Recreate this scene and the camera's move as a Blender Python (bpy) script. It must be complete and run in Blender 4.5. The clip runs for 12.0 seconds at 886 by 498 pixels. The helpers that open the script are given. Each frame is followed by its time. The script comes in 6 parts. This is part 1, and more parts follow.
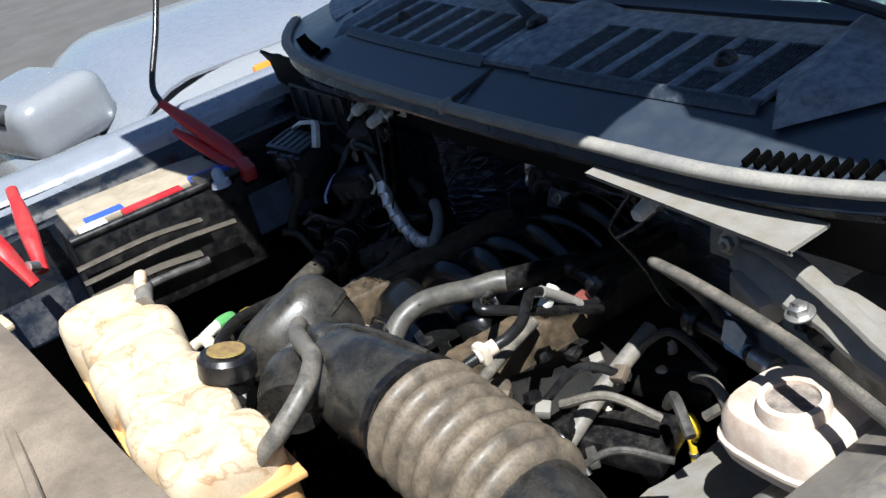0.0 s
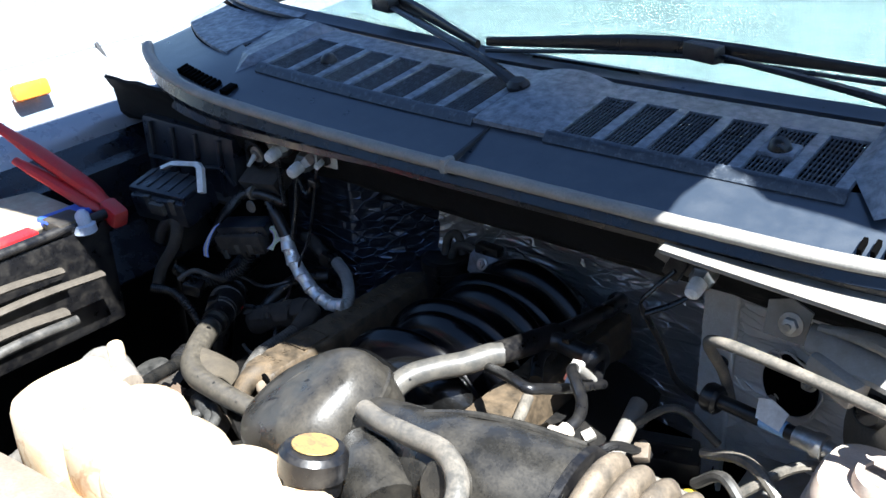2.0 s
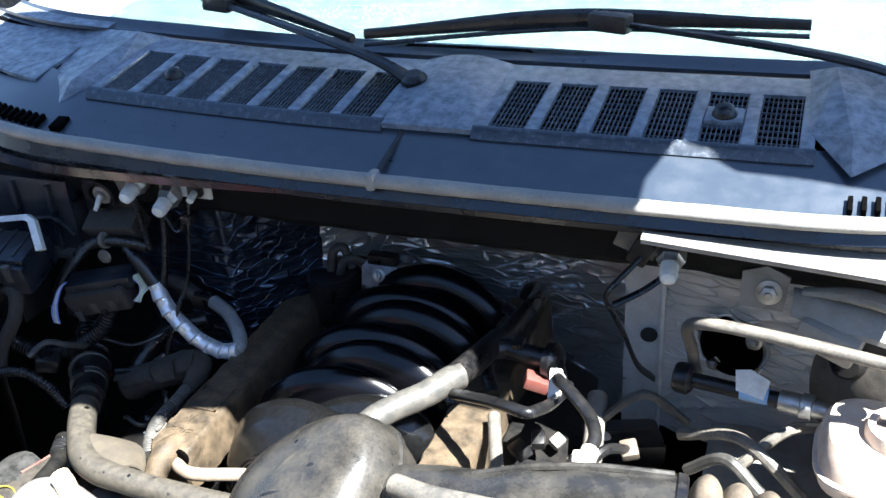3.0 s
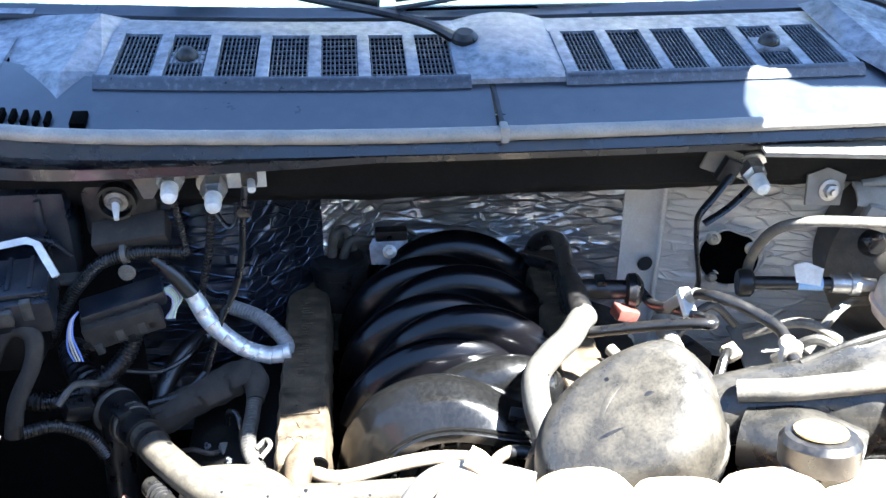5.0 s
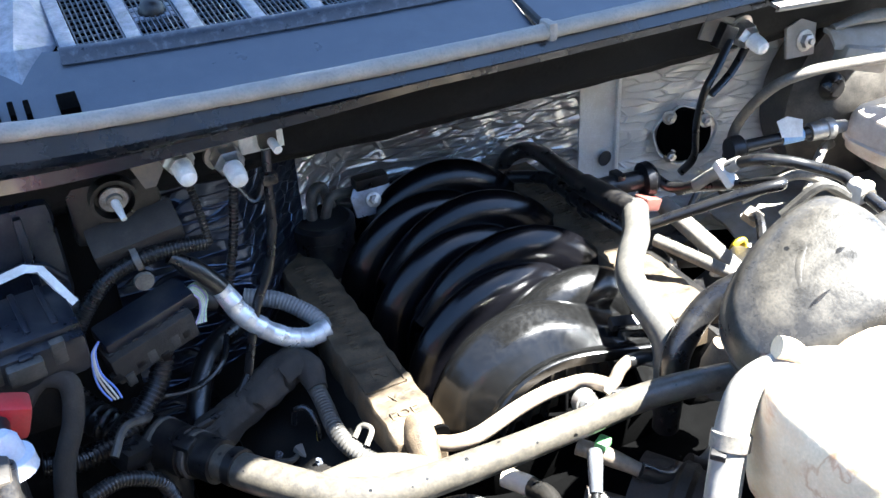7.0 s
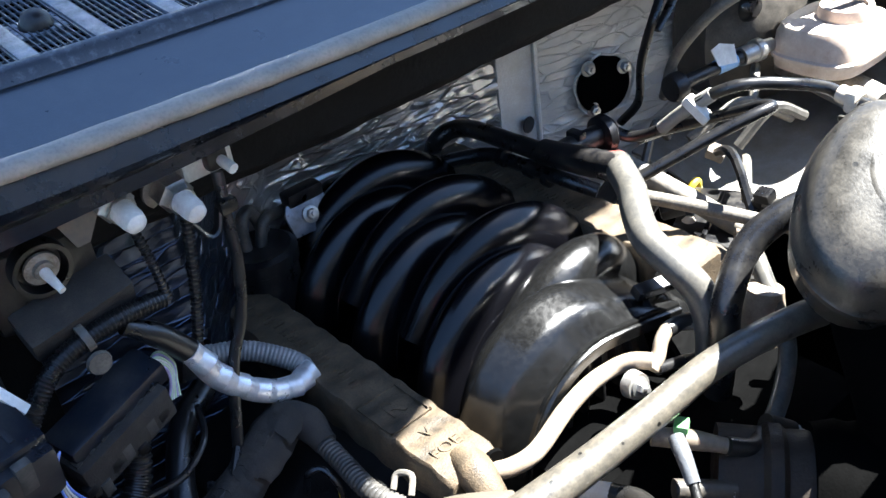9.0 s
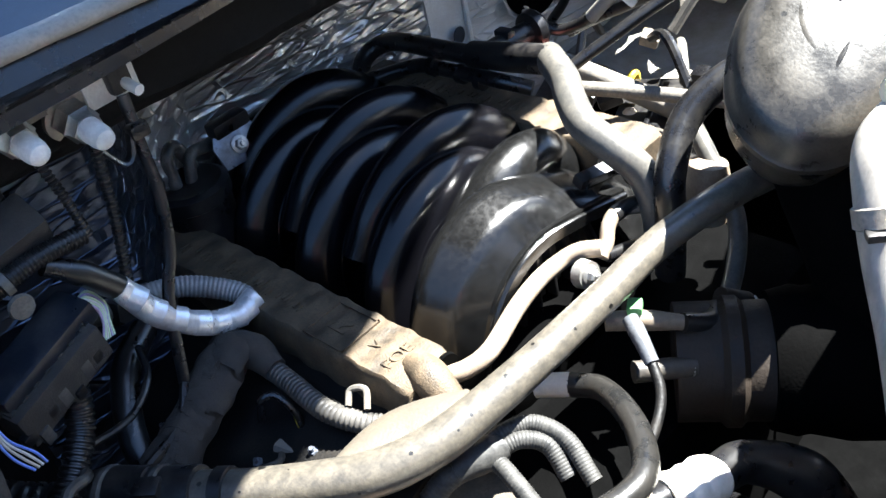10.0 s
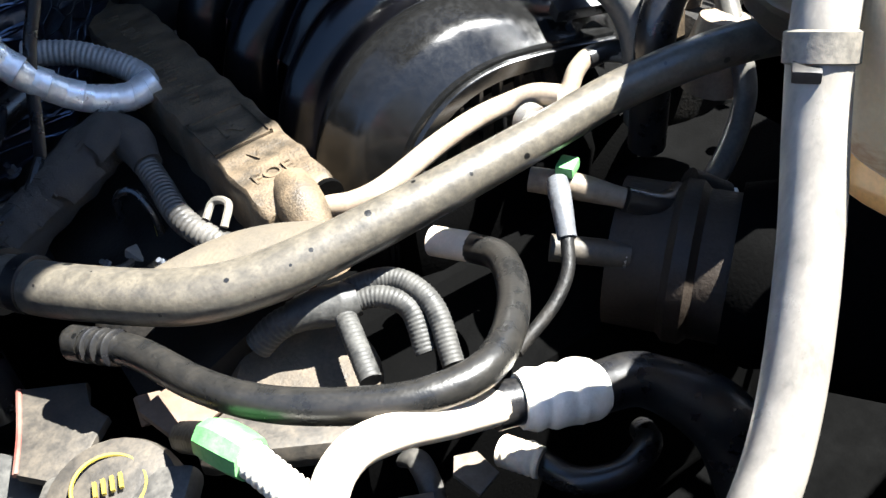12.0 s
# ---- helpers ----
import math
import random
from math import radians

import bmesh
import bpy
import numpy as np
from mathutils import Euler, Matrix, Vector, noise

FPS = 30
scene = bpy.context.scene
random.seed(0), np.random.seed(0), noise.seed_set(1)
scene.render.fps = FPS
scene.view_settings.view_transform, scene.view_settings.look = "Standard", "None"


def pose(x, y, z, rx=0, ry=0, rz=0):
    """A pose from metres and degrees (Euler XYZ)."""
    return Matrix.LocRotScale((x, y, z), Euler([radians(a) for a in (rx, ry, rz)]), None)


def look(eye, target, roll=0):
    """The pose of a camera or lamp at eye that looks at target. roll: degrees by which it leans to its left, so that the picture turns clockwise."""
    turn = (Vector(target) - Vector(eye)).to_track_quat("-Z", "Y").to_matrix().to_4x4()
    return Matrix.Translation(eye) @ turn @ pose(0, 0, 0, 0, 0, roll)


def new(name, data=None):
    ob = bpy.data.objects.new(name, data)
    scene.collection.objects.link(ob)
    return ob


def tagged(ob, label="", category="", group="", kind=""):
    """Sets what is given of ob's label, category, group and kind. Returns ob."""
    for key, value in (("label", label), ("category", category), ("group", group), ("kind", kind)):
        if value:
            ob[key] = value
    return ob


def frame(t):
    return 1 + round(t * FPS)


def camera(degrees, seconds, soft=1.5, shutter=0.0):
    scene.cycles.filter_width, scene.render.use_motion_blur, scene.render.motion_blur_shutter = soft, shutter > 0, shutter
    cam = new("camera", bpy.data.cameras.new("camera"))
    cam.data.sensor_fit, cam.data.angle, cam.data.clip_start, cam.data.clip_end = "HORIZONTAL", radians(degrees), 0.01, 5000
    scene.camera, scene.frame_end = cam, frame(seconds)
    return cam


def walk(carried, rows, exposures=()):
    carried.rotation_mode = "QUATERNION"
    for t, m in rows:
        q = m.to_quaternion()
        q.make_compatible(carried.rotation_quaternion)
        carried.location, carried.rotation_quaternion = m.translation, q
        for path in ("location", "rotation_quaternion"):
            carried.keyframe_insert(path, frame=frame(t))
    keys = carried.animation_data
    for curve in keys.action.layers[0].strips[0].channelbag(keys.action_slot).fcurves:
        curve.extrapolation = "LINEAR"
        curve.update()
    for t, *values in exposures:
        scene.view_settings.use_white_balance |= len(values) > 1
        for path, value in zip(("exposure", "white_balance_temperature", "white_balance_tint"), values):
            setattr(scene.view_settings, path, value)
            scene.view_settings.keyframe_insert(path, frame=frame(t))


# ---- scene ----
cam = camera(49.1, 12.0)
PATH = [
    (0, (1.069, -0.104, 1.511), (-0.555, 0.687, 0.653), -15.1),
    (0.5, (0.931, -0.122, 1.499), (-0.614, 0.824, 0.65), -8.6),
    (1, (0.834, -0.18, 1.501), (-0.51, 1.005, 0.613), -1.4),
    (1.5, (0.753, -0.287, 1.539), (-0.486, 1.013, 0.659), -0.2),
    (2, (0.694, -0.376, 1.552), (-0.455, 1.009, 0.678), -2.3),
    (2.5, (0.58, -0.357, 1.558), (-0.345, 1.158, 0.636), -3.5),
    (4.5, (-0.044, -0.492, 1.537), (-0.014, 1.261, 0.575), -1.5),
    (5, (-0.154, -0.478, 1.518), (0.014, 1.268, 0.557), 0.2),
    (5.5, (-0.249, -0.427, 1.519), (-0.092, 1.298, 0.52), -1.4),
    (6, (-0.359, -0.366, 1.494), (0.062, 1.292, 0.457), -1.3),
    (6.5, (-0.465, -0.342, 1.478), (0.181, 1.241, 0.44), -1.0),
    (8.5, (-0.507, -0.159, 1.391), (0.334, 1.283, 0.29), -9.5),
    (9, (-0.563, -0.115, 1.391), (0.461, 1.22, 0.31), -8.3),
    (9.5, (-0.603, -0.078, 1.37), (0.456, 1.173, 0.224), -9.4),
    (10, (-0.549, -0.125, 1.34), (0.473, 1.13, 0.164), -13.7),
    (10.5, (-0.513, -0.167, 1.315), (0.392, 1.159, 0.123), -14.6),
    (11, (-0.477, -0.191, 1.268), (0.315, 1.193, 0.062), -13.7),
    (11.5, (-0.432, -0.185, 1.23), (0.314, 1.19, -0.017), -12.5),
    (12, (-0.391, -0.147, 1.198), (0.336, 1.168, -0.121), -9.0),
]
EXPOSURES = [(0.0, 1.0, 5850, 8), (0.5, 1.6, 5800, 8), (1.0, 1.95, 5800, 8), (1.5, 2.2, 5800, 8), (2.5, 2.45, 5850, 8), (4.5, 4.0, 5900, 8), (6.5, 3.98, 6000, 8), (8.5, 3.15, 6000, 8), (9.5, 3.55, 6000, 8), (10.5, 3.1, 6050, 8), (12.0, 3.05, 6100, 8)]
walk(cam, [(t, look(eye, target, roll)) for t, eye, target, roll in PATH], EXPOSURES)

# ---- world, sun ----
world = bpy.data.worlds.new("sky")
scene.world = world
world.use_nodes = True
wn = world.node_tree
sky = wn.nodes.new("ShaderNodeTexSky")
sky.sky_type, sky.sun_disc, sky.dust_density, sky.ozone_density = "NISHITA", False, 0.4, 4.0
SUN = Vector((0.45, -0.20, 0.87)).normalized()
sky.sun_elevation = math.asin(SUN.z)
sky.sun_rotation = math.atan2(SUN.x, SUN.y)
wn.links.new(sky.outputs[0], wn.nodes["Background"].inputs[0])
wn.nodes["Background"].inputs[1].default_value = 0.045
lamp = bpy.data.lights.new("sun", "SUN")
lamp.energy, lamp.angle, lamp.color = 5.0, radians(0.5), (1.0, 0.95, 0.87)
sun = new("sun", lamp)
sun.matrix_world = look(SUN * 10, (0, 0, 0))


# ---- materials ----
def mat(name, col, rough=0.5, metal=0.0, dust=None, amount=0.3, scale=30.0, bump=0.1, grain=400.0, coat=0.0, spec=0.5, vary=0.25, stretch=(1, 1, 1), spots=None, veins=0.0, soft=None, even=False):
    """A base colour with two scales of variation, and a second, dusty colour in uneven patches."""
    m = bpy.data.materials.new(name)
    m.use_nodes = True
    nt = m.node_tree
    b = nt.nodes["Principled BSDF"]
    link = nt.links.new
    tc = nt.nodes.new("ShaderNodeTexCoord")
    mp = nt.nodes.new("ShaderNodeMapping")
    mp.inputs["Scale"].default_value = stretch
    link(tc.outputs["Object"], mp.inputs[0])
    big = nt.nodes.new("ShaderNodeTexNoise")
    big.inputs["Scale"].default_value, big.inputs["Detail"].default_value, big.inputs["Roughness"].default_value = scale, 6, 0.65
    fine = nt.nodes.new("ShaderNodeTexNoise")
    fine.inputs["Scale"].default_value, fine.inputs["Detail"].default_value = grain, 4
    link(mp.outputs[0], big.inputs[0])
    link(mp.outputs[0], fine.inputs[0])
    mix = nt.nodes.new("ShaderNodeMix")
    mix.data_type = "RGBA"
    mix.inputs[6].default_value = (*[c * (1 - vary) for c in col], 1)
    mix.inputs[7].default_value = (*[min(1, c * (1 + vary)) for c in col], 1)
    link(fine.outputs[0], mix.inputs[0])
    out = mix.outputs[2]
    rr = nt.nodes.new("ShaderNodeMapRange")
    rr.inputs[1].default_value, rr.inputs[2].default_value = 0.3, 0.7
    rr.inputs[3].default_value, rr.inputs[4].default_value = max(0.03, rough - (0.03 if even else 0.12)), min(1, rough + (0.04 if even else 0.15))
    link(big.outputs[0], rr.inputs[0])
    rough_out = rr.outputs[0]
    if dust:
        ramp = nt.nodes.new("ShaderNodeMapRange")
        c = 0.72 - 0.44 * amount
        ramp.inputs[1].default_value, ramp.inputs[2].default_value = c - 0.16, c + 0.16
        link(big.outputs[0], ramp.inputs[0])
        spk = nt.nodes.new("ShaderNodeMath")
        spk.operation = "MULTIPLY"
        sr = nt.nodes.new("ShaderNodeMapRange")
        sr.inputs[1].default_value, sr.inputs[2].default_value = 0.05, 0.55
        link(fine.outputs[0], sr.inputs[0])
        link(ramp.outputs[0], spk.inputs[0])
        link(sr.outputs[0], spk.inputs[1])
        m2 = nt.nodes.new("ShaderNodeMix")
        m2.data_type = "RGBA"
        m2.inputs[7].default_value = (*dust, 1)
        link(spk.outputs[0], m2.inputs[0])
        link(out, m2.inputs[6])
        out = m2.outputs[2]
        m3 = nt.nodes.new("ShaderNodeMix")
        link(spk.outputs[0], m3.inputs[0])
        link(rough_out, m3.inputs[2])
        m3.inputs[3].default_value = min(0.85, rough + 0.16) if soft is None else soft
        rough_out = m3.outputs[0]
    if veins:
        # thin branching stains
        ve = nt.nodes.new("ShaderNodeTexNoise")
        ve.inputs["Scale"].default_value, ve.inputs["Detail"].default_value, ve.inputs["Distortion"].default_value = veins, 5, 1.2
        link(mp.outputs[0], ve.inputs[0])
        vs = nt.nodes.new("ShaderNodeMath")
        vs.operation = "SUBTRACT"
        vs.inputs[1].default_value = 0.5
        link(ve.outputs[0], vs.inputs[0])
        va = nt.nodes.new("ShaderNodeMath")
        va.operation = "ABSOLUTE"
        link(vs.outputs[0], va.inputs[0])
        vr = nt.nodes.new("ShaderNodeMapRange")
        vr.inputs[1].default_value, vr.inputs[2].default_value = 0.0, 0.035
        vr.inputs[3].default_value, vr.inputs[4].default_value = 1.0, 0.0
        link(va.outputs[0], vr.inputs[0])
        vm = nt.nodes.new("ShaderNodeMath")
        vm.operation = "MULTIPLY"
        link(vr.outputs[0], vm.inputs[0])
        link(big.outputs[0], vm.inputs[1])
        m5 = nt.nodes.new("ShaderNodeMix")
        m5.data_type = "RGBA"
        m5.inputs[7].default_value = (0.30, 0.11, 0.03, 1)
        link(vm.outputs[0], m5.inputs[0])
        link(out, m5.inputs[6])
        out = m5.outputs[2]
    if spots:
        # scattered drops of oil
        vo = nt.nodes.new("ShaderNodeTexVoronoi")
        vo.inputs["Scale"].default_value, vo.inputs["Randomness"].default_value = spots[0], 1.0
        link(mp.outputs[0], vo.inputs[0])
        sp = nt.nodes.new("ShaderNodeSeparateColor")
        link(vo.outputs["Color"], sp.inputs[0])
        th = nt.nodes.new("ShaderNodeMapRange")
        th.inputs[1].default_value, th.inputs[2].default_value = spots[1], 1.0
        th.inputs[3].default_value, th.inputs[4].default_value = 0.0, spots[2]
        link(sp.outputs[0], th.inputs[0])
        lt = nt.nodes.new("ShaderNodeMath")
        lt.operation = "LESS_THAN"
        link(vo.outputs["Distance"], lt.inputs[0])
        link(th.outputs[0], lt.inputs[1])
        m4 = nt.nodes.new("ShaderNodeMix")
        m4.data_type = "RGBA"
        m4.inputs[7].default_value = (0.004, 0.004, 0.004, 1)
        link(lt.outputs[0], m4.inputs[0])
        link(out, m4.inputs[6])
        out = m4.outputs[2]
    link(out, b.inputs["Base Color"])
    link(rough_out, b.inputs["Roughness"])
    b.inputs["Metallic"].default_value = metal
    b.inputs["Specular IOR Level"].default_value = spec
    b.inputs["Coat Weight"].default_value = coat
    if bump:
        bp = nt.nodes.new("ShaderNodeBump")
        bp.inputs["Strength"].default_value, bp.inputs["Distance"].default_value = bump, 0.002
        link(fine.outputs[0], bp.inputs["Height"])
        link(bp.outputs[0], b.inputs["Normal"])
    return m


TAN = (0.30, 0.235, 0.165)
M_BLACK = mat("black_plastic", (0.006, 0.006, 0.007), 0.34, dust=(0.036, 0.032, 0.027), amount=0.25, scale=50, bump=0.06)
M_SMOOTH = mat("smooth_black_plastic", (0.002, 0.002, 0.0028), 0.20, vary=0.1, bump=0.0, spec=0.36, even=True)
M_FRONT = mat("dusty_runner_plastic", (0.0046, 0.0046, 0.0046), 0.18, dust=(0.0075, 0.0076, 0.0076), amount=0.35, scale=190, bump=0.05, grain=900, vary=0.5, soft=0.24, even=True, spots=(75, 0.35, 0.25), spec=0.5)
M_COVER = mat("dusty_rubber_cover", (0.020, 0.016, 0.0105), 0.60, dust=(0.125, 0.088, 0.050), amount=0.60, scale=40, bump=0.35, grain=600, vary=0.4)
M_RUBBER = mat("black_rubber", (0.008, 0.008, 0.009), 0.28, dust=(0.020, 0.0185, 0.016), amount=0.35, scale=60, bump=0.08, spec=0.6, even=True, soft=0.36)
M_HOSE = mat("dusty_hose_rubber", (0.052, 0.047, 0.039), 0.32, dust=(0.110, 0.096, 0.073), amount=0.5, scale=90, bump=0.10, spec=0.7, spots=(60, 0.35, 0.2), soft=0.38, even=True)
M_PALEHOSE = mat("pale_dusty_hose", (0.085, 0.080, 0.070), 0.42, dust=(0.20, 0.175, 0.14), amount=0.45, scale=50, bump=0.1)
M_GREYSLEEVE = mat("grey_hose_sleeve", (0.055, 0.054, 0.050), 0.40, dust=(0.11, 0.10, 0.083), amount=0.5, scale=60, bump=0.08, spots=(80, 0.7, 0.14), even=True, soft=0.45)
M_FUEL = mat("beige_pipe", (0.20, 0.155, 0.112), 0.40, dust=(0.28, 0.235, 0.18), amount=0.4, scale=60, bump=0.05)
M_LOOM = mat("grey_dusty_conduit", (0.030, 0.029, 0.027), 0.42, dust=(0.095, 0.088, 0.077), amount=0.5, scale=60, bump=0.08)
M_BRANCH = mat("weathered_grey_conduit", (0.020, 0.020, 0.019), 0.52, dust=(0.060, 0.058, 0.053), amount=0.5, scale=90, bump=0.10, spec=0.35)
M_BRACKETTAN = mat("dusty_tan_bracket", (0.13, 0.105, 0.078), 0.7, dust=(0.075, 0.058, 0.042), amount=0.45, scale=70, bump=0.2)
M_TAPE = mat("dusty_cloth_tape", (0.022, 0.019, 0.016), 0.85, dust=(0.055, 0.046, 0.037), amount=0.5, scale=50, bump=0.35, grain=900)
M_SILVER = mat("silver_tape", (0.88, 0.89, 0.91), 0.32, 0.55, dust=(0.5, 0.49, 0.48), amount=0.25, scale=60, bump=0.3, grain=200)
M_ALU = mat("dull_aluminium", (0.50, 0.49, 0.47), 0.45, 0.8, dust=(0.22, 0.19, 0.15), amount=0.5, bump=0.25)
M_STEEL = mat("zinc_plated_steel", (0.50, 0.49, 0.47), 0.4, 0.9, dust=(0.3, 0.28, 0.24), amount=0.2, bump=0.05)
M_IRON = mat("dirty_cast_metal", (0.045, 0.041, 0.036), 0.55, 0.3, dust=(0.10, 0.083, 0.062), amount=0.4, scale=60, bump=0.12)
# oily dark metal, its albedo lowered further to hold deep shade
M_OILSHADE = mat("oily_shaded_metal", (0.004, 0.004, 0.004), 0.55, dust=(0.020, 0.016, 0.012), amount=0.3, bump=0.3, spec=0.25)
# near black: the shade of the bay's depths is put into the colour
M_VOID = mat("deep_shade_black", (0.0009, 0.0009, 0.0009), 0.9, bump=0.2, spec=0.04)
M_ZINC = mat("dark_zinc", (0.20, 0.22, 0.26), 0.35, 0.6, dust=(0.12, 0.12, 0.12), amount=0.3, scale=80, bump=0.05)
M_COWLMID = mat("weathered_vent_frame", (0.040, 0.049, 0.063), 0.4, dust=(0.22, 0.245, 0.28), amount=0.16, scale=110, bump=0.08)
M_DARKBROWN = mat("oily_brown_metal", (0.014, 0.010, 0.007), 0.55, dust=(0.035, 0.026, 0.019), amount=0.4, bump=0.25, spec=0.3)
M_BROWN = mat("muddy_brown_metal", (0.040, 0.032, 0.023), 0.7, dust=(0.105, 0.083, 0.058), amount=0.5, scale=60, bump=0.3)
M_WHITE = mat("white_plastic", (0.78, 0.77, 0.73), 0.42, dust=(0.42, 0.38, 0.32), amount=0.25, bump=0.05)
M_CREAM = mat("stained_cream_plastic", (0.60, 0.50, 0.35), 0.42, dust=(0.50, 0.33, 0.17), amount=0.30, scale=22, bump=0.08, veins=16)
M_AMBER = mat("amber_plastic_tank", (0.72, 0.40, 0.14), 0.40, dust=(0.62, 0.33, 0.12), amount=0.4, scale=9, bump=0.04)
M_RESV = mat("yellowed_white_tank", (0.66, 0.56, 0.47), 0.38, dust=(0.42, 0.29, 0.21), amount=0.3, scale=30, bump=0.04)
M_YELLOW = mat("yellow_plastic", (0.80, 0.55, 0.03), 0.4, bump=0.03)
M_RED = mat("red_plastic", (0.42, 0.018, 0.022), 0.38, dust=(0.3, 0.06, 0.05), amount=0.3, bump=0.05)
M_GREEN = mat("green_tape", (0.085, 0.31, 0.085), 0.4, dust=(0.16, 0.33, 0.14), amount=0.4, scale=60, bump=0.15)
M_BLUE = mat("blue_plastic", (0.04, 0.10, 0.50), 0.45, bump=0.05)
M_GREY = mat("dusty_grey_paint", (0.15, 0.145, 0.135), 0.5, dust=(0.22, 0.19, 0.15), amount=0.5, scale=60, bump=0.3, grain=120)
M_SEAL = mat("worn_grey_rubber_seal", (0.20, 0.195, 0.182), 0.6, dust=(0.32, 0.297, 0.258), amount=0.5, scale=28, bump=0.15)
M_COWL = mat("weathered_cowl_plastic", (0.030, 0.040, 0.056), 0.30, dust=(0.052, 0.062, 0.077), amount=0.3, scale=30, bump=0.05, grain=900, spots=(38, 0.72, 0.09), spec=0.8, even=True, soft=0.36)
# frosted plastic; the pale blue also paints in the reflected sky
M_COWLTOP = mat("skylit_frosted_cowl_plastic", (0.20, 0.228, 0.27), 0.42, dust=(0.060, 0.072, 0.095), amount=0.45, scale=70, bump=0.10, spec=0.7)
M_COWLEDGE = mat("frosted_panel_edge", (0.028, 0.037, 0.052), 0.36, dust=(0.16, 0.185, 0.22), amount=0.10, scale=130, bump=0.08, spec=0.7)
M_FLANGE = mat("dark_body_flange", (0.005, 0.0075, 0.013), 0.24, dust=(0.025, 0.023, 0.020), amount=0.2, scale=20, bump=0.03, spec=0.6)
M_FELT = mat("black_sound_insulation", (0.004, 0.004, 0.004), 0.8, dust=(0.012, 0.011, 0.010), amount=0.35, bump=0.3, grain=200, spec=0.2)
M_PAINT = mat("white_car_paint", (0.24, 0.25, 0.265), 0.22, vary=0.03, bump=0, coat=0.6)
M_SILVPAINT = mat("pale_silver_car_paint", (0.30, 0.32, 0.36), 0.3, 0.3, vary=0.05, bump=0, coat=0.5)
M_CONCRETE = mat("pale_dusty_ground", (0.10, 0.095, 0.088), 0.9, dust=(0.07, 0.065, 0.06), amount=0.4, scale=2, bump=0.5, grain=60)
M_PLASTER = mat("pale_wall_plaster", (0.42, 0.40, 0.37), 0.9, dust=(0.30, 0.28, 0.25), amount=0.4, scale=3, bump=0.3, grain=80)
M_LABEL = mat("battery_label_cream", (0.40, 0.34, 0.25), 0.6, dust=(0.25, 0.2, 0.14), amount=0.35, scale=25, bump=0.05)
M_CLOTH = mat("white_foam_sleeve", (0.82, 0.78, 0.69), 0.8, dust=(0.5, 0.42, 0.32), amount=0.25, bump=0.4, grain=150)
M_GREYBOX = mat("blue_black_box_plastic", (0.008, 0.011, 0.018), 0.34, dust=(0.05, 0.048, 0.044), amount=0.25, bump=0.05)
M_ORANGE = mat("orange_lens", (0.85, 0.25, 0.03), 0.2, bump=0)
M_DARKIN = mat("dark_cabin", (0.03, 0.032, 0.035), 0.8, bump=0.05)


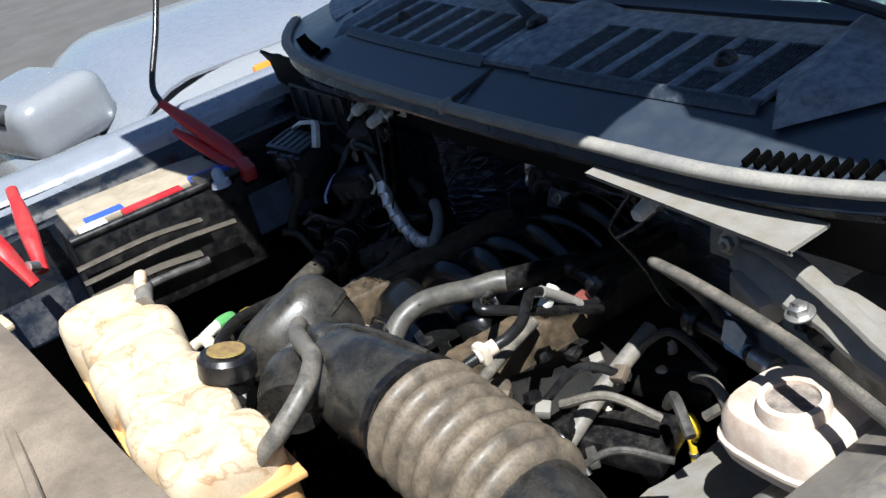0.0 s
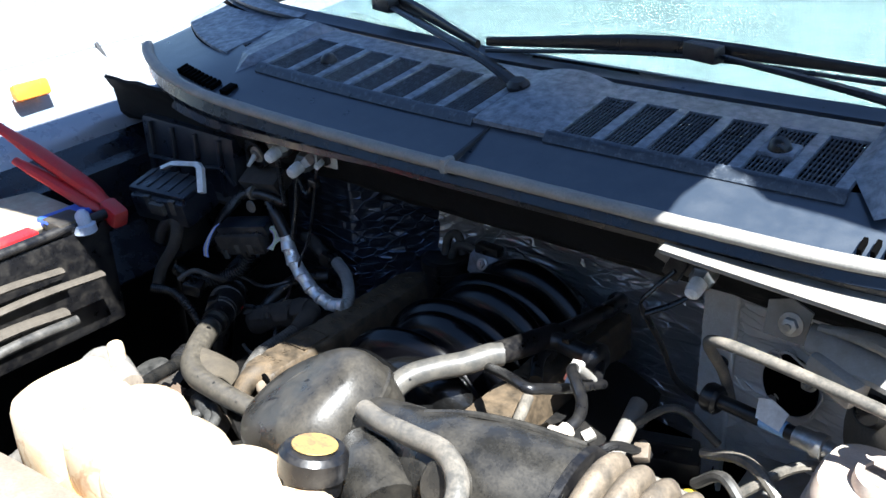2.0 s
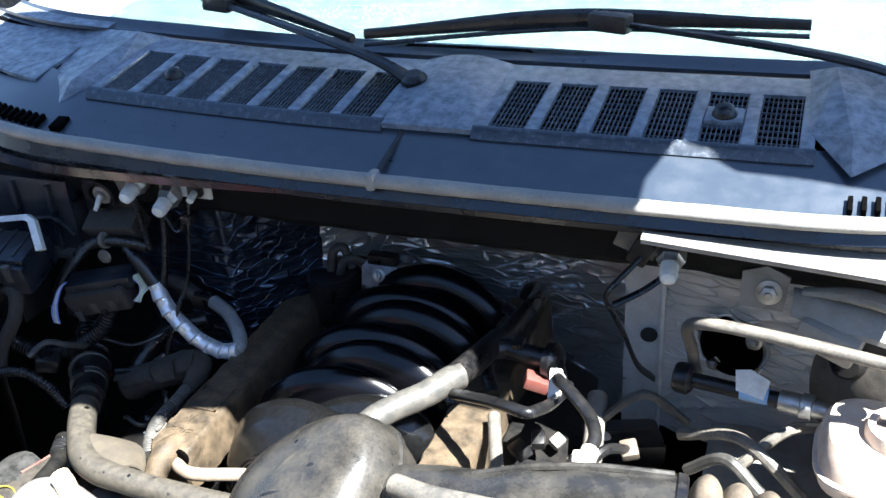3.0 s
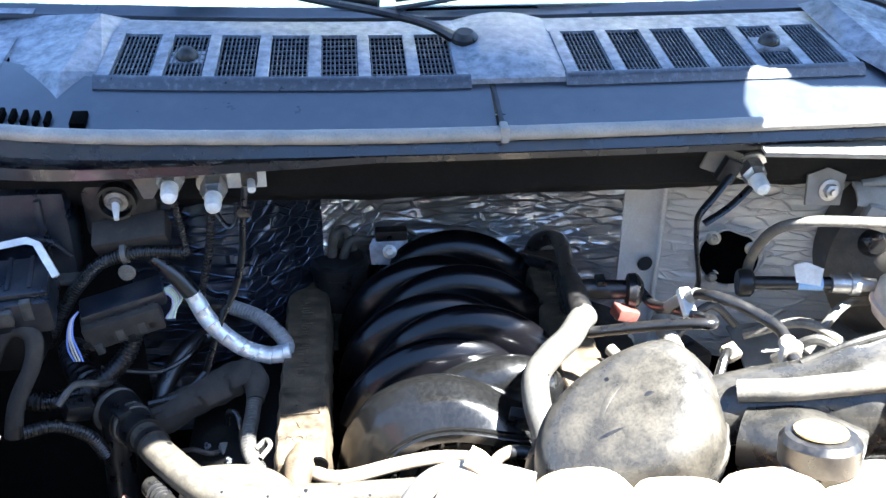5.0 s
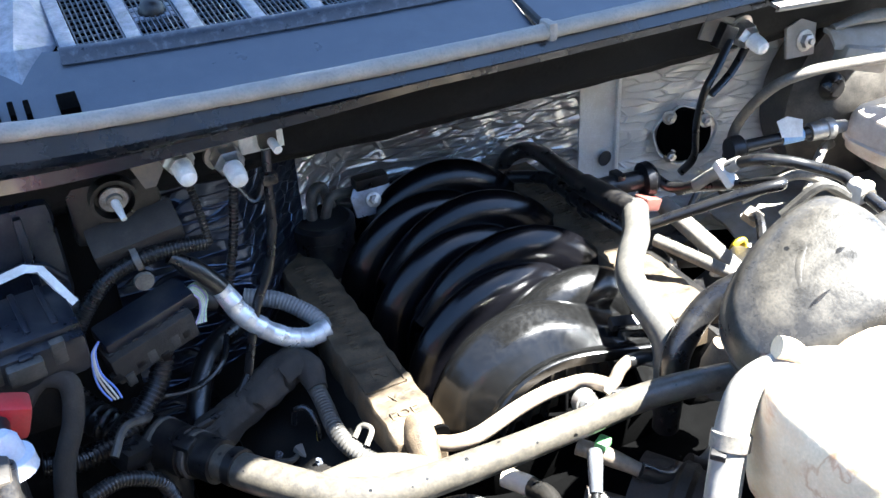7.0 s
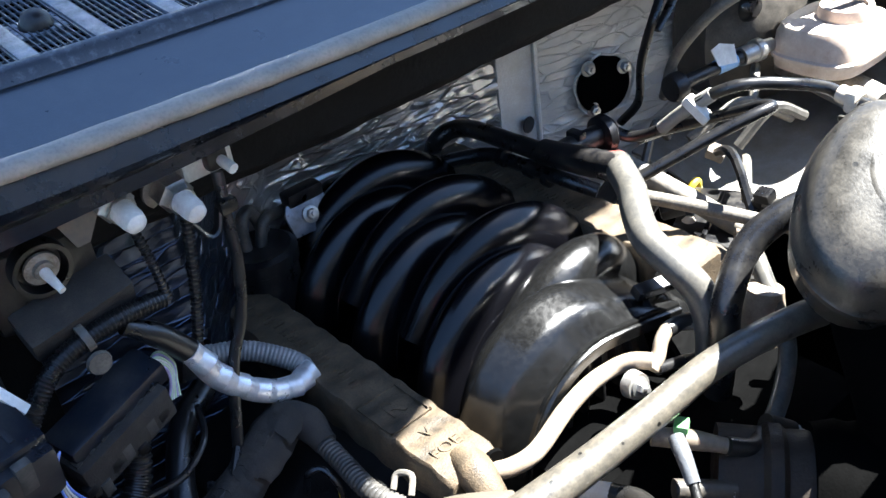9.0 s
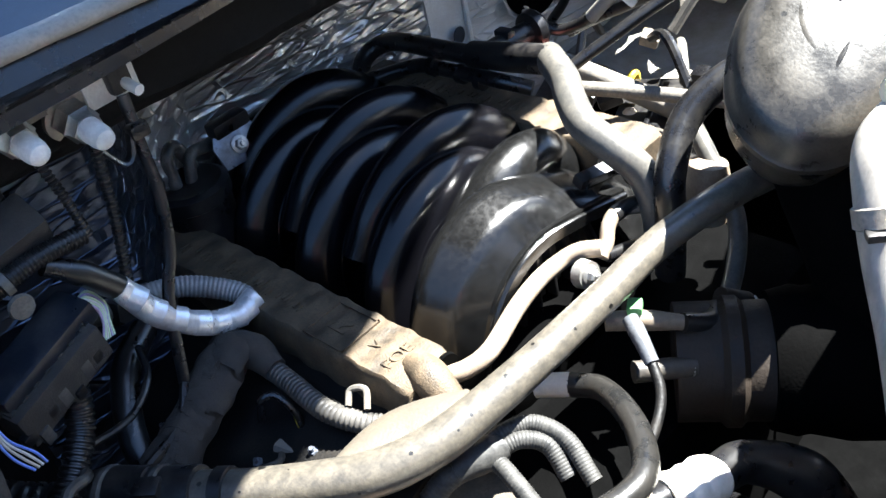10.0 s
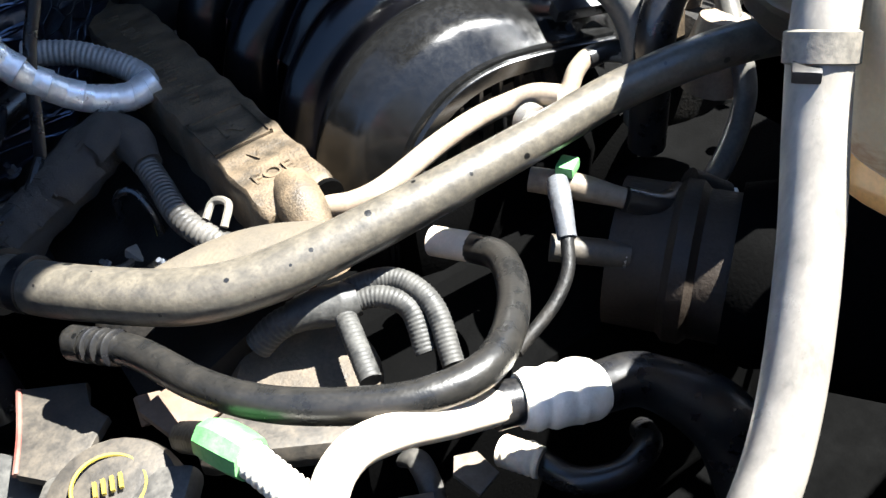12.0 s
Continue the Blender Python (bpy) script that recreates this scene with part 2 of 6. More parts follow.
def foil_mat(name, strength, col, metal, turn):
    """Foil with long irregular creases and a fine crackle."""
    m = bpy.data.materials.new(name)
    m.use_nodes = True
    nt = m.node_tree
    link = nt.links.new
    b = nt.nodes["Principled BSDF"]
    tc = nt.nodes.new("ShaderNodeTexCoord")
    mp = nt.nodes.new("ShaderNodeMapping")
    mp.inputs["Scale"].default_value, mp.inputs["Rotation"].default_value = (0.25, 1, 1.5), (0, turn, 0)
    link(tc.outputs["Object"], mp.inputs[0])
    cr = nt.nodes.new("ShaderNodeTexNoise")
    cr.noise_type, cr.normalize = "RIDGED_MULTIFRACTAL", True
    cr.inputs["Scale"].default_value, cr.inputs["Detail"].default_value, cr.inputs["Roughness"].default_value = 24, 5, 0.55
    cr.inputs["Distortion"].default_value = 0.9
    link(mp.outputs[0], cr.inputs[0])
    fine = nt.nodes.new("ShaderNodeTexNoise")
    fine.inputs["Scale"].default_value, fine.inputs["Detail"].default_value = 90, 4
    link(mp.outputs[0], fine.inputs[0])
    where = nt.nodes.new("ShaderNodeTexNoise")
    where.inputs["Scale"].default_value, where.inputs["Detail"].default_value = 7, 2
    link(tc.outputs["Object"], where.inputs[0])
    wr = nt.nodes.new("ShaderNodeMapRange")
    wr.inputs[1].default_value, wr.inputs[2].default_value, wr.inputs[3].default_value = 0.35, 0.6, 0.25
    link(where.outputs[0], wr.inputs[0])
    mu = nt.nodes.new("ShaderNodeMath")
    mu.operation = "MULTIPLY"
    link(cr.outputs[0], mu.inputs[0])
    link(wr.outputs[0], mu.inputs[1])
    add = nt.nodes.new("ShaderNodeMath")
    add.operation = "MULTIPLY_ADD"
    add.inputs[1].default_value = 0.16
    link(fine.outputs[0], add.inputs[0])
    link(mu.outputs[0], add.inputs[2])
    # flat facets between sharp folds
    fold = nt.nodes.new("ShaderNodeTexVoronoi")
    fold.feature = "DISTANCE_TO_EDGE"
    fold.inputs["Scale"].default_value = 52
    link(mp.outputs[0], fold.inputs[0])
    fr = nt.nodes.new("ShaderNodeMapRange")
    fr.inputs[2].default_value, fr.inputs[3].default_value, fr.inputs[4].default_value = 0.07, 0.30, 0.0
    link(fold.outputs[0], fr.inputs[0])
    both = nt.nodes.new("ShaderNodeMath")
    both.operation = "ADD"
    link(add.outputs[0], both.inputs[0])
    link(fr.outputs[0], both.inputs[1])
    bp = nt.nodes.new("ShaderNodeBump")
    bp.inputs["Strength"].default_value, bp.inputs["Distance"].default_value = strength, 0.013
    link(both.outputs[0], bp.inputs["Height"])
    link(bp.outputs[0], b.inputs["Normal"])
    mx = nt.nodes.new("ShaderNodeMix")
    mx.data_type = "RGBA"
    mx.inputs[6].default_value, mx.inputs[7].default_value = (*col, 1), (*[c * 0.6 for c in col], 1)
    link(where.outputs[0], mx.inputs[0])
    link(mx.outputs[2], b.inputs["Base Color"])
    b.inputs["Metallic"].default_value, b.inputs["Roughness"].default_value = metal, 0.28
    return m


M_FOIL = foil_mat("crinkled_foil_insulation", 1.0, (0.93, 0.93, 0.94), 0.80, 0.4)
# warm pale foil: light bounced off the far bank is in the colour
M_FOIL2 = foil_mat("bounce_lit_foil_insulation", 0.6, (0.92, 0.89, 0.83), 0.15, 0.9)
# same foil in dark navy, which paints in the left wall's shade
M_FOIL3 = foil_mat("shaded_foil_insulation", 0.55, (0.075, 0.095, 0.14), 0.9, 1.2)
M_CREAMPIPE = mat("cream_pipe", (0.66, 0.57, 0.45), 0.45, dust=(0.5, 0.4, 0.3), amount=0.3, bump=0.05)
# plate colour warmed and paled to include bounced light
M_PLATE = mat("bounce_lit_aluminium_plate", (0.86, 0.83, 0.77), 0.45, 0.05, dust=(0.68, 0.63, 0.55), amount=0.3, scale=30, bump=0.10)


def glass_mat():
    m = bpy.data.materials.new("windscreen_glass")
    m.use_nodes = True
    b = m.node_tree.nodes["Principled BSDF"]
    b.inputs["Base Color"].default_value = (0.80, 0.93, 0.92, 1)
    b.inputs["Roughness"].default_value, b.inputs["Transmission Weight"].default_value = 0.03, 1.0
    b.inputs["IOR"].default_value = 1.5
    return m


M_GLASS = glass_mat()


# ---- building helpers ----
def finish(name, bm, m, smooth=True):
    bmesh.ops.recalc_face_normals(bm, faces=bm.faces)
    me = bpy.data.meshes.new(name)
    bm.to_mesh(me)
    bm.free()
    if smooth:
        me.polygons.foreach_set("use_smooth", [True] * len(me.polygons))
        me.set_sharp_from_angle(angle=radians(38))
    me.materials.append(m)
    return new(name, me)


def thing(name, at, label, category, group="", kind=""):
    ob = new(name)
    ob.location, ob.empty_display_size = at, 0.02
    return tagged(ob, label, category, group, kind)


def part(name, bm, m, parent, label="", smooth=True, kind=""):
    ob = finish(name, bm, m, smooth)
    ob.parent = parent
    # meshes are built in world coordinates; only a thing's Empty is offset
    if not parent.parent:
        ob.matrix_parent_inverse = Matrix.Translation(-parent.location)
    return tagged(ob, label, kind=kind)


def solo(name, bm, m, label, category, group="", kind="", smooth=True):
    return tagged(finish(name, bm, m, smooth), label, category, group, kind)


def spline(pts, sub):
    """Points along a smooth curve through pts."""
    p = [Vector(q) for q in pts]
    if len(p) < 3:
        return [p[0].lerp(p[1], i / sub) for i in range(sub + 1)]
    e = [p[0] * 2 - p[1], *p, p[-1] * 2 - p[-2]]
    out = []
    for i in range(1, len(e) - 2):
        a, b, c, d = e[i - 1 : i + 3]
        for k in range(sub):
            t = k / sub
            out.append(0.5 * ((2 * b) + (c - a) * t + (2 * a - 5 * b + 4 * c - d) * t * t + (3 * b - a - 3 * c + d) * t ** 3))
    return out + [p[-1]]


def rings(bm, loops, caps=True):
    vs = [[bm.verts.new(v) for v in loop] for loop in loops]
    n = len(vs[0])
    for a, b in zip(vs, vs[1:]):
        for i in range(n):
            bm.faces.new((a[i], a[(i + 1) % n], b[(i + 1) % n], b[i]))
    if caps:
        bm.faces.new(list(reversed(vs[0])))
        bm.faces.new(vs[-1])
    return bm


def frames(c):
    """Axes that are carried along the line c without twist."""
    out, side = [], None
    for i, q in enumerate(c):
        d = (c[min(i + 1, len(c) - 1)] - c[max(i - 1, 0)]).normalized()
        if side is None:
            side = d.cross(Vector((0, 0, 1)))
            if side.length < 0.1:
                side = d.cross(Vector((0, 1, 0)))
        side = (side - d * side.dot(d)).normalized()
        out.append((q, side, side.cross(d).normalized(), d))
    return out


def tube(pts, r, n=14, sub=7, bm=None, wall=0.0, squash=1.0, wob=0.0, pitch=0.0, depth=0.0):
    """A round hose or rod along pts; r a radius, or one at each point. pitch and depth give a ribbed conduit; wall an open end."""
    bm = bm or bmesh.new()
    if pitch:
        c0 = spline(pts, 24)
        acc = [0.0]
        for a, b in zip(c0, c0[1:]):
            acc.append(acc[-1] + (b - a).length)
        k = max(8, int(acc[-1] / (pitch / 4)))
        c = []
        j = 0
        for i in range(k + 1):
            s = acc[-1] * i / k
            while j < len(acc) - 2 and acc[j + 1] < s:
                j += 1
            f = (s - acc[j]) / max(1e-9, acc[j + 1] - acc[j])
            c.append(c0[j].lerp(c0[j + 1], f))
    else:
        c = spline(pts, sub)
    m = len(c) - 1
    loops = []
    for i, (q, s, u, d) in enumerate(frames(c)):
        if isinstance(r, (int, float)):
            rad = r
        else:
            f = i / m * (len(r) - 1)
            a = min(int(f), len(r) - 2)
            w = f - a
            w = w * w * (3 - 2 * w)
            rad = r[a] * (1 - w) + r[a + 1] * w
        if pitch:
            rad += (depth if i % 4 in (0, 1) else -depth) * 0.5
        if wob:
            rad *= 1 + wob * noise.noise(q * 60)
        loops.append([q + (s * math.cos(2 * math.pi * k / n) + u * squash * math.sin(2 * math.pi * k / n)) * rad for k in range(n)])
    if wall:
        q, s, u, d = frames(c)[-1]
        rad = r if isinstance(r, (int, float)) else r[-1]
        for back, rr in ((0, rad - wall), (-0.012, rad - wall)):
            loops.append([q + d * back + (s * math.cos(2 * math.pi * k / n) + u * math.sin(2 * math.pi * k / n)) * rr for k in range(n)])
    return rings(bm, loops)


def lathe(base, axis, prof, n=24, bm=None):
    """A turned body: prof is (distance along axis, radius)."""
    bm = bm or bmesh.new()
    d = Vector(axis).normalized()
    s = d.cross(Vector((0, 0, 1)))
    s = s.normalized() if s.length > 0.05 else Vector((1, 0, 0))
    u = s.cross(d)
    base = Vector(base)
    return rings(bm, [[base + d * h + (s * math.cos(2 * math.pi * k / n) + u * math.sin(2 * math.pi * k / n)) * max(r, 1e-4) for k in range(n)] for h, r in prof])


def box(at, size, bevel=0.003, rot=(0, 0, 0), bm=None, seg=2):
    bm = bm or bmesh.new()
    r = bmesh.ops.create_cube(bm, size=1, matrix=Matrix.LocRotScale(Vector(at), Euler([radians(a) for a in rot]), Vector(size)))
    if bevel:
        vs = set(r["verts"])
        es = [e for e in bm.edges if e.verts[0] in vs and e.verts[1] in vs]
        bmesh.ops.bevel(bm, geom=es, offset=bevel, segments=seg, profile=0.6, affect="EDGES")
    return bm


def sheet(fn, nu, nv, thick, bm=None):
    """A curved plate: fn(u, v) with u and v from 0 to 1, thickened downwards along thick (a vector)."""
    bm = bm or bmesh.new()
    t = Vector(thick)
    top = [[bm.verts.new(fn(i / nu, j / nv)) for j in range(nv + 1)] for i in range(nu + 1)]
    bot = [[bm.verts.new(v.co - t) for v in row] for row in top]
    for i in range(nu):
        for j in range(nv):
            bm.faces.new((top[i][j], top[i + 1][j], top[i + 1][j + 1], top[i][j + 1]))
            bm.faces.new((bot[i][j], bot[i][j + 1], bot[i + 1][j + 1], bot[i + 1][j]))
    for i in range(nu):
        bm.faces.new((top[i][0], bot[i][0], bot[i + 1][0], top[i + 1][0]))
        bm.faces.new((top[i][nv], top[i + 1][nv], bot[i + 1][nv], bot[i][nv]))
    for j in range(nv):
        bm.faces.new((top[0][j], top[0][j + 1], bot[0][j + 1], bot[0][j]))
        bm.faces.new((top[nu][j], bot[nu][j], bot[nu][j + 1], top[nu][j + 1]))
    return bm


def prism(outline, depth, at=(0, 0, 0), rot=(0, 0, 0), bevel=0.0, bm=None):
    """A flat plate with the outline (x, y), depth thick, laid by rot and at."""
    bm = bm or bmesh.new()
    m = Matrix.LocRotScale(Vector(at), Euler([radians(a) for a in rot]), None)
    lo = [bm.verts.new(m @ Vector((x, y, 0))) for x, y in outline]
    hi = [bm.verts.new(m @ Vector((x, y, depth))) for x, y in outline]
    n = len(lo)
    top = bm.faces.new(hi)
    bm.faces.new(list(reversed(lo)))
    for i in range(n):
        bm.faces.new((lo[i], lo[(i + 1) % n], hi[(i + 1) % n], hi[i]))
    if bevel:
        bmesh.ops.bevel(bm, geom=list(top.edges), offset=bevel, segments=2, profile=0.6, affect="EDGES")
    return bm


def bolt(parent, at, axis, r=0.006, h=0.006, m=None, name="bolt"):
    a = Vector(axis).normalized()
    bm = lathe(at, a, [(0, r * 1.5), (0.0015, r * 1.5), (0.002, r * 1.35)], 20)
    lathe(Vector(at) + a * 0.002, a, [(0, r), (h - 0.001, r), (h, r * 0.82)], 6, bm)
    lathe(Vector(at) + a * (0.002 + h), a, [(0, r * 0.45), (0.004, r * 0.42)], 10, bm)
    return part(name, bm, m or M_STEEL, parent)


# ---- setting ----
def ground_and_shell():
    bm = sheet(lambda u, v: Vector((-400 + 800 * u, -400 + 800 * v, 0)), 8, 8, (0, 0, 0.2))
    solo("ground", bm, M_CONCRETE, "pale dusty ground under the parked car", "ground", kind="structure")
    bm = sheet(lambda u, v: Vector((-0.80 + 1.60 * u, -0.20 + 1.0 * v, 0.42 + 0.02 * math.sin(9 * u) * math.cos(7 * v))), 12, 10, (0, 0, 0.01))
    # black colour stands in for the shade on the bay floor
    solo("undertray", bm, M_VOID, "undertray below the engine, blackened for deep shade", "undertray", kind="structure")
    # added wall, out of view: hides low front sky from the glossy runners
    bm = box((0, -2.9, 1.4), (14.0, 0.2, 2.8), 0.02)
    solo("unseen_front_wall", bm, M_PLASTER, "unseen plain wall, added to dim the sky reflected in the engine", "wall", kind="structure")


def bow(x):
    """How far the cowl's front edge lies back at x."""
    a = abs(x)
    return 0.472 + 0.004 * (a / 0.35) ** 2 + (0.9 * (a - 0.42) ** 2 if a > 0.42 else 0)


def drop(x):
    return 0.012 * min(1.2, (x / 0.5) ** 2) if x < 0 else 0.0


WID = 0.80


def cowl():
    top = thing("cowl_panel", (0, 0.6, 1.12), "weathered black plastic cowl panel with slotted air vents", "cowl panel", kind="structure")
    for side in (-1, 1):
        def strip(u, v, s=side):
            x = s * (0.002 + (WID - 0.002) * u)
            y = bow(x) + 0.008 + (0.096 + 0.03 * max(0, abs(x) - 0.44) / 0.1) * v
            return Vector((x, y, 1.132 + drop(x) + 0.024 * v - 0.004 * math.cos(math.pi * v)))
        part("front_strip", sheet(strip, 40, 6, (0, 0, 0.004)), M_COWL, top)
        def shelf(u, v, s=side):
            x = s * (0.002 + (WID - 0.002) * u)
            y = bow(x) + 0.100 + (0.16 - 0.2 * max(0, abs(x) - 0.45)) * v
            return Vector((x, y, 1.148 + drop(x) + 0.026 * v))
        # black sheet paints the shade below the vent openings
        part("vent_tray", sheet(shelf, 40, 5, (0, 0, 0.004)), M_VOID, top, "black tray standing in for shade under the vents")
    cs = [-0.399, -0.343, -0.286, -0.226, -0.170, -0.113, -0.060, 0.122, 0.178, 0.234, 0.290, 0.346, 0.402]
    def top_z(x, d):
        """Height of the raised vent surround, d behind its front edge."""
        return 1.1665 + drop(x) + 0.125 * d
    for x in cs:
        y0 = bow(x) + 0.091
        ln = 0.117
        bm = bmesh.new()
        for k in range(9):
            box((x - 0.0196 + 0.0049 * k, y0 + ln / 2, top_z(x, ln / 2) - 0.0035), (0.0012, ln, 0.0022), 0, (7.1, 0, 0), bm)
        for k in range(10):
            d = ln * k / 9
            box((x, y0 + d, top_z(x, d) - 0.0045), (0.043, 0.0013, 0.0022), 0, (0, 0, 0), bm)
        part("vent_grille", bm, M_COWLMID, top, "dark plastic mesh vent", smooth=False)
    ribs = [(a + b) / 2 for a, b in zip(cs, cs[1:])]
    ribs = [-0.428] + [r for r in ribs if abs(r - 0.031) > 0.01] + [0.431, -0.032, 0.094]
    for x in ribs:
        y0 = bow(x) + 0.092
        # rib tops lighter and bluer to carry the sky's reflection
        part("vent_rib", box((x, y0 + 0.057, top_z(x, 0.051) - 0.003), (0.0145, 0.122, 0.007), 0.0022, (7.1, 0, 0)), M_COWLTOP, top, "pale frosted rib with reflected sky blue in its colour")
    for s0, s1 in ((-0.437, -0.023), (0.085, 0.440)):
        def surround(u, v, s0=s0, s1=s1):
            x = s0 + (s1 - s0) * u
            d, h = [(-0.012, -0.0115), (-0.007, -0.004), (-0.003, -0.0005), (0.001, 0.0002)][int(round(v * 3))]
            return Vector((x, bow(x) + 0.092 + d, top_z(x, 0) + h))
        part("vent_surround", sheet(surround, 24, 3, (0, -0.002, 0.003)), M_COWLEDGE, top, "frosted front edge of the vents")
        def back(u, v, s0=s0, s1=s1):
            x = s0 + (s1 - s0) * u
            return Vector((x, bow(x) + 0.206 + 0.045 * v, top_z(x, 0.108) + 0.004 * v))
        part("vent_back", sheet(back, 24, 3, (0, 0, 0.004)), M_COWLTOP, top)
    for x in (-0.343, 0.346):
        bm = lathe((x, bow(x) + 0.150, 1.172), (0, -0.3, 1), [(0, 0.014), (0.006, 0.013), (0.013, 0.010), (0.017, 0.004)], 16)
        part("washer_nozzle", bm, M_BLACK, top)
        part("nozzle_base", box((x, bow(x) + 0.152, 1.170), (0.040, 0.034, 0.012), 0.003, (6, 0, 0)), M_COWLTOP, top)
    # middle hump between the two rows of vents
    bm = sheet(lambda u, v: Vector((-0.030 + 0.118 * u, bow(0) + 0.086 + 0.164 * v, 1.163 + 0.021 * v + 0.010 * math.sin(math.pi * u) * min(1, v * 4))), 16, 10, (0, 0, 0.006))
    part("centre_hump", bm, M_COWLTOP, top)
    for s in (-1, 1):
        # folded pyramid near each end
        bm = bmesh.new()
        c = Vector((s * 0.452, 0.710, 1.206))
        pts = [Vector((s * 0.434, 0.600, 1.170)), Vector((s * 0.474, 0.543, 1.152)), Vector((s * 0.560, 0.635, 1.166)), Vector((s * 0.60, 0.765, 1.190)), Vector((s * 0.425, 0.735, 1.192))]
        vs = [bm.verts.new(p) for p in pts]
        cv = bm.verts.new(c)
        ridge = bm.verts.new(Vector((s * 0.472, 0.578, 1.178)))
        seq = vs
        for a, b in zip(seq, seq[1:] + seq[:1]):
            if {a, b} == {vs[1], vs[2]} or {a, b} == {vs[0], vs[1]}:
                bm.faces.new((a, b, ridge))
            else:
                bm.faces.new((a, b, cv))
        bm.faces.new((vs[0], ridge, cv))
        bm.faces.new((ridge, vs[2], cv))
        part("corner_fold", bm, M_COWLTOP, top, "faceted pale corner of the panel", smooth=False)
        def endp(u, v, s=s):
            x = s * (0.55 + 0.25 * u)
            return Vector((x, bow(x) + 0.10 + (0.20 - 0.06 * u) * v, 1.155 + drop(x) + 0.028 * v))
        part("end_panel", sheet(endp, 8, 5, (0, 0, 0.005)), M_COWLTOP, top)
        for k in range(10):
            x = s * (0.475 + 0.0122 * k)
            # solid black blocks stand in for shaded slots
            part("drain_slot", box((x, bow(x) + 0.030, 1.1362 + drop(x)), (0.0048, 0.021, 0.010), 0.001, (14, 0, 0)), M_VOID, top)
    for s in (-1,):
        # wider slot, drawn as a black block for its shade
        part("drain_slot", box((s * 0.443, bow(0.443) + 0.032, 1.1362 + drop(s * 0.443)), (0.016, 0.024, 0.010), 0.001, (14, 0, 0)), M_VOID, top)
    def lip(u, v):
        x = -WID + 2 * WID * u
        return Vector((x, bow(x) + 0.262 + 0.05 * v - 0.2 * max(0, abs(x) - 0.45), 1.186 + drop(x) - 0.012 * math.sin(math.pi * v)))
    part("rear_trough", sheet(lip, 40, 5, (0, 0, 0.005)), M_COWL, top)
    part("centre_joint", box((0.002, 0.538, 1.1485), (0.005, 0.122, 0.006), 0.001, (13, 0, 0)), M_DARKIN, top)

    xs = [-WID + 2 * WID * i / 26 for i in range(27)]
    for name, seg in (("seal_left", [x for x in xs if x < 0.01]), ("seal_right", [x for x in xs if x > -0.01])):
        bm = tube([(x + (0.004 if name == "seal_right" and abs(x) < 0.01 else 0), bow(x), 1.132 + drop(x)) for x in seg], 0.0095, 12, 3, squash=0.8, wob=0.08)
        solo("rubber_seal", bm, M_SEAL, "worn grey rubber weatherstrip along the cowl edge", "weatherstrip", "cowl weatherstrips")
    bm = box((0.002, bow(0), 1.133), (0.010, 0.022, 0.019), 0.004)
    solo("seal_joiner", bm, M_SEAL, "grey rubber joint between two weatherstrips", "seal joint")


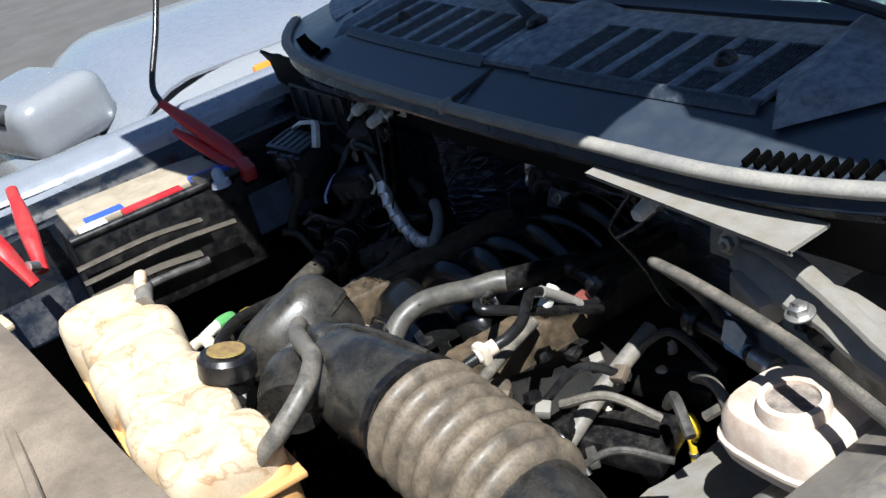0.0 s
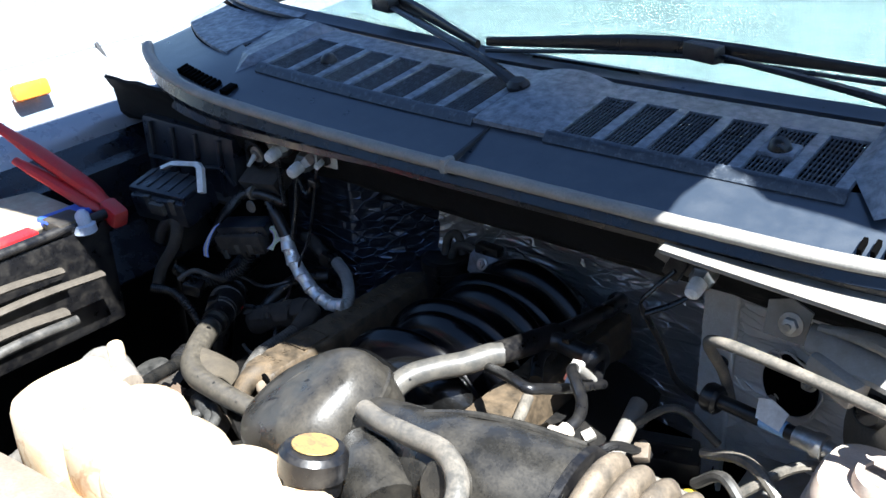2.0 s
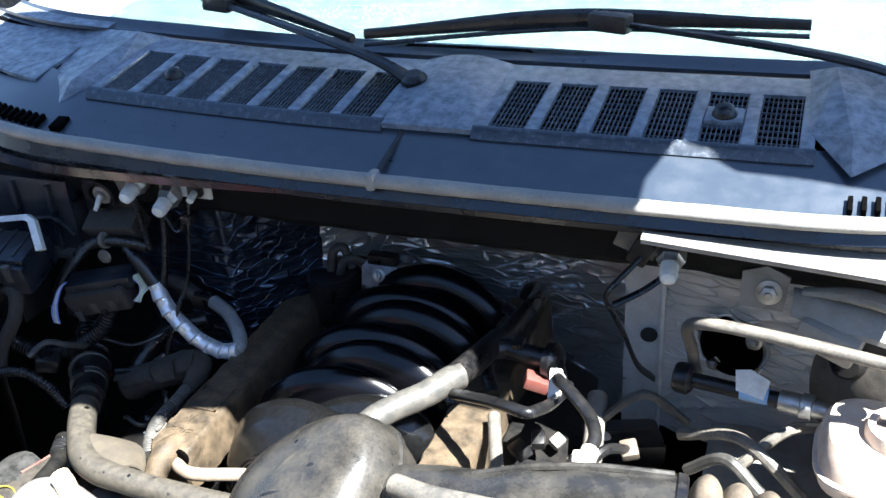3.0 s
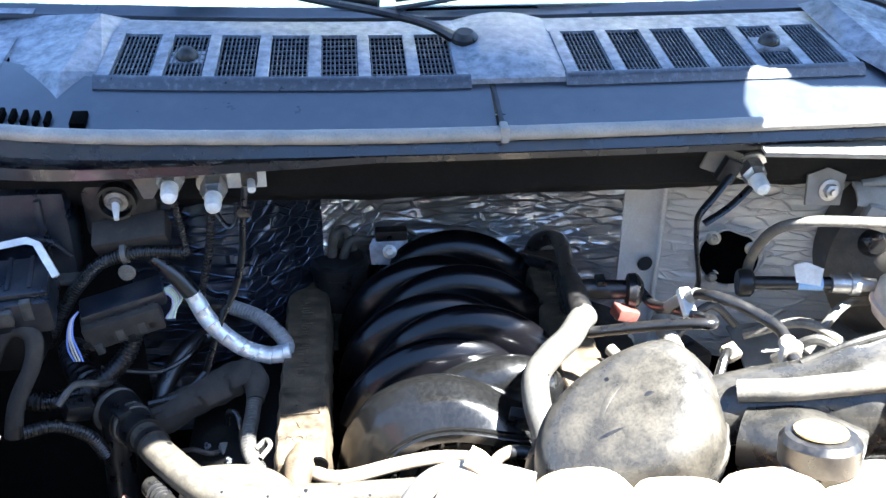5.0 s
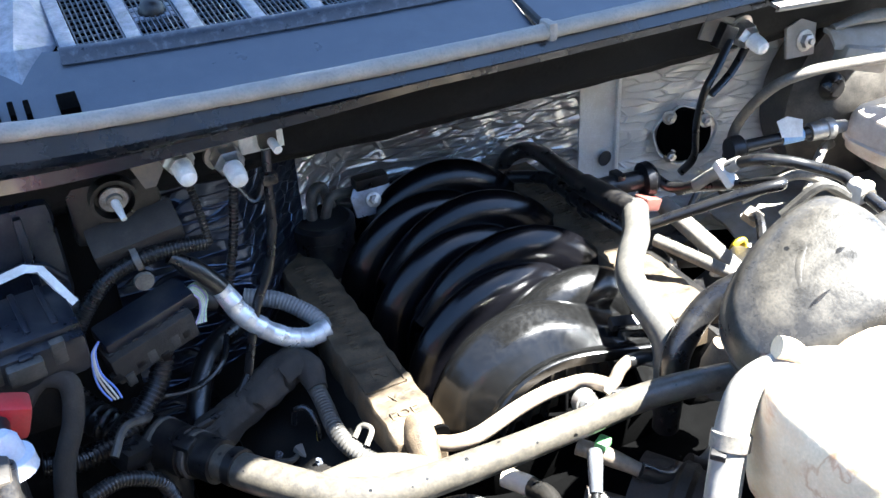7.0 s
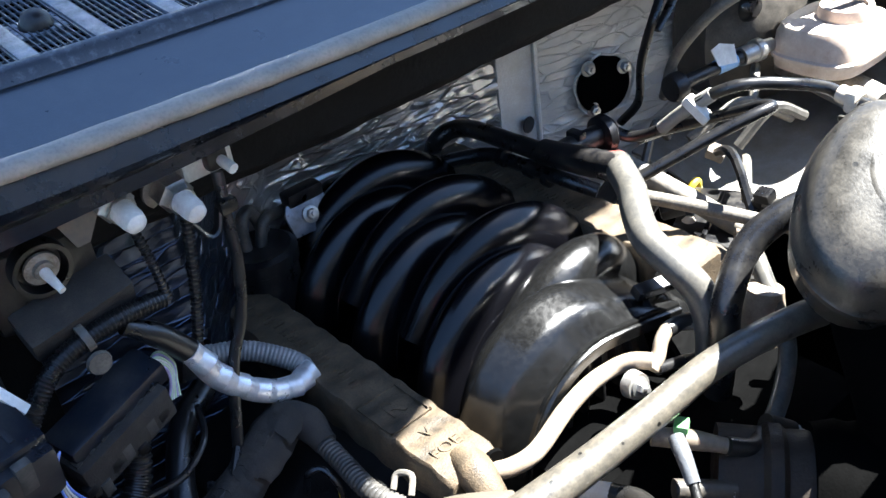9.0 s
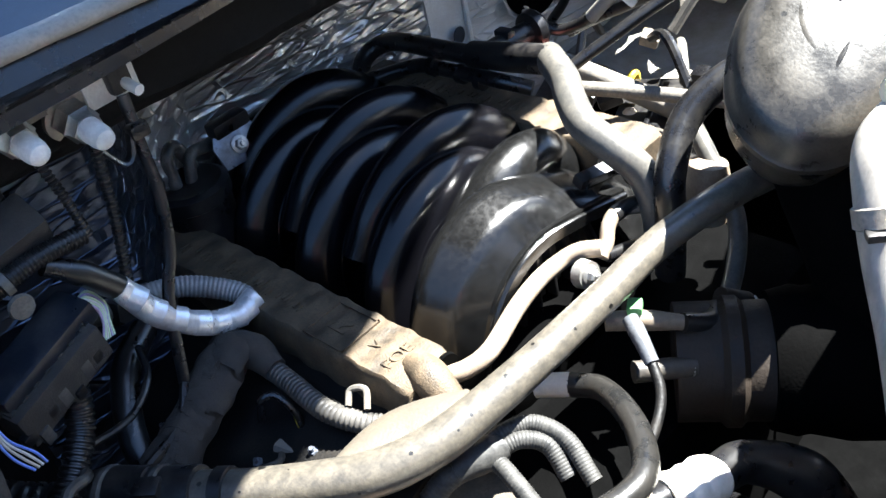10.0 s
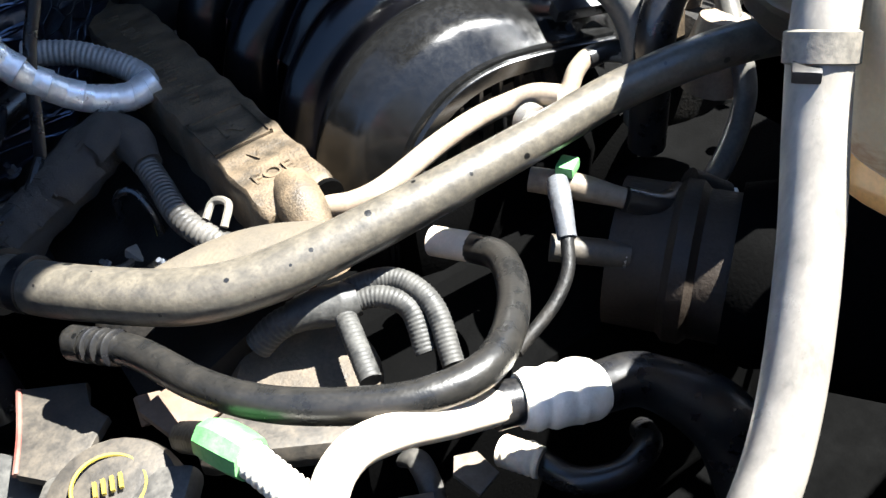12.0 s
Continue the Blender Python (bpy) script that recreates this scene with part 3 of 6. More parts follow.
def firewall():
    def flange(u, v):
        x = -WID + 2 * WID * u
        prof = [(0.004, 1.126), (-0.004, 1.112), (0.002, 1.108), (0.014, 1.103), (0.013, 1.096)]
        f = v * (len(prof) - 1)
        a = min(int(f), len(prof) - 2)
        y, z = (prof[a][k] + (prof[a + 1][k] - prof[a][k]) * (f - a) for k in (0, 1))
        low = 0.065 * max(0, -x - 0.13)
        return Vector((x, bow(x) + y, z + drop(x) - low * v))
    solo("cowl_flange", sheet(flange, 50, 12, (0, -0.003, 0)), M_FLANGE, "dark painted steel flange under the cowl", "flange", kind="structure")
    def roll(u, v):
        x = -WID + 2 * WID * u
        prof = [(0.525, 1.100), (0.540, 1.075), (0.545, 1.032), (0.560, 1.018), (0.61, 0.998), (0.70, 0.960), (0.79, 0.928)]
        f = v * (len(prof) - 1)
        a = min(int(f), len(prof) - 2)
        y, z = (prof[a][k] + (prof[a + 1][k] - prof[a][k]) * (f - a) for k in (0, 1))
        y += 0.004 * noise.noise(Vector((x * 14, v * 6, 0)))
        return Vector((x, y, z + drop(x) * 0.6 + 0.003 * noise.noise(Vector((x * 25, v * 9, 3)))))
    solo("firewall_insulation", sheet(roll, 90, 30, (0, -0.004, -0.004)), M_FELT, "black padded sound insulation under the cowl", "insulation", kind="structure")

    def plan(x):
        pts = [(-0.85, 0.60), (-0.30, 0.60), (-0.21, 0.70), (-0.12, 0.765), (0.10, 0.77), (0.27, 0.745), (0.275, 0.738), (0.40, 0.700), (0.55, 0.66), (0.85, 0.64)]
        for (a, ya), (b, yb) in zip(pts, pts[1:]):
            if x <= b:
                t = (x - a) / (b - a)
                return ya + (yb - ya) * t
        return pts[-1][1]
    def crumple(x, z):
        """Sharp creases that run up towards the far side, between smoother folds."""
        a, b = x * 0.90 + z * 0.44, z * 0.90 - x * 0.44
        h = 0.0
        for fa, fb, w, sh in ((5, 26, 1.0, 0), (11, 48, 0.45, 7), (30, 22, 0.25, 3)):
            r = 1 - 2 * abs(noise.noise(Vector((a * fa, b * fb, sh))))
            h += w * max(0, r) ** 3
        return -h * (0.35 + 0.65 * max(0, min(1, 0.5 + 2.2 * noise.noise(Vector((x * 7, z * 9, 11))))))
    def wall(x0, x1, amp, z0=0.43, z1=1.04, crease=0.0):
        def f(u, v):
            x = x0 + (x1 - x0) * u
            z = z0 + (z1 - z0 - (0.5 * max(0, abs(x) - 0.62) if z1 > 1 else 0)) * v
            y = plan(x) + amp * noise.noise(Vector((x * 18, z * 22, 1))) + amp * 0.5 * noise.noise(Vector((x * 60, z * 45, 4)))
            y -= 0.05 * max(0, 0.62 - z)
            y += crease * crumple(x, z)
            return Vector((x, y, z))
        return f
    solo("dark_firewall", sheet(wall(-0.79, -0.44, 0.004), 30, 30, (0, -0.004, 0)), M_FELT, "black insulation on the firewall behind the battery", "firewall", kind="structure")
    # low part of the wall coloured as deep shade
    solo("lower_firewall", sheet(wall(-0.44, 0.86, 0.004, 0.43, 0.66), 60, 12, (0, -0.004, 0)), M_VOID, "lower firewall, blackened for deep shade", "firewall", kind="structure")
    # left stretch of foil, with shade as its base colour
    solo("shaded_foil_firewall", sheet(wall(-0.44, -0.205, 0.004, 0.66, 1.04, 0.003), 80, 90, (0, -0.004, 0)), M_FOIL3, "foil insulation on the firewall, darkened navy for shade", "firewall", kind="structure")
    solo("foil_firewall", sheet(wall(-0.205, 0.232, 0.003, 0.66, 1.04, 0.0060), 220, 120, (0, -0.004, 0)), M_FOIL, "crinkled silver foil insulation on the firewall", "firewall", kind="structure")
    def flat(u, v):
        x = 0.226 + 0.052 * u
        return Vector((x, plan(x) - 0.004, 0.60 + 0.345 * v))
    pl = thing("foil_edge_plate", (0.25, 0.74, 0.6), "smooth grey metal plate with a round hole between foil sheets", "plate")
    part("plate", sheet(flat, 4, 8, (0, -0.003, 0)), M_PLATE, pl)
    # flat dark disc stands in for the shaded hole
    part("hole", lathe((0.262, 0.7345, 0.812), (0.1, -1, 0), [(0, 0.0115), (0.0015, 0.0115)], 24), M_DARKIN, pl, "round dark hole")
    part("seam_bead", tube([(0.279, plan(0.279) - 0.005, 0.60), (0.279, plan(0.279) - 0.006, 0.945)], 0.004, 8, 8), M_PLATE, pl)
    # right stretch of foil, with bounced light as its base colour
    solo("bounce_lit_foil_firewall", sheet(wall(0.274, 0.86, 0.003, 0.66, 1.04, 0.0050), 160, 90, (0, -0.004, 0)), M_FOIL2, "crinkled foil insulation beside the brake servo, warmed for bounced light", "firewall", kind="structure")


def body_sides():
    for s in (-1, 1):
        # inner apron and the fender's gutter
        def apron(u, v, s=s):
            y = -0.55 + 1.35 * u
            x = 0.80 + 0.0 * v
            return Vector((s * x, y, 0.35 + 0.66 * v))
        # left copy gets a darker colour in place of its shade
        solo("inner_fender", sheet(apron, 12, 10, (s * 0.004, 0, 0)), M_GREY if s > 0 else M_OILSHADE, "dusty grey inner fender panel" if s > 0 else "inner fender panel darkened for shade", "fender panel", kind="structure")
        def fender(u, v, s=s):
            y = -0.75 + 1.75 * u
            prof = [(0.785, 0.985), (0.80, 1.02), (0.815, 1.03), (0.86, 1.045), (0.90, 1.04), (0.935, 1.0), (0.955, 0.9), (0.96, 0.7), (0.955, 0.5)]
            f = v * (len(prof) - 1)
            a = min(int(f), len(prof) - 2)
            x, z = (prof[a][k] + (prof[a + 1][k] - prof[a][k]) * (f - a) for k in (0, 1))
            return Vector((s * x, y, z + 0.05 * (u - 0.5) - 0.10 * max(0, 0.25 - u)))
        solo("front_fender", sheet(fender, 24, 24, (0, 0, 0.004)), M_SILVPAINT, "pale silver painted front fender", "fender", "front fenders")
        def gut(u, v, s=s):
            y = -0.40 + 1.0 * u
            prof = [(0.62, 0.90), (0.70, 0.955), (0.75, 0.96), (0.765, 0.975), (0.79, 0.985)]
            f = v * (len(prof) - 1)
            a = min(int(f), len(prof) - 2)
            x, z = (prof[a][k] + (prof[a + 1][k] - prof[a][k]) * (f - a) for k in (0, 1))
            return Vector((s * x, y, z + 0.03 * u - (0.1 if s < 0 and v < 0.3 else 0)))
        # shade on the left ledge is likewise put into its material
        solo("fender_ledge", sheet(gut, 16, 12, (0, 0, 0.004)), M_GREY if s > 0 else M_FLANGE, "dusty steel ledge inside the fender" if s > 0 else "steel ledge inside the fender, darkened for shade", "ledge", kind="structure")
    # screen, cabin and bonnet
    def screen(u, v):
        x = -0.74 + 1.48 * u
        return Vector((x * (1 - 0.12 * v), 0.775 + 0.75 * v + 0.10 * (x / 0.74) ** 2, 1.188 + 0.50 * v - 0.05 * (x / 0.74) ** 2))
    ws = solo("windscreen", sheet(screen, 24, 14, (0, -0.002, 0.005)), M_GLASS, "pale greenish glass windscreen", "windscreen", kind="structure")
    ws.visible_shadow = False
    bm = sheet(lambda u, v: Vector((-0.72 + 1.44 * u, 0.84 + 1.05 * v, 1.13 + 0.10 * v)), 10, 6, (0, 0, 0.02))
    # teal dashboard supplies the glare of the sunlit film on the glass
    solo("dashboard", bm, M_DASH, "dashboard, its teal standing in for glare on the windscreen", "dashboard", kind="structure")
    bm = box((0, 2.0, 1.1), (1.50, 0.05, 1.2), 0.02)
    solo("cabin_back", bm, M_DARKIN, "dark interior behind the windscreen", "cabin", kind="structure")
    bm = box((0, 2.0, 1.72), (1.30, 1.0, 0.04), 0.015)
    solo("car_roof", bm, M_SILVPAINT, "silver roof of the car", "roof", kind="structure")


def awning():
    """An invented sheet above the car, out of view, added to shade the cowl and the rear of the engine."""
    aw = thing("unseen_shadow_caster", (2.5, 0.55, 0.0), "unseen dark sheet on a pole, added to cast the bay's shadow", "awning")
    # ragged outline set so the added sheet throws the wanted shadow edge
    edge = [(-0.42, 0.03), (0.10, 0.112), (0.264, 0.151), (0.387, 0.193), (0.50, 0.245), (0.575, 0.280), (0.590, 0.262), (0.604, 0.244), (0.640, 0.243), (0.652, 0.262), (0.656, 0.320), (0.650, 0.360), (0.660, 0.419), (0.676, 0.404), (0.700, 0.401), (0.733, 0.381), (0.78, 0.380), (0.83, 0.378), (2.6, 0.40)]
    part("shadow_sheet", prism(edge + [(2.6, 0.665), (-0.42, 0.665)], 0.012, (0, 0, 1.85)), M_FELT, aw, smooth=False)
    part("pole", tube([(2.55, 0.55, 0.0), (2.55, 0.55, 1.86)], 0.02, 12, 4), M_STEEL, aw)
    part("beam", tube([(2.58, 0.58, 1.875), (-0.40, 0.58, 1.875)], 0.015, 12, 4), M_STEEL, aw)


# teal chosen to paint the windscreen's glare from behind
M_DASH = mat("glass_glare_dash", (0.034, 0.047, 0.048), 0.7, dust=(0.022, 0.034, 0.035), amount=0.4, scale=6, bump=0.1)


def wipers():
    for nm, arm, blade in (
        ("wiper", [(0.62, 0.70, 1.16), (0.47, 0.70, 1.215), (0.20, 0.735, 1.238)], [(-0.10, 0.695, 1.222), (0.15, 0.752, 1.236), (0.42, 0.775, 1.232)]),
        ("wiper", [(-0.02, 0.66, 1.175), (-0.10, 0.675, 1.205), (-0.36, 0.775, 1.232)], [(-0.12, 0.70, 1.214), (-0.36, 0.80, 1.236), (-0.60, 0.88, 1.235)]),
    ):
        w = thing(nm, arm[0], "black windscreen wiper resting at the foot of the glass", "wiper", "windscreen wipers")
        part("arm", tube(arm, [0.012, 0.009, 0.006], 8, 10, squash=0.6), M_BLACK, w)
        part("blade", tube(blade, [0.005, 0.009, 0.005], 8, 10, squash=1.3), M_BLACK, w)
        part("rubber_strip", tube([Vector(p) + Vector((0, -0.004, -0.012)) for p in blade], 0.003, 6, 10), M_RUBBER, w)
        part("pivot_block", box(arm[2], (0.05, 0.022, 0.022), 0.004, (0, 0, -15)), M_BLACK, w)
        part("spindle", lathe(Vector(arm[0]) - Vector((0, 0, 0.02)), (0, -0.2, 1), [(0, 0.016), (0.03, 0.016), (0.036, 0.01)], 16), M_BLACK, w)


# ---- engine ----
M_DIRT = mat("caked_tan_dust", (0.095, 0.078, 0.057), 0.8, dust=(0.035, 0.03, 0.024), amount=0.45, scale=120, bump=0.4, grain=300)


def manifold():
    mf = thing("intake_manifold", (-0.05, 0.5, 0.72), "black plastic intake manifold with eight curved runners", "intake manifold")
    L = [(-0.148, 0.725), (-0.150, 0.777), (-0.135, 0.814), (-0.105, 0.838), (-0.066, 0.846), (-0.022, 0.835), (0.030, 0.796)]
    R = [(-0.120, 0.800), (-0.084, 0.846), (-0.038, 0.868), (0.004, 0.864), (0.040, 0.840), (0.062, 0.805), (0.070, 0.735)]

    def sweep(pts, y0, skew, prof, sub=8, hook=0.0):
        """Sweeps a section of (along y, outwards) pairs over an arch of (x, z) points; skew slants it in plan, hook bends its far end."""
        c = spline([(x, y0 + skew * (i / (len(pts) - 1) - 0.5) + hook * max(0.0, (x + 0.07) / 0.086), z) for i, (x, z) in enumerate(pts)], sub)
        loops = []
        for q, s, u, d in frames(c):
            across = (Vector((0, 1, 0)) - d * d.y).normalized()
            out = d.cross(across)
            loops.append([q + across * a + out * b for a, b in prof])
        return rings(bmesh.new(), loops)

    def oval(w, up, down, n=40, point=0.80):
        """A section taller than wide, drawn to a rounded ridge on its outer side."""
        out = []
        for k in range(n):
            c, v = math.cos(2 * math.pi * k / n), math.sin(2 * math.pi * k / n)
            out.append((w * math.copysign(abs(c) ** (1 / point), c), up * v) if v > 0 else (w * c, down * v))
        return out

    for k in range(3):
        part("runner", sweep([(x, z - 0.004) for x, z in L], 0.655 - 0.099 * k, 0.034, oval(0.0255, 0.040, 0.028)), M_SMOOTH, mf)
        part("runner", sweep([(x, z - 0.004) for x, z in R], 0.688 - 0.097 * k, -0.026, oval(0.0255, 0.038, 0.028)), M_SMOOTH, mf)
    for k in range(4):
        part("web", box((-0.05, 0.700 - 0.096 * k, 0.765), (0.20, 0.008, 0.06), 0.002), M_SMOOTH, mf)
    # mould seams on the left flanks
    for k in range(3):
        part("mould_seam", tube([(x - 0.004, 0.655 - 0.099 * k - 0.017 + 0.0057 * i - 0.0250, z) for i, (x, z) in enumerate(L[:5])], 0.0012, 6, 6), M_SMOOTH, mf)
    # the two front runners, in the sun; the first swells from a low rim to a crest behind it
    F2 = [(-0.104, 0.765), (-0.082, 0.803), (-0.048, 0.831), (-0.008, 0.845), (0.030, 0.841), (0.050, 0.815), (0.056, 0.760)]
    part("front_runner", sweep(F2, 0.420, 0.0, oval(0.031, 0.034, 0.028)), M_FRONT, mf, "dusty black plastic runner")
    rim = [(-0.168, 0.720), (-0.163, 0.757), (-0.152, 0.790), (-0.132, 0.822), (-0.103, 0.842), (-0.068, 0.849), (-0.032, 0.848), (0.034, 0.838)]
    top = [(-0.196, 0.720), (-0.191, 0.768), (-0.178, 0.815), (-0.153, 0.852), (-0.118, 0.873), (-0.080, 0.881), (-0.038, 0.875), (0.032, 0.843)]
    low, high = ([(v.x, v.z) for v in spline([(x, 0, z) for x, z in arc], 10)] for arc in (rim, top))
    cross = [(0.338, -0.02), (0.338, 0.0), (0.341, 0.10), (0.345, 0.24), (0.349, 0.38), (0.3525, 0.505), (0.3555, 0.60), (0.3585, 0.675), (0.362, 0.735), (0.367, 0.79), (0.374, 0.855), (0.381, 0.925), (0.387, 0.985), (0.392, 0.99), (0.398, 0.93), (0.403, 0.78), (0.407, 0.4), (0.409, -0.2), (0.404, -0.9), (0.345, -0.9)]
    slant = [-0.012 * max(0.0, (a[0] + 0.07) / 0.086) for a in low]
    loops = [[Vector((a[0] + (b[0] - a[0]) * w, y + s, a[1] + (b[1] - a[1]) * w)) for y, w in cross] for a, b, s in zip(low, high, slant)]
    part("front_runner", rings(bmesh.new(), loops), M_FRONT, mf, "dusty black plastic runner")
    flange = [(0.005, 0.0012), (-0.002, 0.0012), (-0.0026, 0.0004), (-0.0026, -0.0016), (-0.0055, -0.0022), (-0.0062, -0.0030), (-0.0060, -0.0135), (0.005, -0.0135)]
    part("rim_flange", sweep(rim, 0.337, 0.0, flange, 10, -0.012), M_FRONT, mf, "stepped rim under the front runner")
    part("end_web", box((-0.075, 0.362, 0.765), (0.175, 0.008, 0.11), 0.003), M_OILSHADE, mf, "dirty ribbed front plate")
    for i in range(8):
        x = -0.146 + 0.0205 * i
        zr = min(low, key=lambda v: abs(v[0] - x) + (0.1 if v[1] < 0.77 else 0))[1]
        lean = 26 - 6.5 * i
        part("rib", box((x + 0.006, 0.3395, zr - 0.043), (0.0036, 0.011, 0.060), 0.001, (0, lean, 0)), M_BLACK, mf)
        if i < 7:
            part("dirty_panel", box((x + 0.0165, 0.3475, zr - 0.042), (0.0178, 0.004, 0.058), 0.001, (0, lean - 3, 0)), M_DIRT, mf, "dusty tan panel between ribs")
    # bracket behind the rim's end, and the flat flank below it
    part("bracket", prism([(-0.030, -0.004), (0.022, -0.004), (0.030, 0.004), (0.030, 0.016), (0.018, 0.016), (0.012, 0.008), (-0.030, 0.008)], 0.010, (0.026, 0.336, 0.852), (20, 8, -12), 0.001), M_BLACK, mf)
    part("flank", prism([(-0.045, -0.05), (0.03, -0.06), (0.036, 0.0), (0.01, 0.030), (-0.045, 0.030)], 0.006, (0.052, 0.345, 0.822), (62, 0, 24), 0.001), M_FRONT, mf)
    part("plenum", box((-0.05, 0.50, 0.735), (0.22, 0.38, 0.08), 0.02), M_VOID, mf)
    part("rear_cap", sweep([(-0.14, 0.775), (-0.11, 0.82), (-0.05, 0.842), (0.01, 0.822), (0.05, 0.77)], 0.738, 0.0, oval(0.026, 0.030, 0.028)), M_SMOOTH, mf)
    part("foot_pad", box((-0.098, 0.430, 0.822), (0.020, 0.022, 0.008), 0.003, (12, -38, 20)), M_DIRT, mf, "dust caught on the runner's foot")
    for k in range(4):
        part("dusty_lug", box((-0.158 + 0.012 * k, 0.421 + 0.002 * k, 0.752 + 0.017 * k), (0.010, 0.020, 0.016), 0.002, (0, -50, 10)), M_BROWN, mf)
    part("lug", box((-0.146, 0.420, 0.770), (0.050, 0.014, 0.020), 0.003, (0, -56, 6)), M_BROWN, mf, "dusty strap between the runners")
    return mf


def coil_covers():
    for i, (x, y0, y1, z, tilt) in enumerate(((-0.2275, 0.322, 0.700, 0.821, 0), (0.100, 0.338, 0.725, 0.836, 0))):
        c = thing("coil_cover", (x, (y0 + y1) / 2, 0.78), "dusty dark rubber coil cover with raised lettering" if i == 0 else "dark rubber coil cover on the far bank with raised lettering", "engine cover", "coil covers")
        w = 0.0275
        n = 70
        loops = []
        for k in range(n + 1):
            y = y0 + (y1 - y0) * k / n
            end = max(0.0, 1 - (y - y0) / 0.016)
            ww = (w + 0.001 * math.sin(k * 0.9)) * (1 - 0.16 * end ** 2)
            top = z + 0.012 + 0.0008 * math.sin(k * 1.7) - 0.007 * end ** 2
            loops.append([Vector((x + a * ww, y, b)) for a, b in ((-1.12, z - 0.045), (-1.03, z + 0.004), (-0.97, top - 0.002), (-0.90, top), (0.90, top), (0.97, top - 0.002), (1.03, z + 0.004), (1.12, z - 0.045))])
        body = part("body", rings(bmesh.new(), loops), M_COVER, c)
        if i == 0:
            # the cut-out neck at the front where the pipe passes in
            bm = tube([(x + 0.004, y0 + 0.020, z + 0.004), (x - 0.001, y0 - 0.001, z + 0.004), (x - 0.004, y0 - 0.022, z - 0.010), (x - 0.006, y0 - 0.035, z - 0.03)], [0.014, 0.016, 0.014, 0.013], 14, 6)
            part("neck", bm, M_COVER, c)
            # black disc gives the cut-out its shade
            part("notch", lathe((x + 0.019, y0 - 0.002, z + 0.002), (0.15, 1, 0), [(0, 0.010), (0.004, 0.010)], 16), M_VOID, c, "dark cut-out")
        def letters(txt, yy, size, turn):
            cu = bpy.data.curves.new("text", "FONT")
            cu.body, cu.size, cu.extrude, cu.align_x, cu.align_y = txt, size, 0.0006, "CENTER", "CENTER"
            tmp = bpy.data.objects.new("text", cu)
            scene.collection.objects.link(tmp)
            dg = bpy.context.evaluated_depsgraph_get()
            me = bpy.data.meshes.new_from_object(tmp.evaluated_get(dg))
            bpy.data.objects.remove(tmp)
            bm = bmesh.new()
            bm.from_mesh(me)
            bmesh.ops.transform(bm, matrix=Matrix.Translation((x - 0.002, yy, z + 0.0125)) @ Matrix.Rotation(radians(turn), 4, "Z"), verts=bm.verts)
            part("raised_letters", bm, M_COVER, c, smooth=False)
        if i == 0:
            letters("FOE", y0 + 0.031, 0.017, 0)
            letters("V", y0 + 0.056, 0.016, 0)
            letters("R", y0 + 0.099, 0.028, 0)
            for fr in ((0, 0.024), (0, -0.024), (1, 0.021), (1, -0.021)):
                at = (x - 0.002, y0 + 0.099 + fr[1], z + 0.0128) if fr[0] == 0 else (x - 0.002 + fr[1], y0 + 0.099, z + 0.0128)
                part("letter_frame", box(at, (0.044, 0.002, 0.002) if fr[0] == 0 else (0.002, 0.05, 0.002), 0), M_COVER, c)
        rng = random.Random(4 + i)
        for k in range(30):
            yy = y0 + 0.15 + 0.0062 * k
            if yy > y1 - 0.02 or k % 7 == 6:
                continue
            part("lettering_bar", box((x - 0.003 + rng.uniform(-0.004, 0.004), yy, z + 0.0125), (rng.uniform(0.006, 0.016), 0.0022, 0.002), 0), M_COVER, c)


def engine_mass():
    e = thing("engine_block", (-0.05, 0.5, 0.45), "oily cam covers and shade-blackened engine block below the manifold", "engine")
    # block and front cover take the deep-shade black too
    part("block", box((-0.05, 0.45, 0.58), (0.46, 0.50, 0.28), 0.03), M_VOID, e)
    part("cam_cover", box((-0.295, 0.49, 0.735), (0.13, 0.42, 0.10), 0.02, (0, -20, 0)), M_OILSHADE, e, "oily black cam cover")
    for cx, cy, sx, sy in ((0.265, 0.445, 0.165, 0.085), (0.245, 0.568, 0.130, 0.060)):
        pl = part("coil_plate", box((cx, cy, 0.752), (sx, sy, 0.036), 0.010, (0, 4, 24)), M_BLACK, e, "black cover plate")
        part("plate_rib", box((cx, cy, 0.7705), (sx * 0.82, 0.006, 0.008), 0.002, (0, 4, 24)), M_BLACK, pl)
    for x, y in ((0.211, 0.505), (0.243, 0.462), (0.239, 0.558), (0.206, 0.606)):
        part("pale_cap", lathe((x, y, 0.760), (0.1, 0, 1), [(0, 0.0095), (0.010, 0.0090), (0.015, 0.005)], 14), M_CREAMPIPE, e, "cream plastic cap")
    part("cam_cover", box((0.155, 0.50, 0.745), (0.09, 0.36, 0.10), 0.02, (0, 22, 0)), M_OILSHADE, e, "oily black cam cover")
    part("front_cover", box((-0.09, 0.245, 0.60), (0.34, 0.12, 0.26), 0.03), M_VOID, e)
    for x, y, z in ((-0.366, 0.520, 0.785), (-0.340, 0.425, 0.776), (-0.36, 0.60, 0.775), (-0.31, 0.385, 0.786)):
        bolt(e, (x, y, z - 0.010), (-0.3, -0.1, 1), 0.0046, 0.006, M_ZINC)
    return e


ground_and_shell()
cowl()
firewall()
body_sides()
awning()
wipers()
manifold()
coil_covers()
engine_mass()


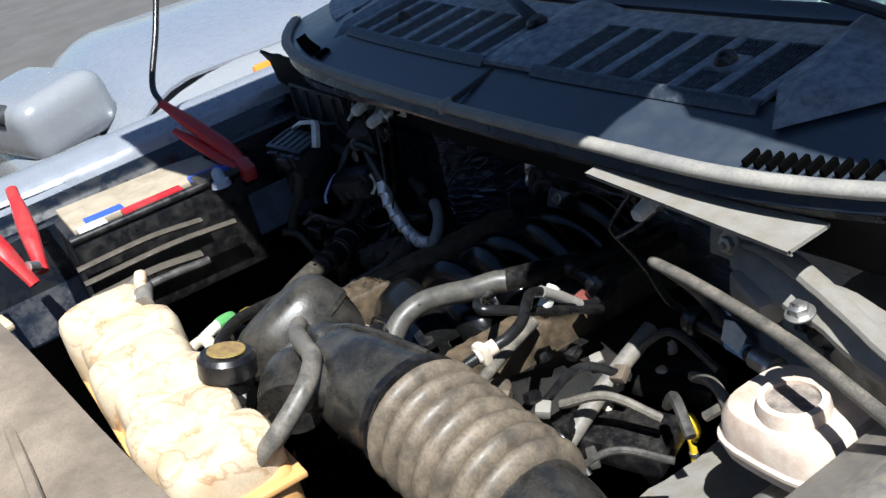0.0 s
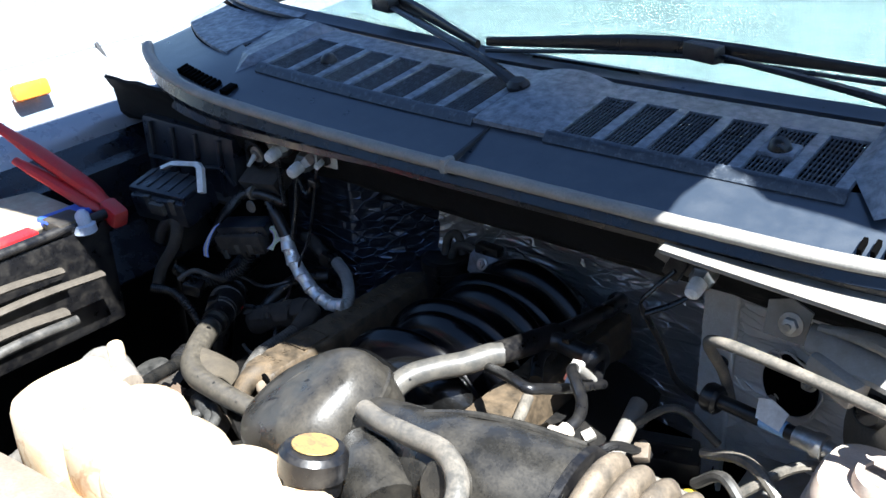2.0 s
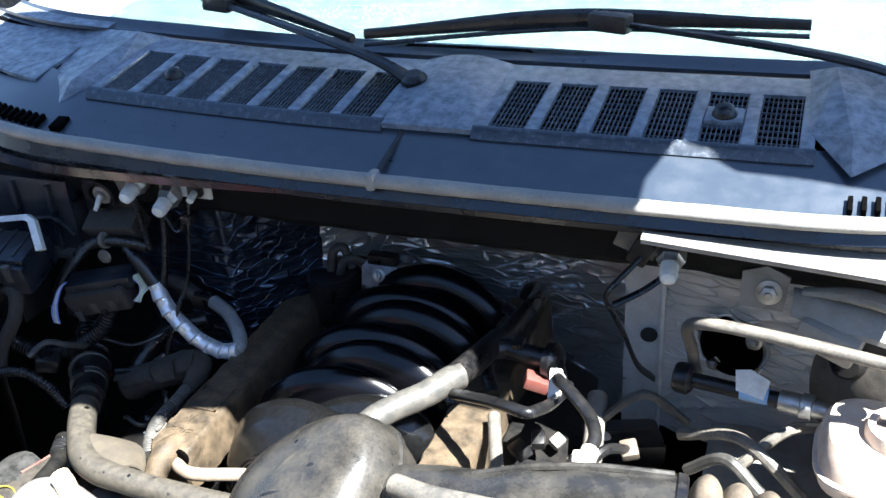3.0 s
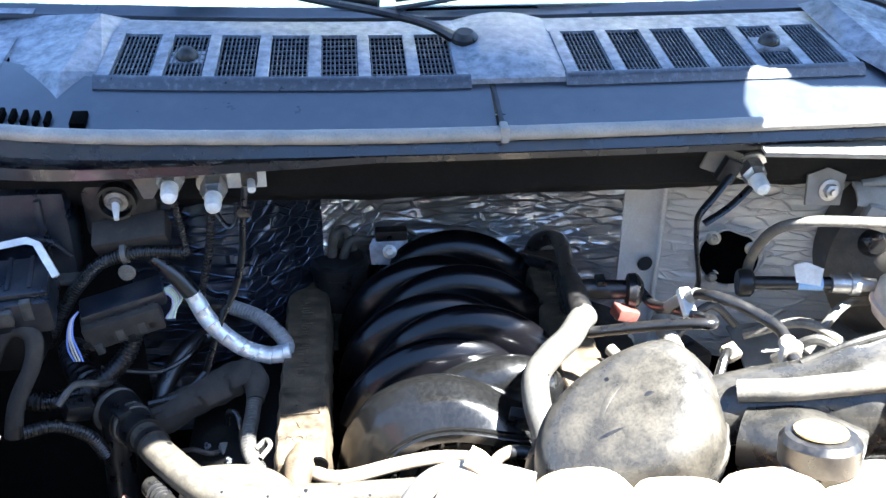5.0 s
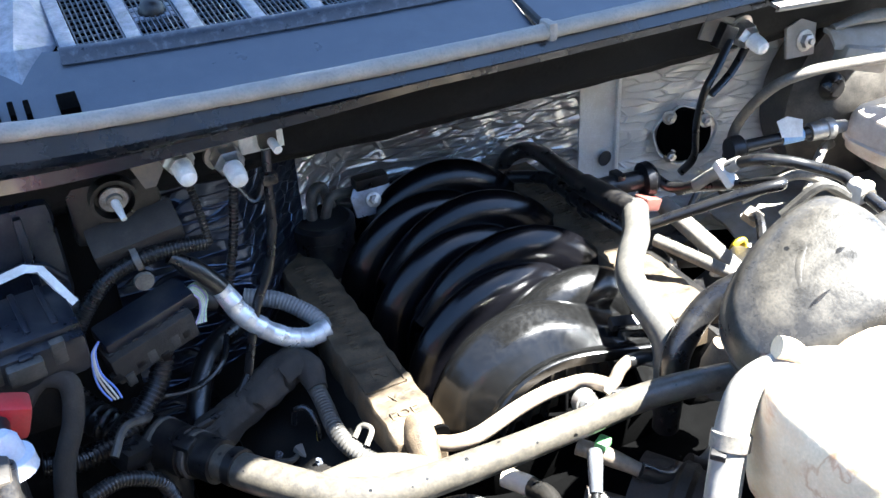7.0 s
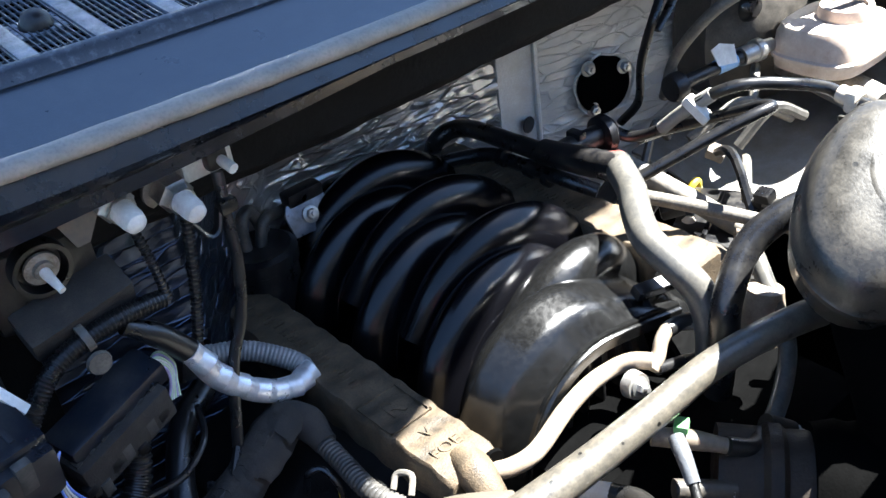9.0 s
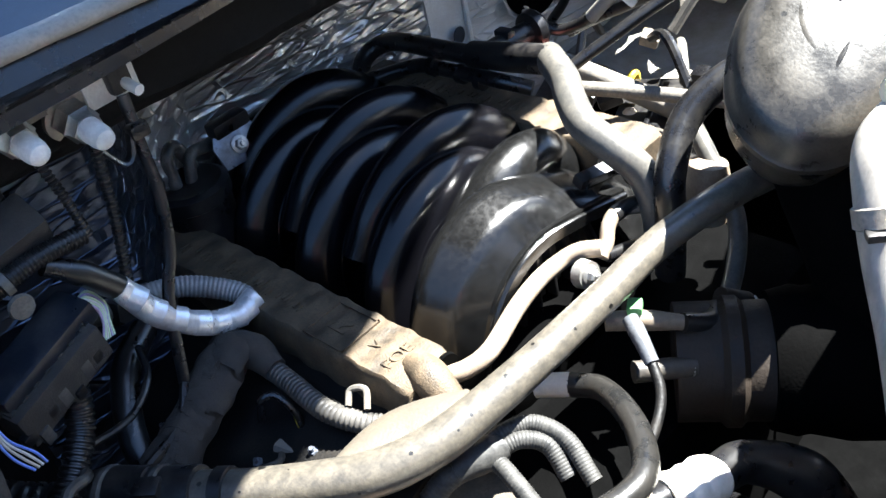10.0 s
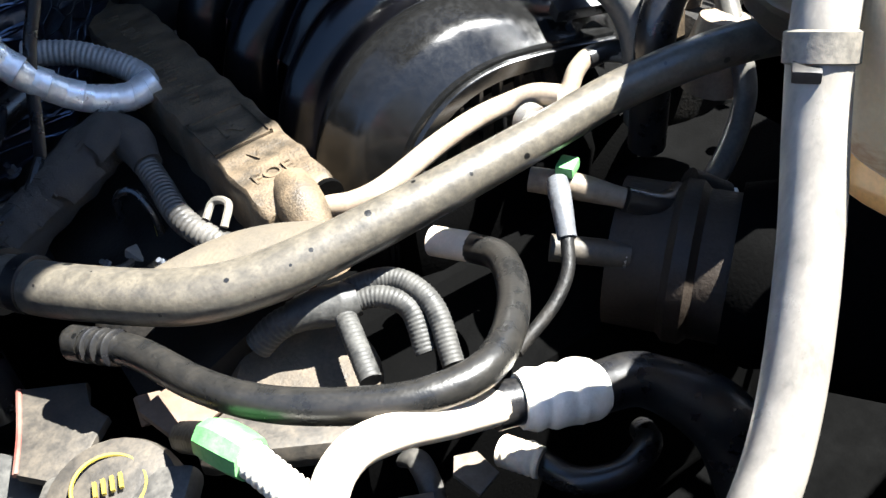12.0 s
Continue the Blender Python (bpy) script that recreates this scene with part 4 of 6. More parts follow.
# ---- hoses and pipes on the engine ----
def clamp_ring(parent, at, axis, r, w=0.010, m=None, name="clamp"):
    a = Vector(axis).normalized()
    return part(name, lathe(Vector(at) - a * w / 2, a, [(0, r), (0.0008, r + 0.0015), (w - 0.0008, r + 0.0015), (w, r)], 22), m or M_BLACK, parent)


M_BREATHER = mat("worn_breather_rubber", (0.009, 0.009, 0.0088), 0.27, dust=(0.022, 0.020, 0.017), amount=0.4, scale=60, bump=0.10, spec=0.5, even=True, soft=0.34, spots=(60, 0.75, 0.12))
M_FUELD = mat("dirty_brass", (0.16, 0.125, 0.09), 0.5, dust=(0.07, 0.055, 0.04), amount=0.4, scale=80, bump=0.1)
M_FLAP = mat("tan_dusty_sleeve", (0.105, 0.088, 0.064), 0.55, dust=(0.055, 0.047, 0.036), amount=0.35, scale=40, bump=0.2, spots=(70, 0.75, 0.14))
M_GREYTAPE = mat("grey_wrapping_tape", (0.10, 0.105, 0.115), 0.3, dust=(0.05, 0.05, 0.05), amount=0.3, scale=90, bump=0.3, grain=250)
M_WORNYELLOW = mat("worn_yellow_paint", (0.22, 0.165, 0.02), 0.6, bump=0.1)
M_SERVO = mat("dusty_servo_paint", (0.045, 0.041, 0.036), 0.5, dust=(0.11, 0.098, 0.082), amount=0.5, scale=40, bump=0.1)


def hoses():
    h = thing("heater_hose", (-0.2, 0.25, 0.83), "thick dusty black heater hose crossing the engine front", "hose")
    pts = [(-0.424, 0.429, 0.815), (-0.398, 0.388, 0.818), (-0.373, 0.349, 0.822), (-0.324, 0.291, 0.828), (-0.281, 0.265, 0.834), (-0.227, 0.252, 0.842), (-0.168, 0.243, 0.850), (-0.103, 0.237, 0.857), (-0.045, 0.231, 0.865), (0.005, 0.214, 0.875), (0.053, 0.199, 0.875), (0.10, 0.19, 0.86), (0.12, 0.19, 0.80)]
    part("tube", tube(pts, [0.0170, 0.0172, 0.0172, 0.0170, 0.0160, 0.0148, 0.0138, 0.0132, 0.0128, 0.0128, 0.0130, 0.0132, 0.0132], 20, 8), M_HOSE, h)
    part("collar", tube([(-0.432, 0.440, 0.814), (-0.402, 0.394, 0.817)], [0.0215, 0.0215], 20, 6), M_BLACK, h)
    clamp_ring(h, (-0.391, 0.377, 0.820), (0.5, -0.8, 0.05), 0.0172, 0.012)
    # a folded flap of old sleeve beside the hose
    def flap(u, v):
        b = Vector((-0.348, 0.311, 0.834)).lerp(Vector((-0.242, 0.255, 0.850)), u)
        wide = 0.050 * math.sin(math.pi * (0.04 + 0.80 * u)) ** 0.7
        p = b + Vector((0.34, 0.90, 0)).normalized() * wide * v + Vector((0, 0, -0.020 * v))
        return p + Vector((0, 0, 0.009 * math.sin(math.pi * v)))
    solo("hose_sleeve_flap", sheet(flap, 14, 10, (0, 0, 0.0025)), M_FLAP, "dusty folded flap of split hose sleeve", "sleeve")

    h = thing("breather_hose", (-0.25, 0.15, 0.80), "black rubber breather hose looping over the front pipes", "hose")
    pts = [(-0.384, 0.322, 0.808), (-0.360, 0.286, 0.812), (-0.343, 0.231, 0.821), (-0.323, 0.189, 0.828), (-0.290, 0.155, 0.831), (-0.256, 0.135, 0.831), (-0.218, 0.134, 0.828), (-0.177, 0.170, 0.814), (-0.150, 0.217, 0.800), (-0.153, 0.247, 0.792)]
    part("tube", tube(pts, 0.0096, 18, 8), M_BREATHER, h)
    part("end_fitting", tube([(-0.3855, 0.3245, 0.8065), (-0.3845, 0.323, 0.807), (-0.379, 0.314, 0.8085), (-0.378, 0.312, 0.809)], [0.0085, 0.0110, 0.0110, 0.0098], 16, 6), M_BREATHER, h)
    for p, a in (((-0.3765, 0.310, 0.8095), (0.4, -0.8, 0.2)), ((-0.372, 0.303, 0.811), (0.4, -0.8, 0.2)), ((-0.3675, 0.296, 0.8125), (0.4, -0.8, 0.2))):
        clamp_ring(h, p, a, 0.0095, 0.004, M_RUBBER)
    part("white_end", tube([(-0.153, 0.247, 0.792), (-0.166, 0.272, 0.789)], 0.0100, 14, 4), M_CREAMPIPE, h, "white plastic end")

    h = thing("coolant_pipe", (-0.25, 0.14, 0.76), "cream coolant pipe with a white foam sleeve", "pipe")
    pts = [(-0.353, 0.067, 0.777), (-0.338, 0.100, 0.807), (-0.323, 0.122, 0.822), (-0.304, 0.131, 0.829), (-0.280, 0.131, 0.826), (-0.251, 0.128, 0.815), (-0.212, 0.127, 0.798)]
    part("tube", tube(pts, 0.0100, 18, 8), M_CREAMPIPE, h)
    part("black_joint", tube([(-0.223, 0.130, 0.800), (-0.203, 0.125, 0.796)], 0.0128, 16, 4), M_BLACK, h)
    part("foam_sleeve", tube([(-0.209, 0.126, 0.797), (-0.203, 0.124, 0.796), (-0.197, 0.122, 0.795), (-0.192, 0.120, 0.794), (-0.185, 0.118, 0.792), (-0.178, 0.116, 0.791), (-0.171, 0.113, 0.789), (-0.166, 0.112, 0.788)], [0.0150, 0.0172, 0.0160, 0.0176, 0.0164, 0.0178, 0.0172, 0.0140], 20, 5, wob=0.12), M_CLOTH, h, "lumpy white foam sleeve")
    part("rubber_elbow", tube([(-0.168, 0.113, 0.788), (-0.136, 0.106, 0.776), (-0.108, 0.075, 0.748), (-0.105, 0.045, 0.70)], [0.0145, 0.0155, 0.021, 0.022], 18, 8), M_RUBBER, h)
    h = thing("return_hose_loop", (-0.19, 0.11, 0.72), "black rubber loop hose with a pale ribbed end sleeve", "hose")
    part("tube", tube([(-0.191, 0.150, 0.712), (-0.190, 0.138, 0.714), (-0.183, 0.114, 0.716), (-0.160, 0.100, 0.718), (-0.134, 0.106, 0.716), (-0.115, 0.130, 0.690)], 0.0085, 14, 8), M_RUBBER, h)
    part("end_sleeve", tube([(-0.203, 0.158, 0.716), (-0.198, 0.146, 0.718), (-0.192, 0.135, 0.718)], 0.0100, 16, pitch=0.0045, depth=0.0007), M_CREAMPIPE, h, "pale ribbed end sleeve")
    h = thing("pipe_clips", (-0.25, 0.17, 0.72), "two dusty grey pipe clips below the coolant pipe", "clip")
    part("clip", tube([(-0.252, 0.192, 0.716), (-0.250, 0.180, 0.724), (-0.252, 0.166, 0.722), (-0.256, 0.154, 0.712)], 0.0075, 12, 6, squash=0.6), M_LOOM, h)
    part("clip", prism([(-0.010, -0.012), (0.008, -0.014), (0.012, 0.004), (0.002, 0.014), (-0.008, 0.008)], 0.004, (-0.230, 0.152, 0.724), (12, -8, 20), 0.001), M_BRACKETTAN, h, "pale tan bracket tab")
    part("clip", prism([(-0.020, -0.014), (0.014, -0.016), (0.018, 0.010), (-0.012, 0.014)], 0.004, (-0.276, 0.150, 0.724), (8, 6, -15), 0.001), M_BRACKETTAN, h, "pale tan bracket tab")

    h = thing("harness_branch", (-0.23, 0.22, 0.78), "grey ribbed wiring conduit splitting into three branches", "conduit")
    part("trunk", tube([(-0.296, 0.268, 0.786), (-0.284, 0.264, 0.796), (-0.272, 0.259, 0.801), (-0.262, 0.2555, 0.802)], 0.0092, 16, pitch=0.0034, depth=0.0005), M_BRANCH, h, "ribbed grey trunk")
    part("tape_wrap", tube([(-0.274, 0.260, 0.801), (-0.264, 0.256, 0.8025), (-0.254, 0.252, 0.803), (-0.246, 0.249, 0.8025), (-0.236, 0.2455, 0.803)], [0.0098, 0.0112, 0.0122, 0.0128, 0.0100], 16, 6, wob=0.16), M_BRANCH, h, "crumpled grey tape over the fork")
    for p in ([(-0.252, 0.254, 0.802), (-0.232, 0.250, 0.808), (-0.212, 0.237, 0.809), (-0.205, 0.212, 0.801), (-0.214, 0.182, 0.782)], [(-0.243, 0.246, 0.803), (-0.226, 0.236, 0.805), (-0.216, 0.220, 0.799), (-0.221, 0.200, 0.782)], [(-0.247, 0.248, 0.800), (-0.252, 0.228, 0.799), (-0.260, 0.196, 0.790)]):
        part("branch", tube(p, 0.0068, 14, pitch=0.0026, depth=0.00028), M_BRANCH, h)

    h = thing("fuel_pipe", (-0.1, 0.32, 0.80), "slim beige pipe bent along the manifold front", "pipe")
    part("tube", tube([(-0.226, 0.345, 0.800), (-0.214, 0.320, 0.815), (-0.198, 0.309, 0.817), (-0.175, 0.305, 0.820), (-0.127, 0.3185, 0.820), (-0.090, 0.324, 0.821), (-0.062, 0.322, 0.822), (-0.047, 0.312, 0.827), (-0.036, 0.297, 0.828)], 0.0078, 14, 8), M_FUEL, h)
    part("riser", tube([(-0.040, 0.295, 0.822), (-0.028, 0.297, 0.829), (-0.016, 0.302, 0.838), (0.002, 0.303, 0.842), (0.03, 0.29, 0.834)], 0.0066, 12, 8), M_FUEL, h)
    part("black_end", tube([(-0.006, 0.3035, 0.841), (0.012, 0.300, 0.841), (0.032, 0.290, 0.834), (0.05, 0.27, 0.81)], 0.0074, 12, 6), M_RUBBER, h)
    part("return_tube", tube([(-0.036, 0.292, 0.821), (-0.010, 0.289, 0.814), (0.015, 0.29, 0.802)], 0.0055, 12, 6), M_RUBBER, h)

    h = thing("sleeved_hose", (0.04, 0.33, 0.85), "grey sleeved vacuum hose curving down beside the manifold", "hose")
    part("tube", tube([(0.100, 0.445, 0.915), (0.090, 0.432, 0.916), (0.072, 0.405, 0.912), (0.046, 0.378, 0.908), (0.026, 0.350, 0.902), (0.022, 0.318, 0.890), (0.027, 0.294, 0.868), (0.025, 0.280, 0.838), (0.022, 0.275, 0.79)], 0.0148, 18, 8), M_GREYSLEEVE, h)
    h = thing("vacuum_pipe", (0.11, 0.6, 0.85), "black moulded vacuum pipe along the rear of the manifold", "pipe")
    part("tube", tube([(0.085, 0.735, 0.82), (0.098, 0.728, 0.860), (0.121, 0.700, 0.876), (0.114, 0.605, 0.886), (0.105, 0.53, 0.896), (0.100, 0.465, 0.912), (0.094, 0.437, 0.916)], 0.0112, 14, 8), M_RUBBER, h)
    part("coupling", tube([(0.108, 0.555, 0.893), (0.101, 0.49, 0.905), (0.094, 0.437, 0.916)], [0.0145, 0.0155, 0.0150], 16, 6), M_BLACK, h)
    part("side_branch", tube([(0.108, 0.530, 0.896), (0.125, 0.538, 0.894), (0.150, 0.535, 0.893), (0.172, 0.534, 0.892)], 0.0125, 14, 6), M_BLACK, h)
    part("clip", box((0.140, 0.536, 0.906), (0.012, 0.02, 0.008), 0.002), M_BLACK, h)
    part("check_valve", lathe((0.172, 0.534, 0.891), (1, -0.15, 0), [(0, 0.013), (0.003, 0.0215), (0.012, 0.0225), (0.016, 0.020), (0.022, 0.012)], 22), M_BLACK, h, "round black check valve")
    h2 = thing("rear_tube", (0.1, 0.62, 0.84), "thin black tube under the vacuum pipe", "tube")
    part("tube", tube([(0.02, 0.735, 0.845), (0.062, 0.699, 0.852), (0.105, 0.650, 0.862), (0.107, 0.607, 0.866), (0.102, 0.532, 0.872), (0.12, 0.49, 0.86)], 0.0085, 12, 8), M_RUBBER, h2)
    for y, x in ((0.62, 0.107), (0.575, 0.106), (0.545, 0.103)):
        clamp_ring(h2, (x, y, 0.867), (0, 1, 0), 0.0095, 0.010)


def right_bank():
    h = thing("brake_vacuum_hose", (0.3, 0.5, 0.88), "black and silver vacuum hose running to the brake servo", "hose")
    part("tube", tube([(0.190, 0.530, 0.892), (0.200, 0.505, 0.887), (0.210, 0.470, 0.905), (0.214, 0.435, 0.940), (0.225, 0.403, 0.961), (0.245, 0.380, 0.964), (0.265, 0.358, 0.961), (0.277, 0.330, 0.960), (0.275, 0.305, 0.957), (0.272, 0.26, 0.95)], 0.0066, 12, 8), M_RUBBER, h)
    part("metal_end", tube([(0.2765, 0.312, 0.958), (0.274, 0.288, 0.955)], 0.0090, 12, 4), M_CREAMPIPE, h)
    part("end_clip", box((0.274, 0.296, 0.956), (0.022, 0.012, 0.022), 0.004, (0, 0, 5)), M_CREAMPIPE, h)
    part("pale_clip", box((0.212, 0.431, 0.935), (0.014, 0.034, 0.012), 0.003, (38, 0, 8)), M_WHITE, h, "pale plastic twin clip")
    part("pale_sleeve", tube([(0.209, 0.474, 0.902), (0.2125, 0.446, 0.930), (0.219, 0.418, 0.953)], 0.0076, 12, 5), M_PALEMETAL, h, "pale dusty sleeve")
    h = thing("return_hose", (0.28, 0.45, 0.90), "black return hose bent back on itself", "hose")
    part("tube", tube([(0.098, 0.420, 0.908), (0.128, 0.397, 0.926), (0.160, 0.372, 0.945), (0.188, 0.350, 0.960), (0.207, 0.343, 0.963), (0.214, 0.358, 0.957), (0.217, 0.385, 0.943), (0.216, 0.430, 0.920), (0.213, 0.480, 0.895), (0.208, 0.505, 0.880)], 0.0062, 12, 8), M_RUBBER, h)
    h = thing("quick_connector", (0.4, 0.54, 0.88), "quick connector with a white tag and silver end", "connector")
    part("ring", lathe((0.322, 0.548, 0.886), (1, -0.18, 0.02), [(0, 0.016), (0.004, 0.018), (0.016, 0.018), (0.020, 0.014)], 20), M_BLACK, h)
    part("body", tube([(0.337, 0.545, 0.887), (0.435, 0.527, 0.891)], 0.0088, 14, 6), M_BLACK, h)
    part("blue_band", tube([(0.395, 0.534, 0.890), (0.425, 0.529, 0.891)], 0.0095, 14, 4), M_BLUEPALE, h, "pale blue band")
    part("silver_end", lathe((0.436, 0.527, 0.891), (1, -0.18, 0.02), [(0, 0.012), (0.022, 0.0125), (0.023, 0.0145), (0.034, 0.0145), (0.035, 0.010), (0.055, 0.008)], 20), M_STEEL, h)
    part("tag", prism([(0, 0), (0.030, -0.004), (0.034, 0.018), (0.012, 0.026), (-0.004, 0.022)], 0.0015, (0.390, 0.527, 0.895), (62, 0, -8)), M_WHITE, h, "white paper tag")
    h = thing("red_clip", (0.165, 0.51, 0.88), "faded red plastic clip", "clip")
    part("body", box((0.168, 0.512, 0.872), (0.030, 0.022, 0.016), 0.003, (0, 20, 15)), M_FADEDRED, h)
    h = thing("pass_through_opening", (0.355, 0.70, 0.86), "bolted pass-through opening in the foil, its shade a black disc", "plate")
    # black disc painted in for the shade inside the opening
    part("plate", lathe((0.372, 0.697, 0.838), (-0.3, -1, 0.1), [(0, 0.041), (0.003, 0.041), (0.005, 0.037), (0.003, 0.028)], 28), M_VOID, h)
    part("torn_foil_lip", tube([(0.372 + 0.044 * math.cos(q) * (1 + 0.06 * math.sin(5 * q)), 0.694 - 0.015 * math.cos(q), 0.838 + 0.044 * math.sin(q) * (1 + 0.06 * math.cos(7 * q))) for q in [2 * math.pi * i / 30 for i in range(31)]], 0.0032, 8, 3, squash=0.6, wob=0.3), M_FOIL2, h, "rumpled foil lip")
    for dx, dz in ((-0.028, 0.032), (-0.022, -0.036), (0.03, 0.02)):
        bolt(h, (0.372 + dx * 0.9, 0.692 - dx * 0.3, 0.840 + dz * 0.9), (-0.3, -1, 0.1), 0.007, 0.008)
    h = thing("brake_servo", (0.60, 0.62, 0.9), "black round brake servo on the firewall", "brake servo")
    part("drum", lathe((0.60, 0.66, 0.88), (0, -1, 0), [(0, 0.125), (0.05, 0.13), (0.06, 0.135), (0.066, 0.125), (0.10, 0.105), (0.118, 0.06), (0.12, 0.03)], 40), M_SERVO, h)
    part("grommet", lathe((0.50, 0.56, 0.93), (-0.1, -1, 0.1), [(0, 0.020), (0.006, 0.018), (0.012, 0.012)], 20), M_RUBBER, h)
    part("master_cylinder", tube([(0.575, 0.57, 0.842), (0.545, 0.39, 0.815)], 0.024, 18, 6), M_ALU, h)
    h = thing("brake_reservoir", (0.54, 0.45, 0.83), "dirty white brake fluid reservoir with an open filler", "reservoir")
    cx, cy, cz = 0.545, 0.466, 0.886
    loops = []
    for k, (dz, s) in enumerate(((-0.024, 0.90), (-0.020, 0.98), (-0.008, 1.0), (-0.006, 1.06), (-0.002, 1.06), (0.0, 1.0), (0.022, 0.97), (0.032, 0.88), (0.036, 0.70))):
        loops.append([Vector((cx + s * 0.068 * math.copysign(abs(math.cos(a)) ** 0.55, math.cos(a)), cy + s * 0.058 * math.copysign(abs(math.sin(a)) ** 0.6, math.sin(a)), cz + dz)) for a in [2 * math.pi * i / 32 for i in range(32)]])
    part("tank", rings(bmesh.new(), loops), M_RESV, h)
    part("filler_neck", lathe((cx + 0.005, cy - 0.012, cz + 0.030), (0, 0, 1), [(0, 0.034), (0.012, 0.034), (0.020, 0.032), (0.020, 0.025), (0.0, 0.025), (-0.004, 0.024)], 28), M_RESV, h)
    part("opening", lathe((cx + 0.005, cy - 0.012, cz + 0.030), (0, 0, 1), [(0, 0.0249), (0.016, 0.0249)], 28), M_FILTHY, h, "grimy filler opening")
    h = thing("engine_dipstick", (0.322, 0.52, 0.70), "yellow looped dipstick handle", "dipstick")
    part("loop", tube([(0.322, 0.520, 0.690), (0.322, 0.520, 0.718), (0.317, 0.518, 0.740), (0.322, 0.515, 0.762), (0.334, 0.515, 0.765), (0.338, 0.517, 0.748), (0.328, 0.520, 0.728)], 0.0050, 10, 8), M_YELLOW, h)
    part("stem", tube([(0.322, 0.520, 0.705), (0.320, 0.53, 0.62)], 0.006, 10, 4), M_STEEL, h)
    h = thing("engine_harness_rail", (0.2, 0.42, 0.82), "pale dusty injector rail with connectors on the far bank", "rail")
    part("rail", tube([(0.135, 0.45, 0.862), (0.16, 0.38, 0.858), (0.19, 0.30, 0.85)], 0.0075, 14, 5), M_PALEHOSE, h)
    part("knob", lathe((0.150, 0.368, 0.800), (0.1, -0.1, 1), [(0, 0.018), (0.014, 0.018), (0.018, 0.014), (0.020, 0.006)], 18), M_BROWN, h, "dusty plastic cap")
    rng = random.Random(8)
    for k in range(14):
        p = Vector((rng.uniform(0.15, 0.36), rng.uniform(0.28, 0.50), rng.uniform(0.80, 0.85)))
        part("connector", box(p, (rng.uniform(0.010, 0.02), rng.uniform(0.014, 0.028), rng.uniform(0.010, 0.018)), 0.003, (rng.uniform(-25, 25), rng.uniform(-25, 25), rng.uniform(0, 90))), rng.choice((M_FUELD, M_BLACK, M_LOOM, M_PALEMETAL, M_BLACK)), h)
    for k in range(9):
        a = Vector((rng.uniform(0.14, 0.40), rng.uniform(0.24, 0.55), 0.82))
        b = a + Vector((rng.uniform(0.05, 0.14), rng.uniform(-0.10, 0.10), rng.uniform(-0.03, 0.03)))
        mid = (a + b) / 2 + Vector((0, 0, rng.uniform(0.02, 0.05)))
        part("cable", tube([a, mid, b], rng.uniform(0.003, 0.007), 8, 8), rng.choice((M_RUBBER, M_PALEHOSE, M_LOOM)), h)
    h = thing("steel_rod_pipe", (0.27, 0.45, 0.8), "grey steel pipe slanting down behind the cam cover", "pipe")
    part("tube", tube([(0.23, 0.56, 0.83), (0.245, 0.46, 0.80), (0.26, 0.38, 0.77)], 0.012, 14, 5), M_GREY, h)
    h = thing("air_duct_hose", (0.06, 0.26, 0.88), "thick black hose rising behind the air resonator", "hose")
    part("tube", tube([(0.012, 0.262, 0.78), (0.012, 0.258, 0.84), (0.022, 0.262, 0.88), (0.060, 0.268, 0.912), (0.10, 0.25, 0.935), (0.14, 0.22, 0.94)], 0.0135, 14, 8), M_RUBBER, h)
    h = thing("washer_tube", (0.09, 0.24, 0.8), "pale plastic tube beside the throttle body", "tube")
    part("tube", tube([(0.115, 0.30, 0.87), (0.095, 0.265, 0.84), (0.080, 0.235, 0.80), (0.03, 0.215, 0.765), (-0.03, 0.21, 0.76)], 0.0085, 12, 8), M_GREYSLEEVE, h)
    h = thing("pale_bottle", (0.087, 0.27, 0.82), "pale translucent plastic cup beside the throttle", "cup")
    part("body", lathe((0.085, 0.272, 0.79), (0.2, 0, 1), [(0, 0.022), (0.03, 0.024), (0.055, 0.018), (0.06, 0.008)], 18), M_FUEL, h)

    def apron(u, v):
        x = 0.36 + 0.46 * u
        y = 0.14 + 0.50 * v
        z = 0.735 + 0.06 * u + 0.13 * max(0, u - 0.55) + 0.10 * max(0, v - 0.75) + 0.03 * math.sin(3 * u) * math.sin(4 * v) + 0.006 * noise.noise(Vector((x * 30, y * 30, 2)))
        return Vector((x, y, z))
    solo("strut_tower", sheet(apron, 40, 40, (0, 0, 0.004)), M_PALEMETAL, "pale dusty painted strut tower panel", "strut tower", kind="structure")
    h = thing("cowl_brace", (0.45, 0.48, 1.0), "dusty grey brace and wiper bracket under the cowl end", "bracket")
    part("brace", sheet(lambda u, v: Vector((0.29 + 0.27 * u, 0.462 - 0.008 * u + (0.014 + 0.040 * u) * v, 1.104 - 0.012 * u + 0.002 * v)), 12, 4, (0, 0, 0.004)), M_PALEMETAL, h)
    part("front_lip", sheet(lambda u, v: Vector((0.29 + 0.27 * u, 0.461 - 0.008 * u + 0.004 * v, 1.104 - 0.012 * u - 0.007 * v)), 12, 3, (0, -0.003, 0)), M_PALEMETAL, h)
    part("foot", prism([(-0.024, -0.02), (0.02, -0.022), (0.024, 0.016), (0.0, 0.026), (-0.024, 0.018)], 0.004, (0.408, 0.540, 1.020), (80, 0, 0)), M_PALEMETAL, h)
    bolt(h, (0.412, 0.535, 1.019), (0, -1, 0.15), 0.009, 0.008)
    def cast(u, v):
        x = 0.436 + 0.38 * u
        y = 0.530 - 0.035 * u - (0.022 + 0.065 * u) * v
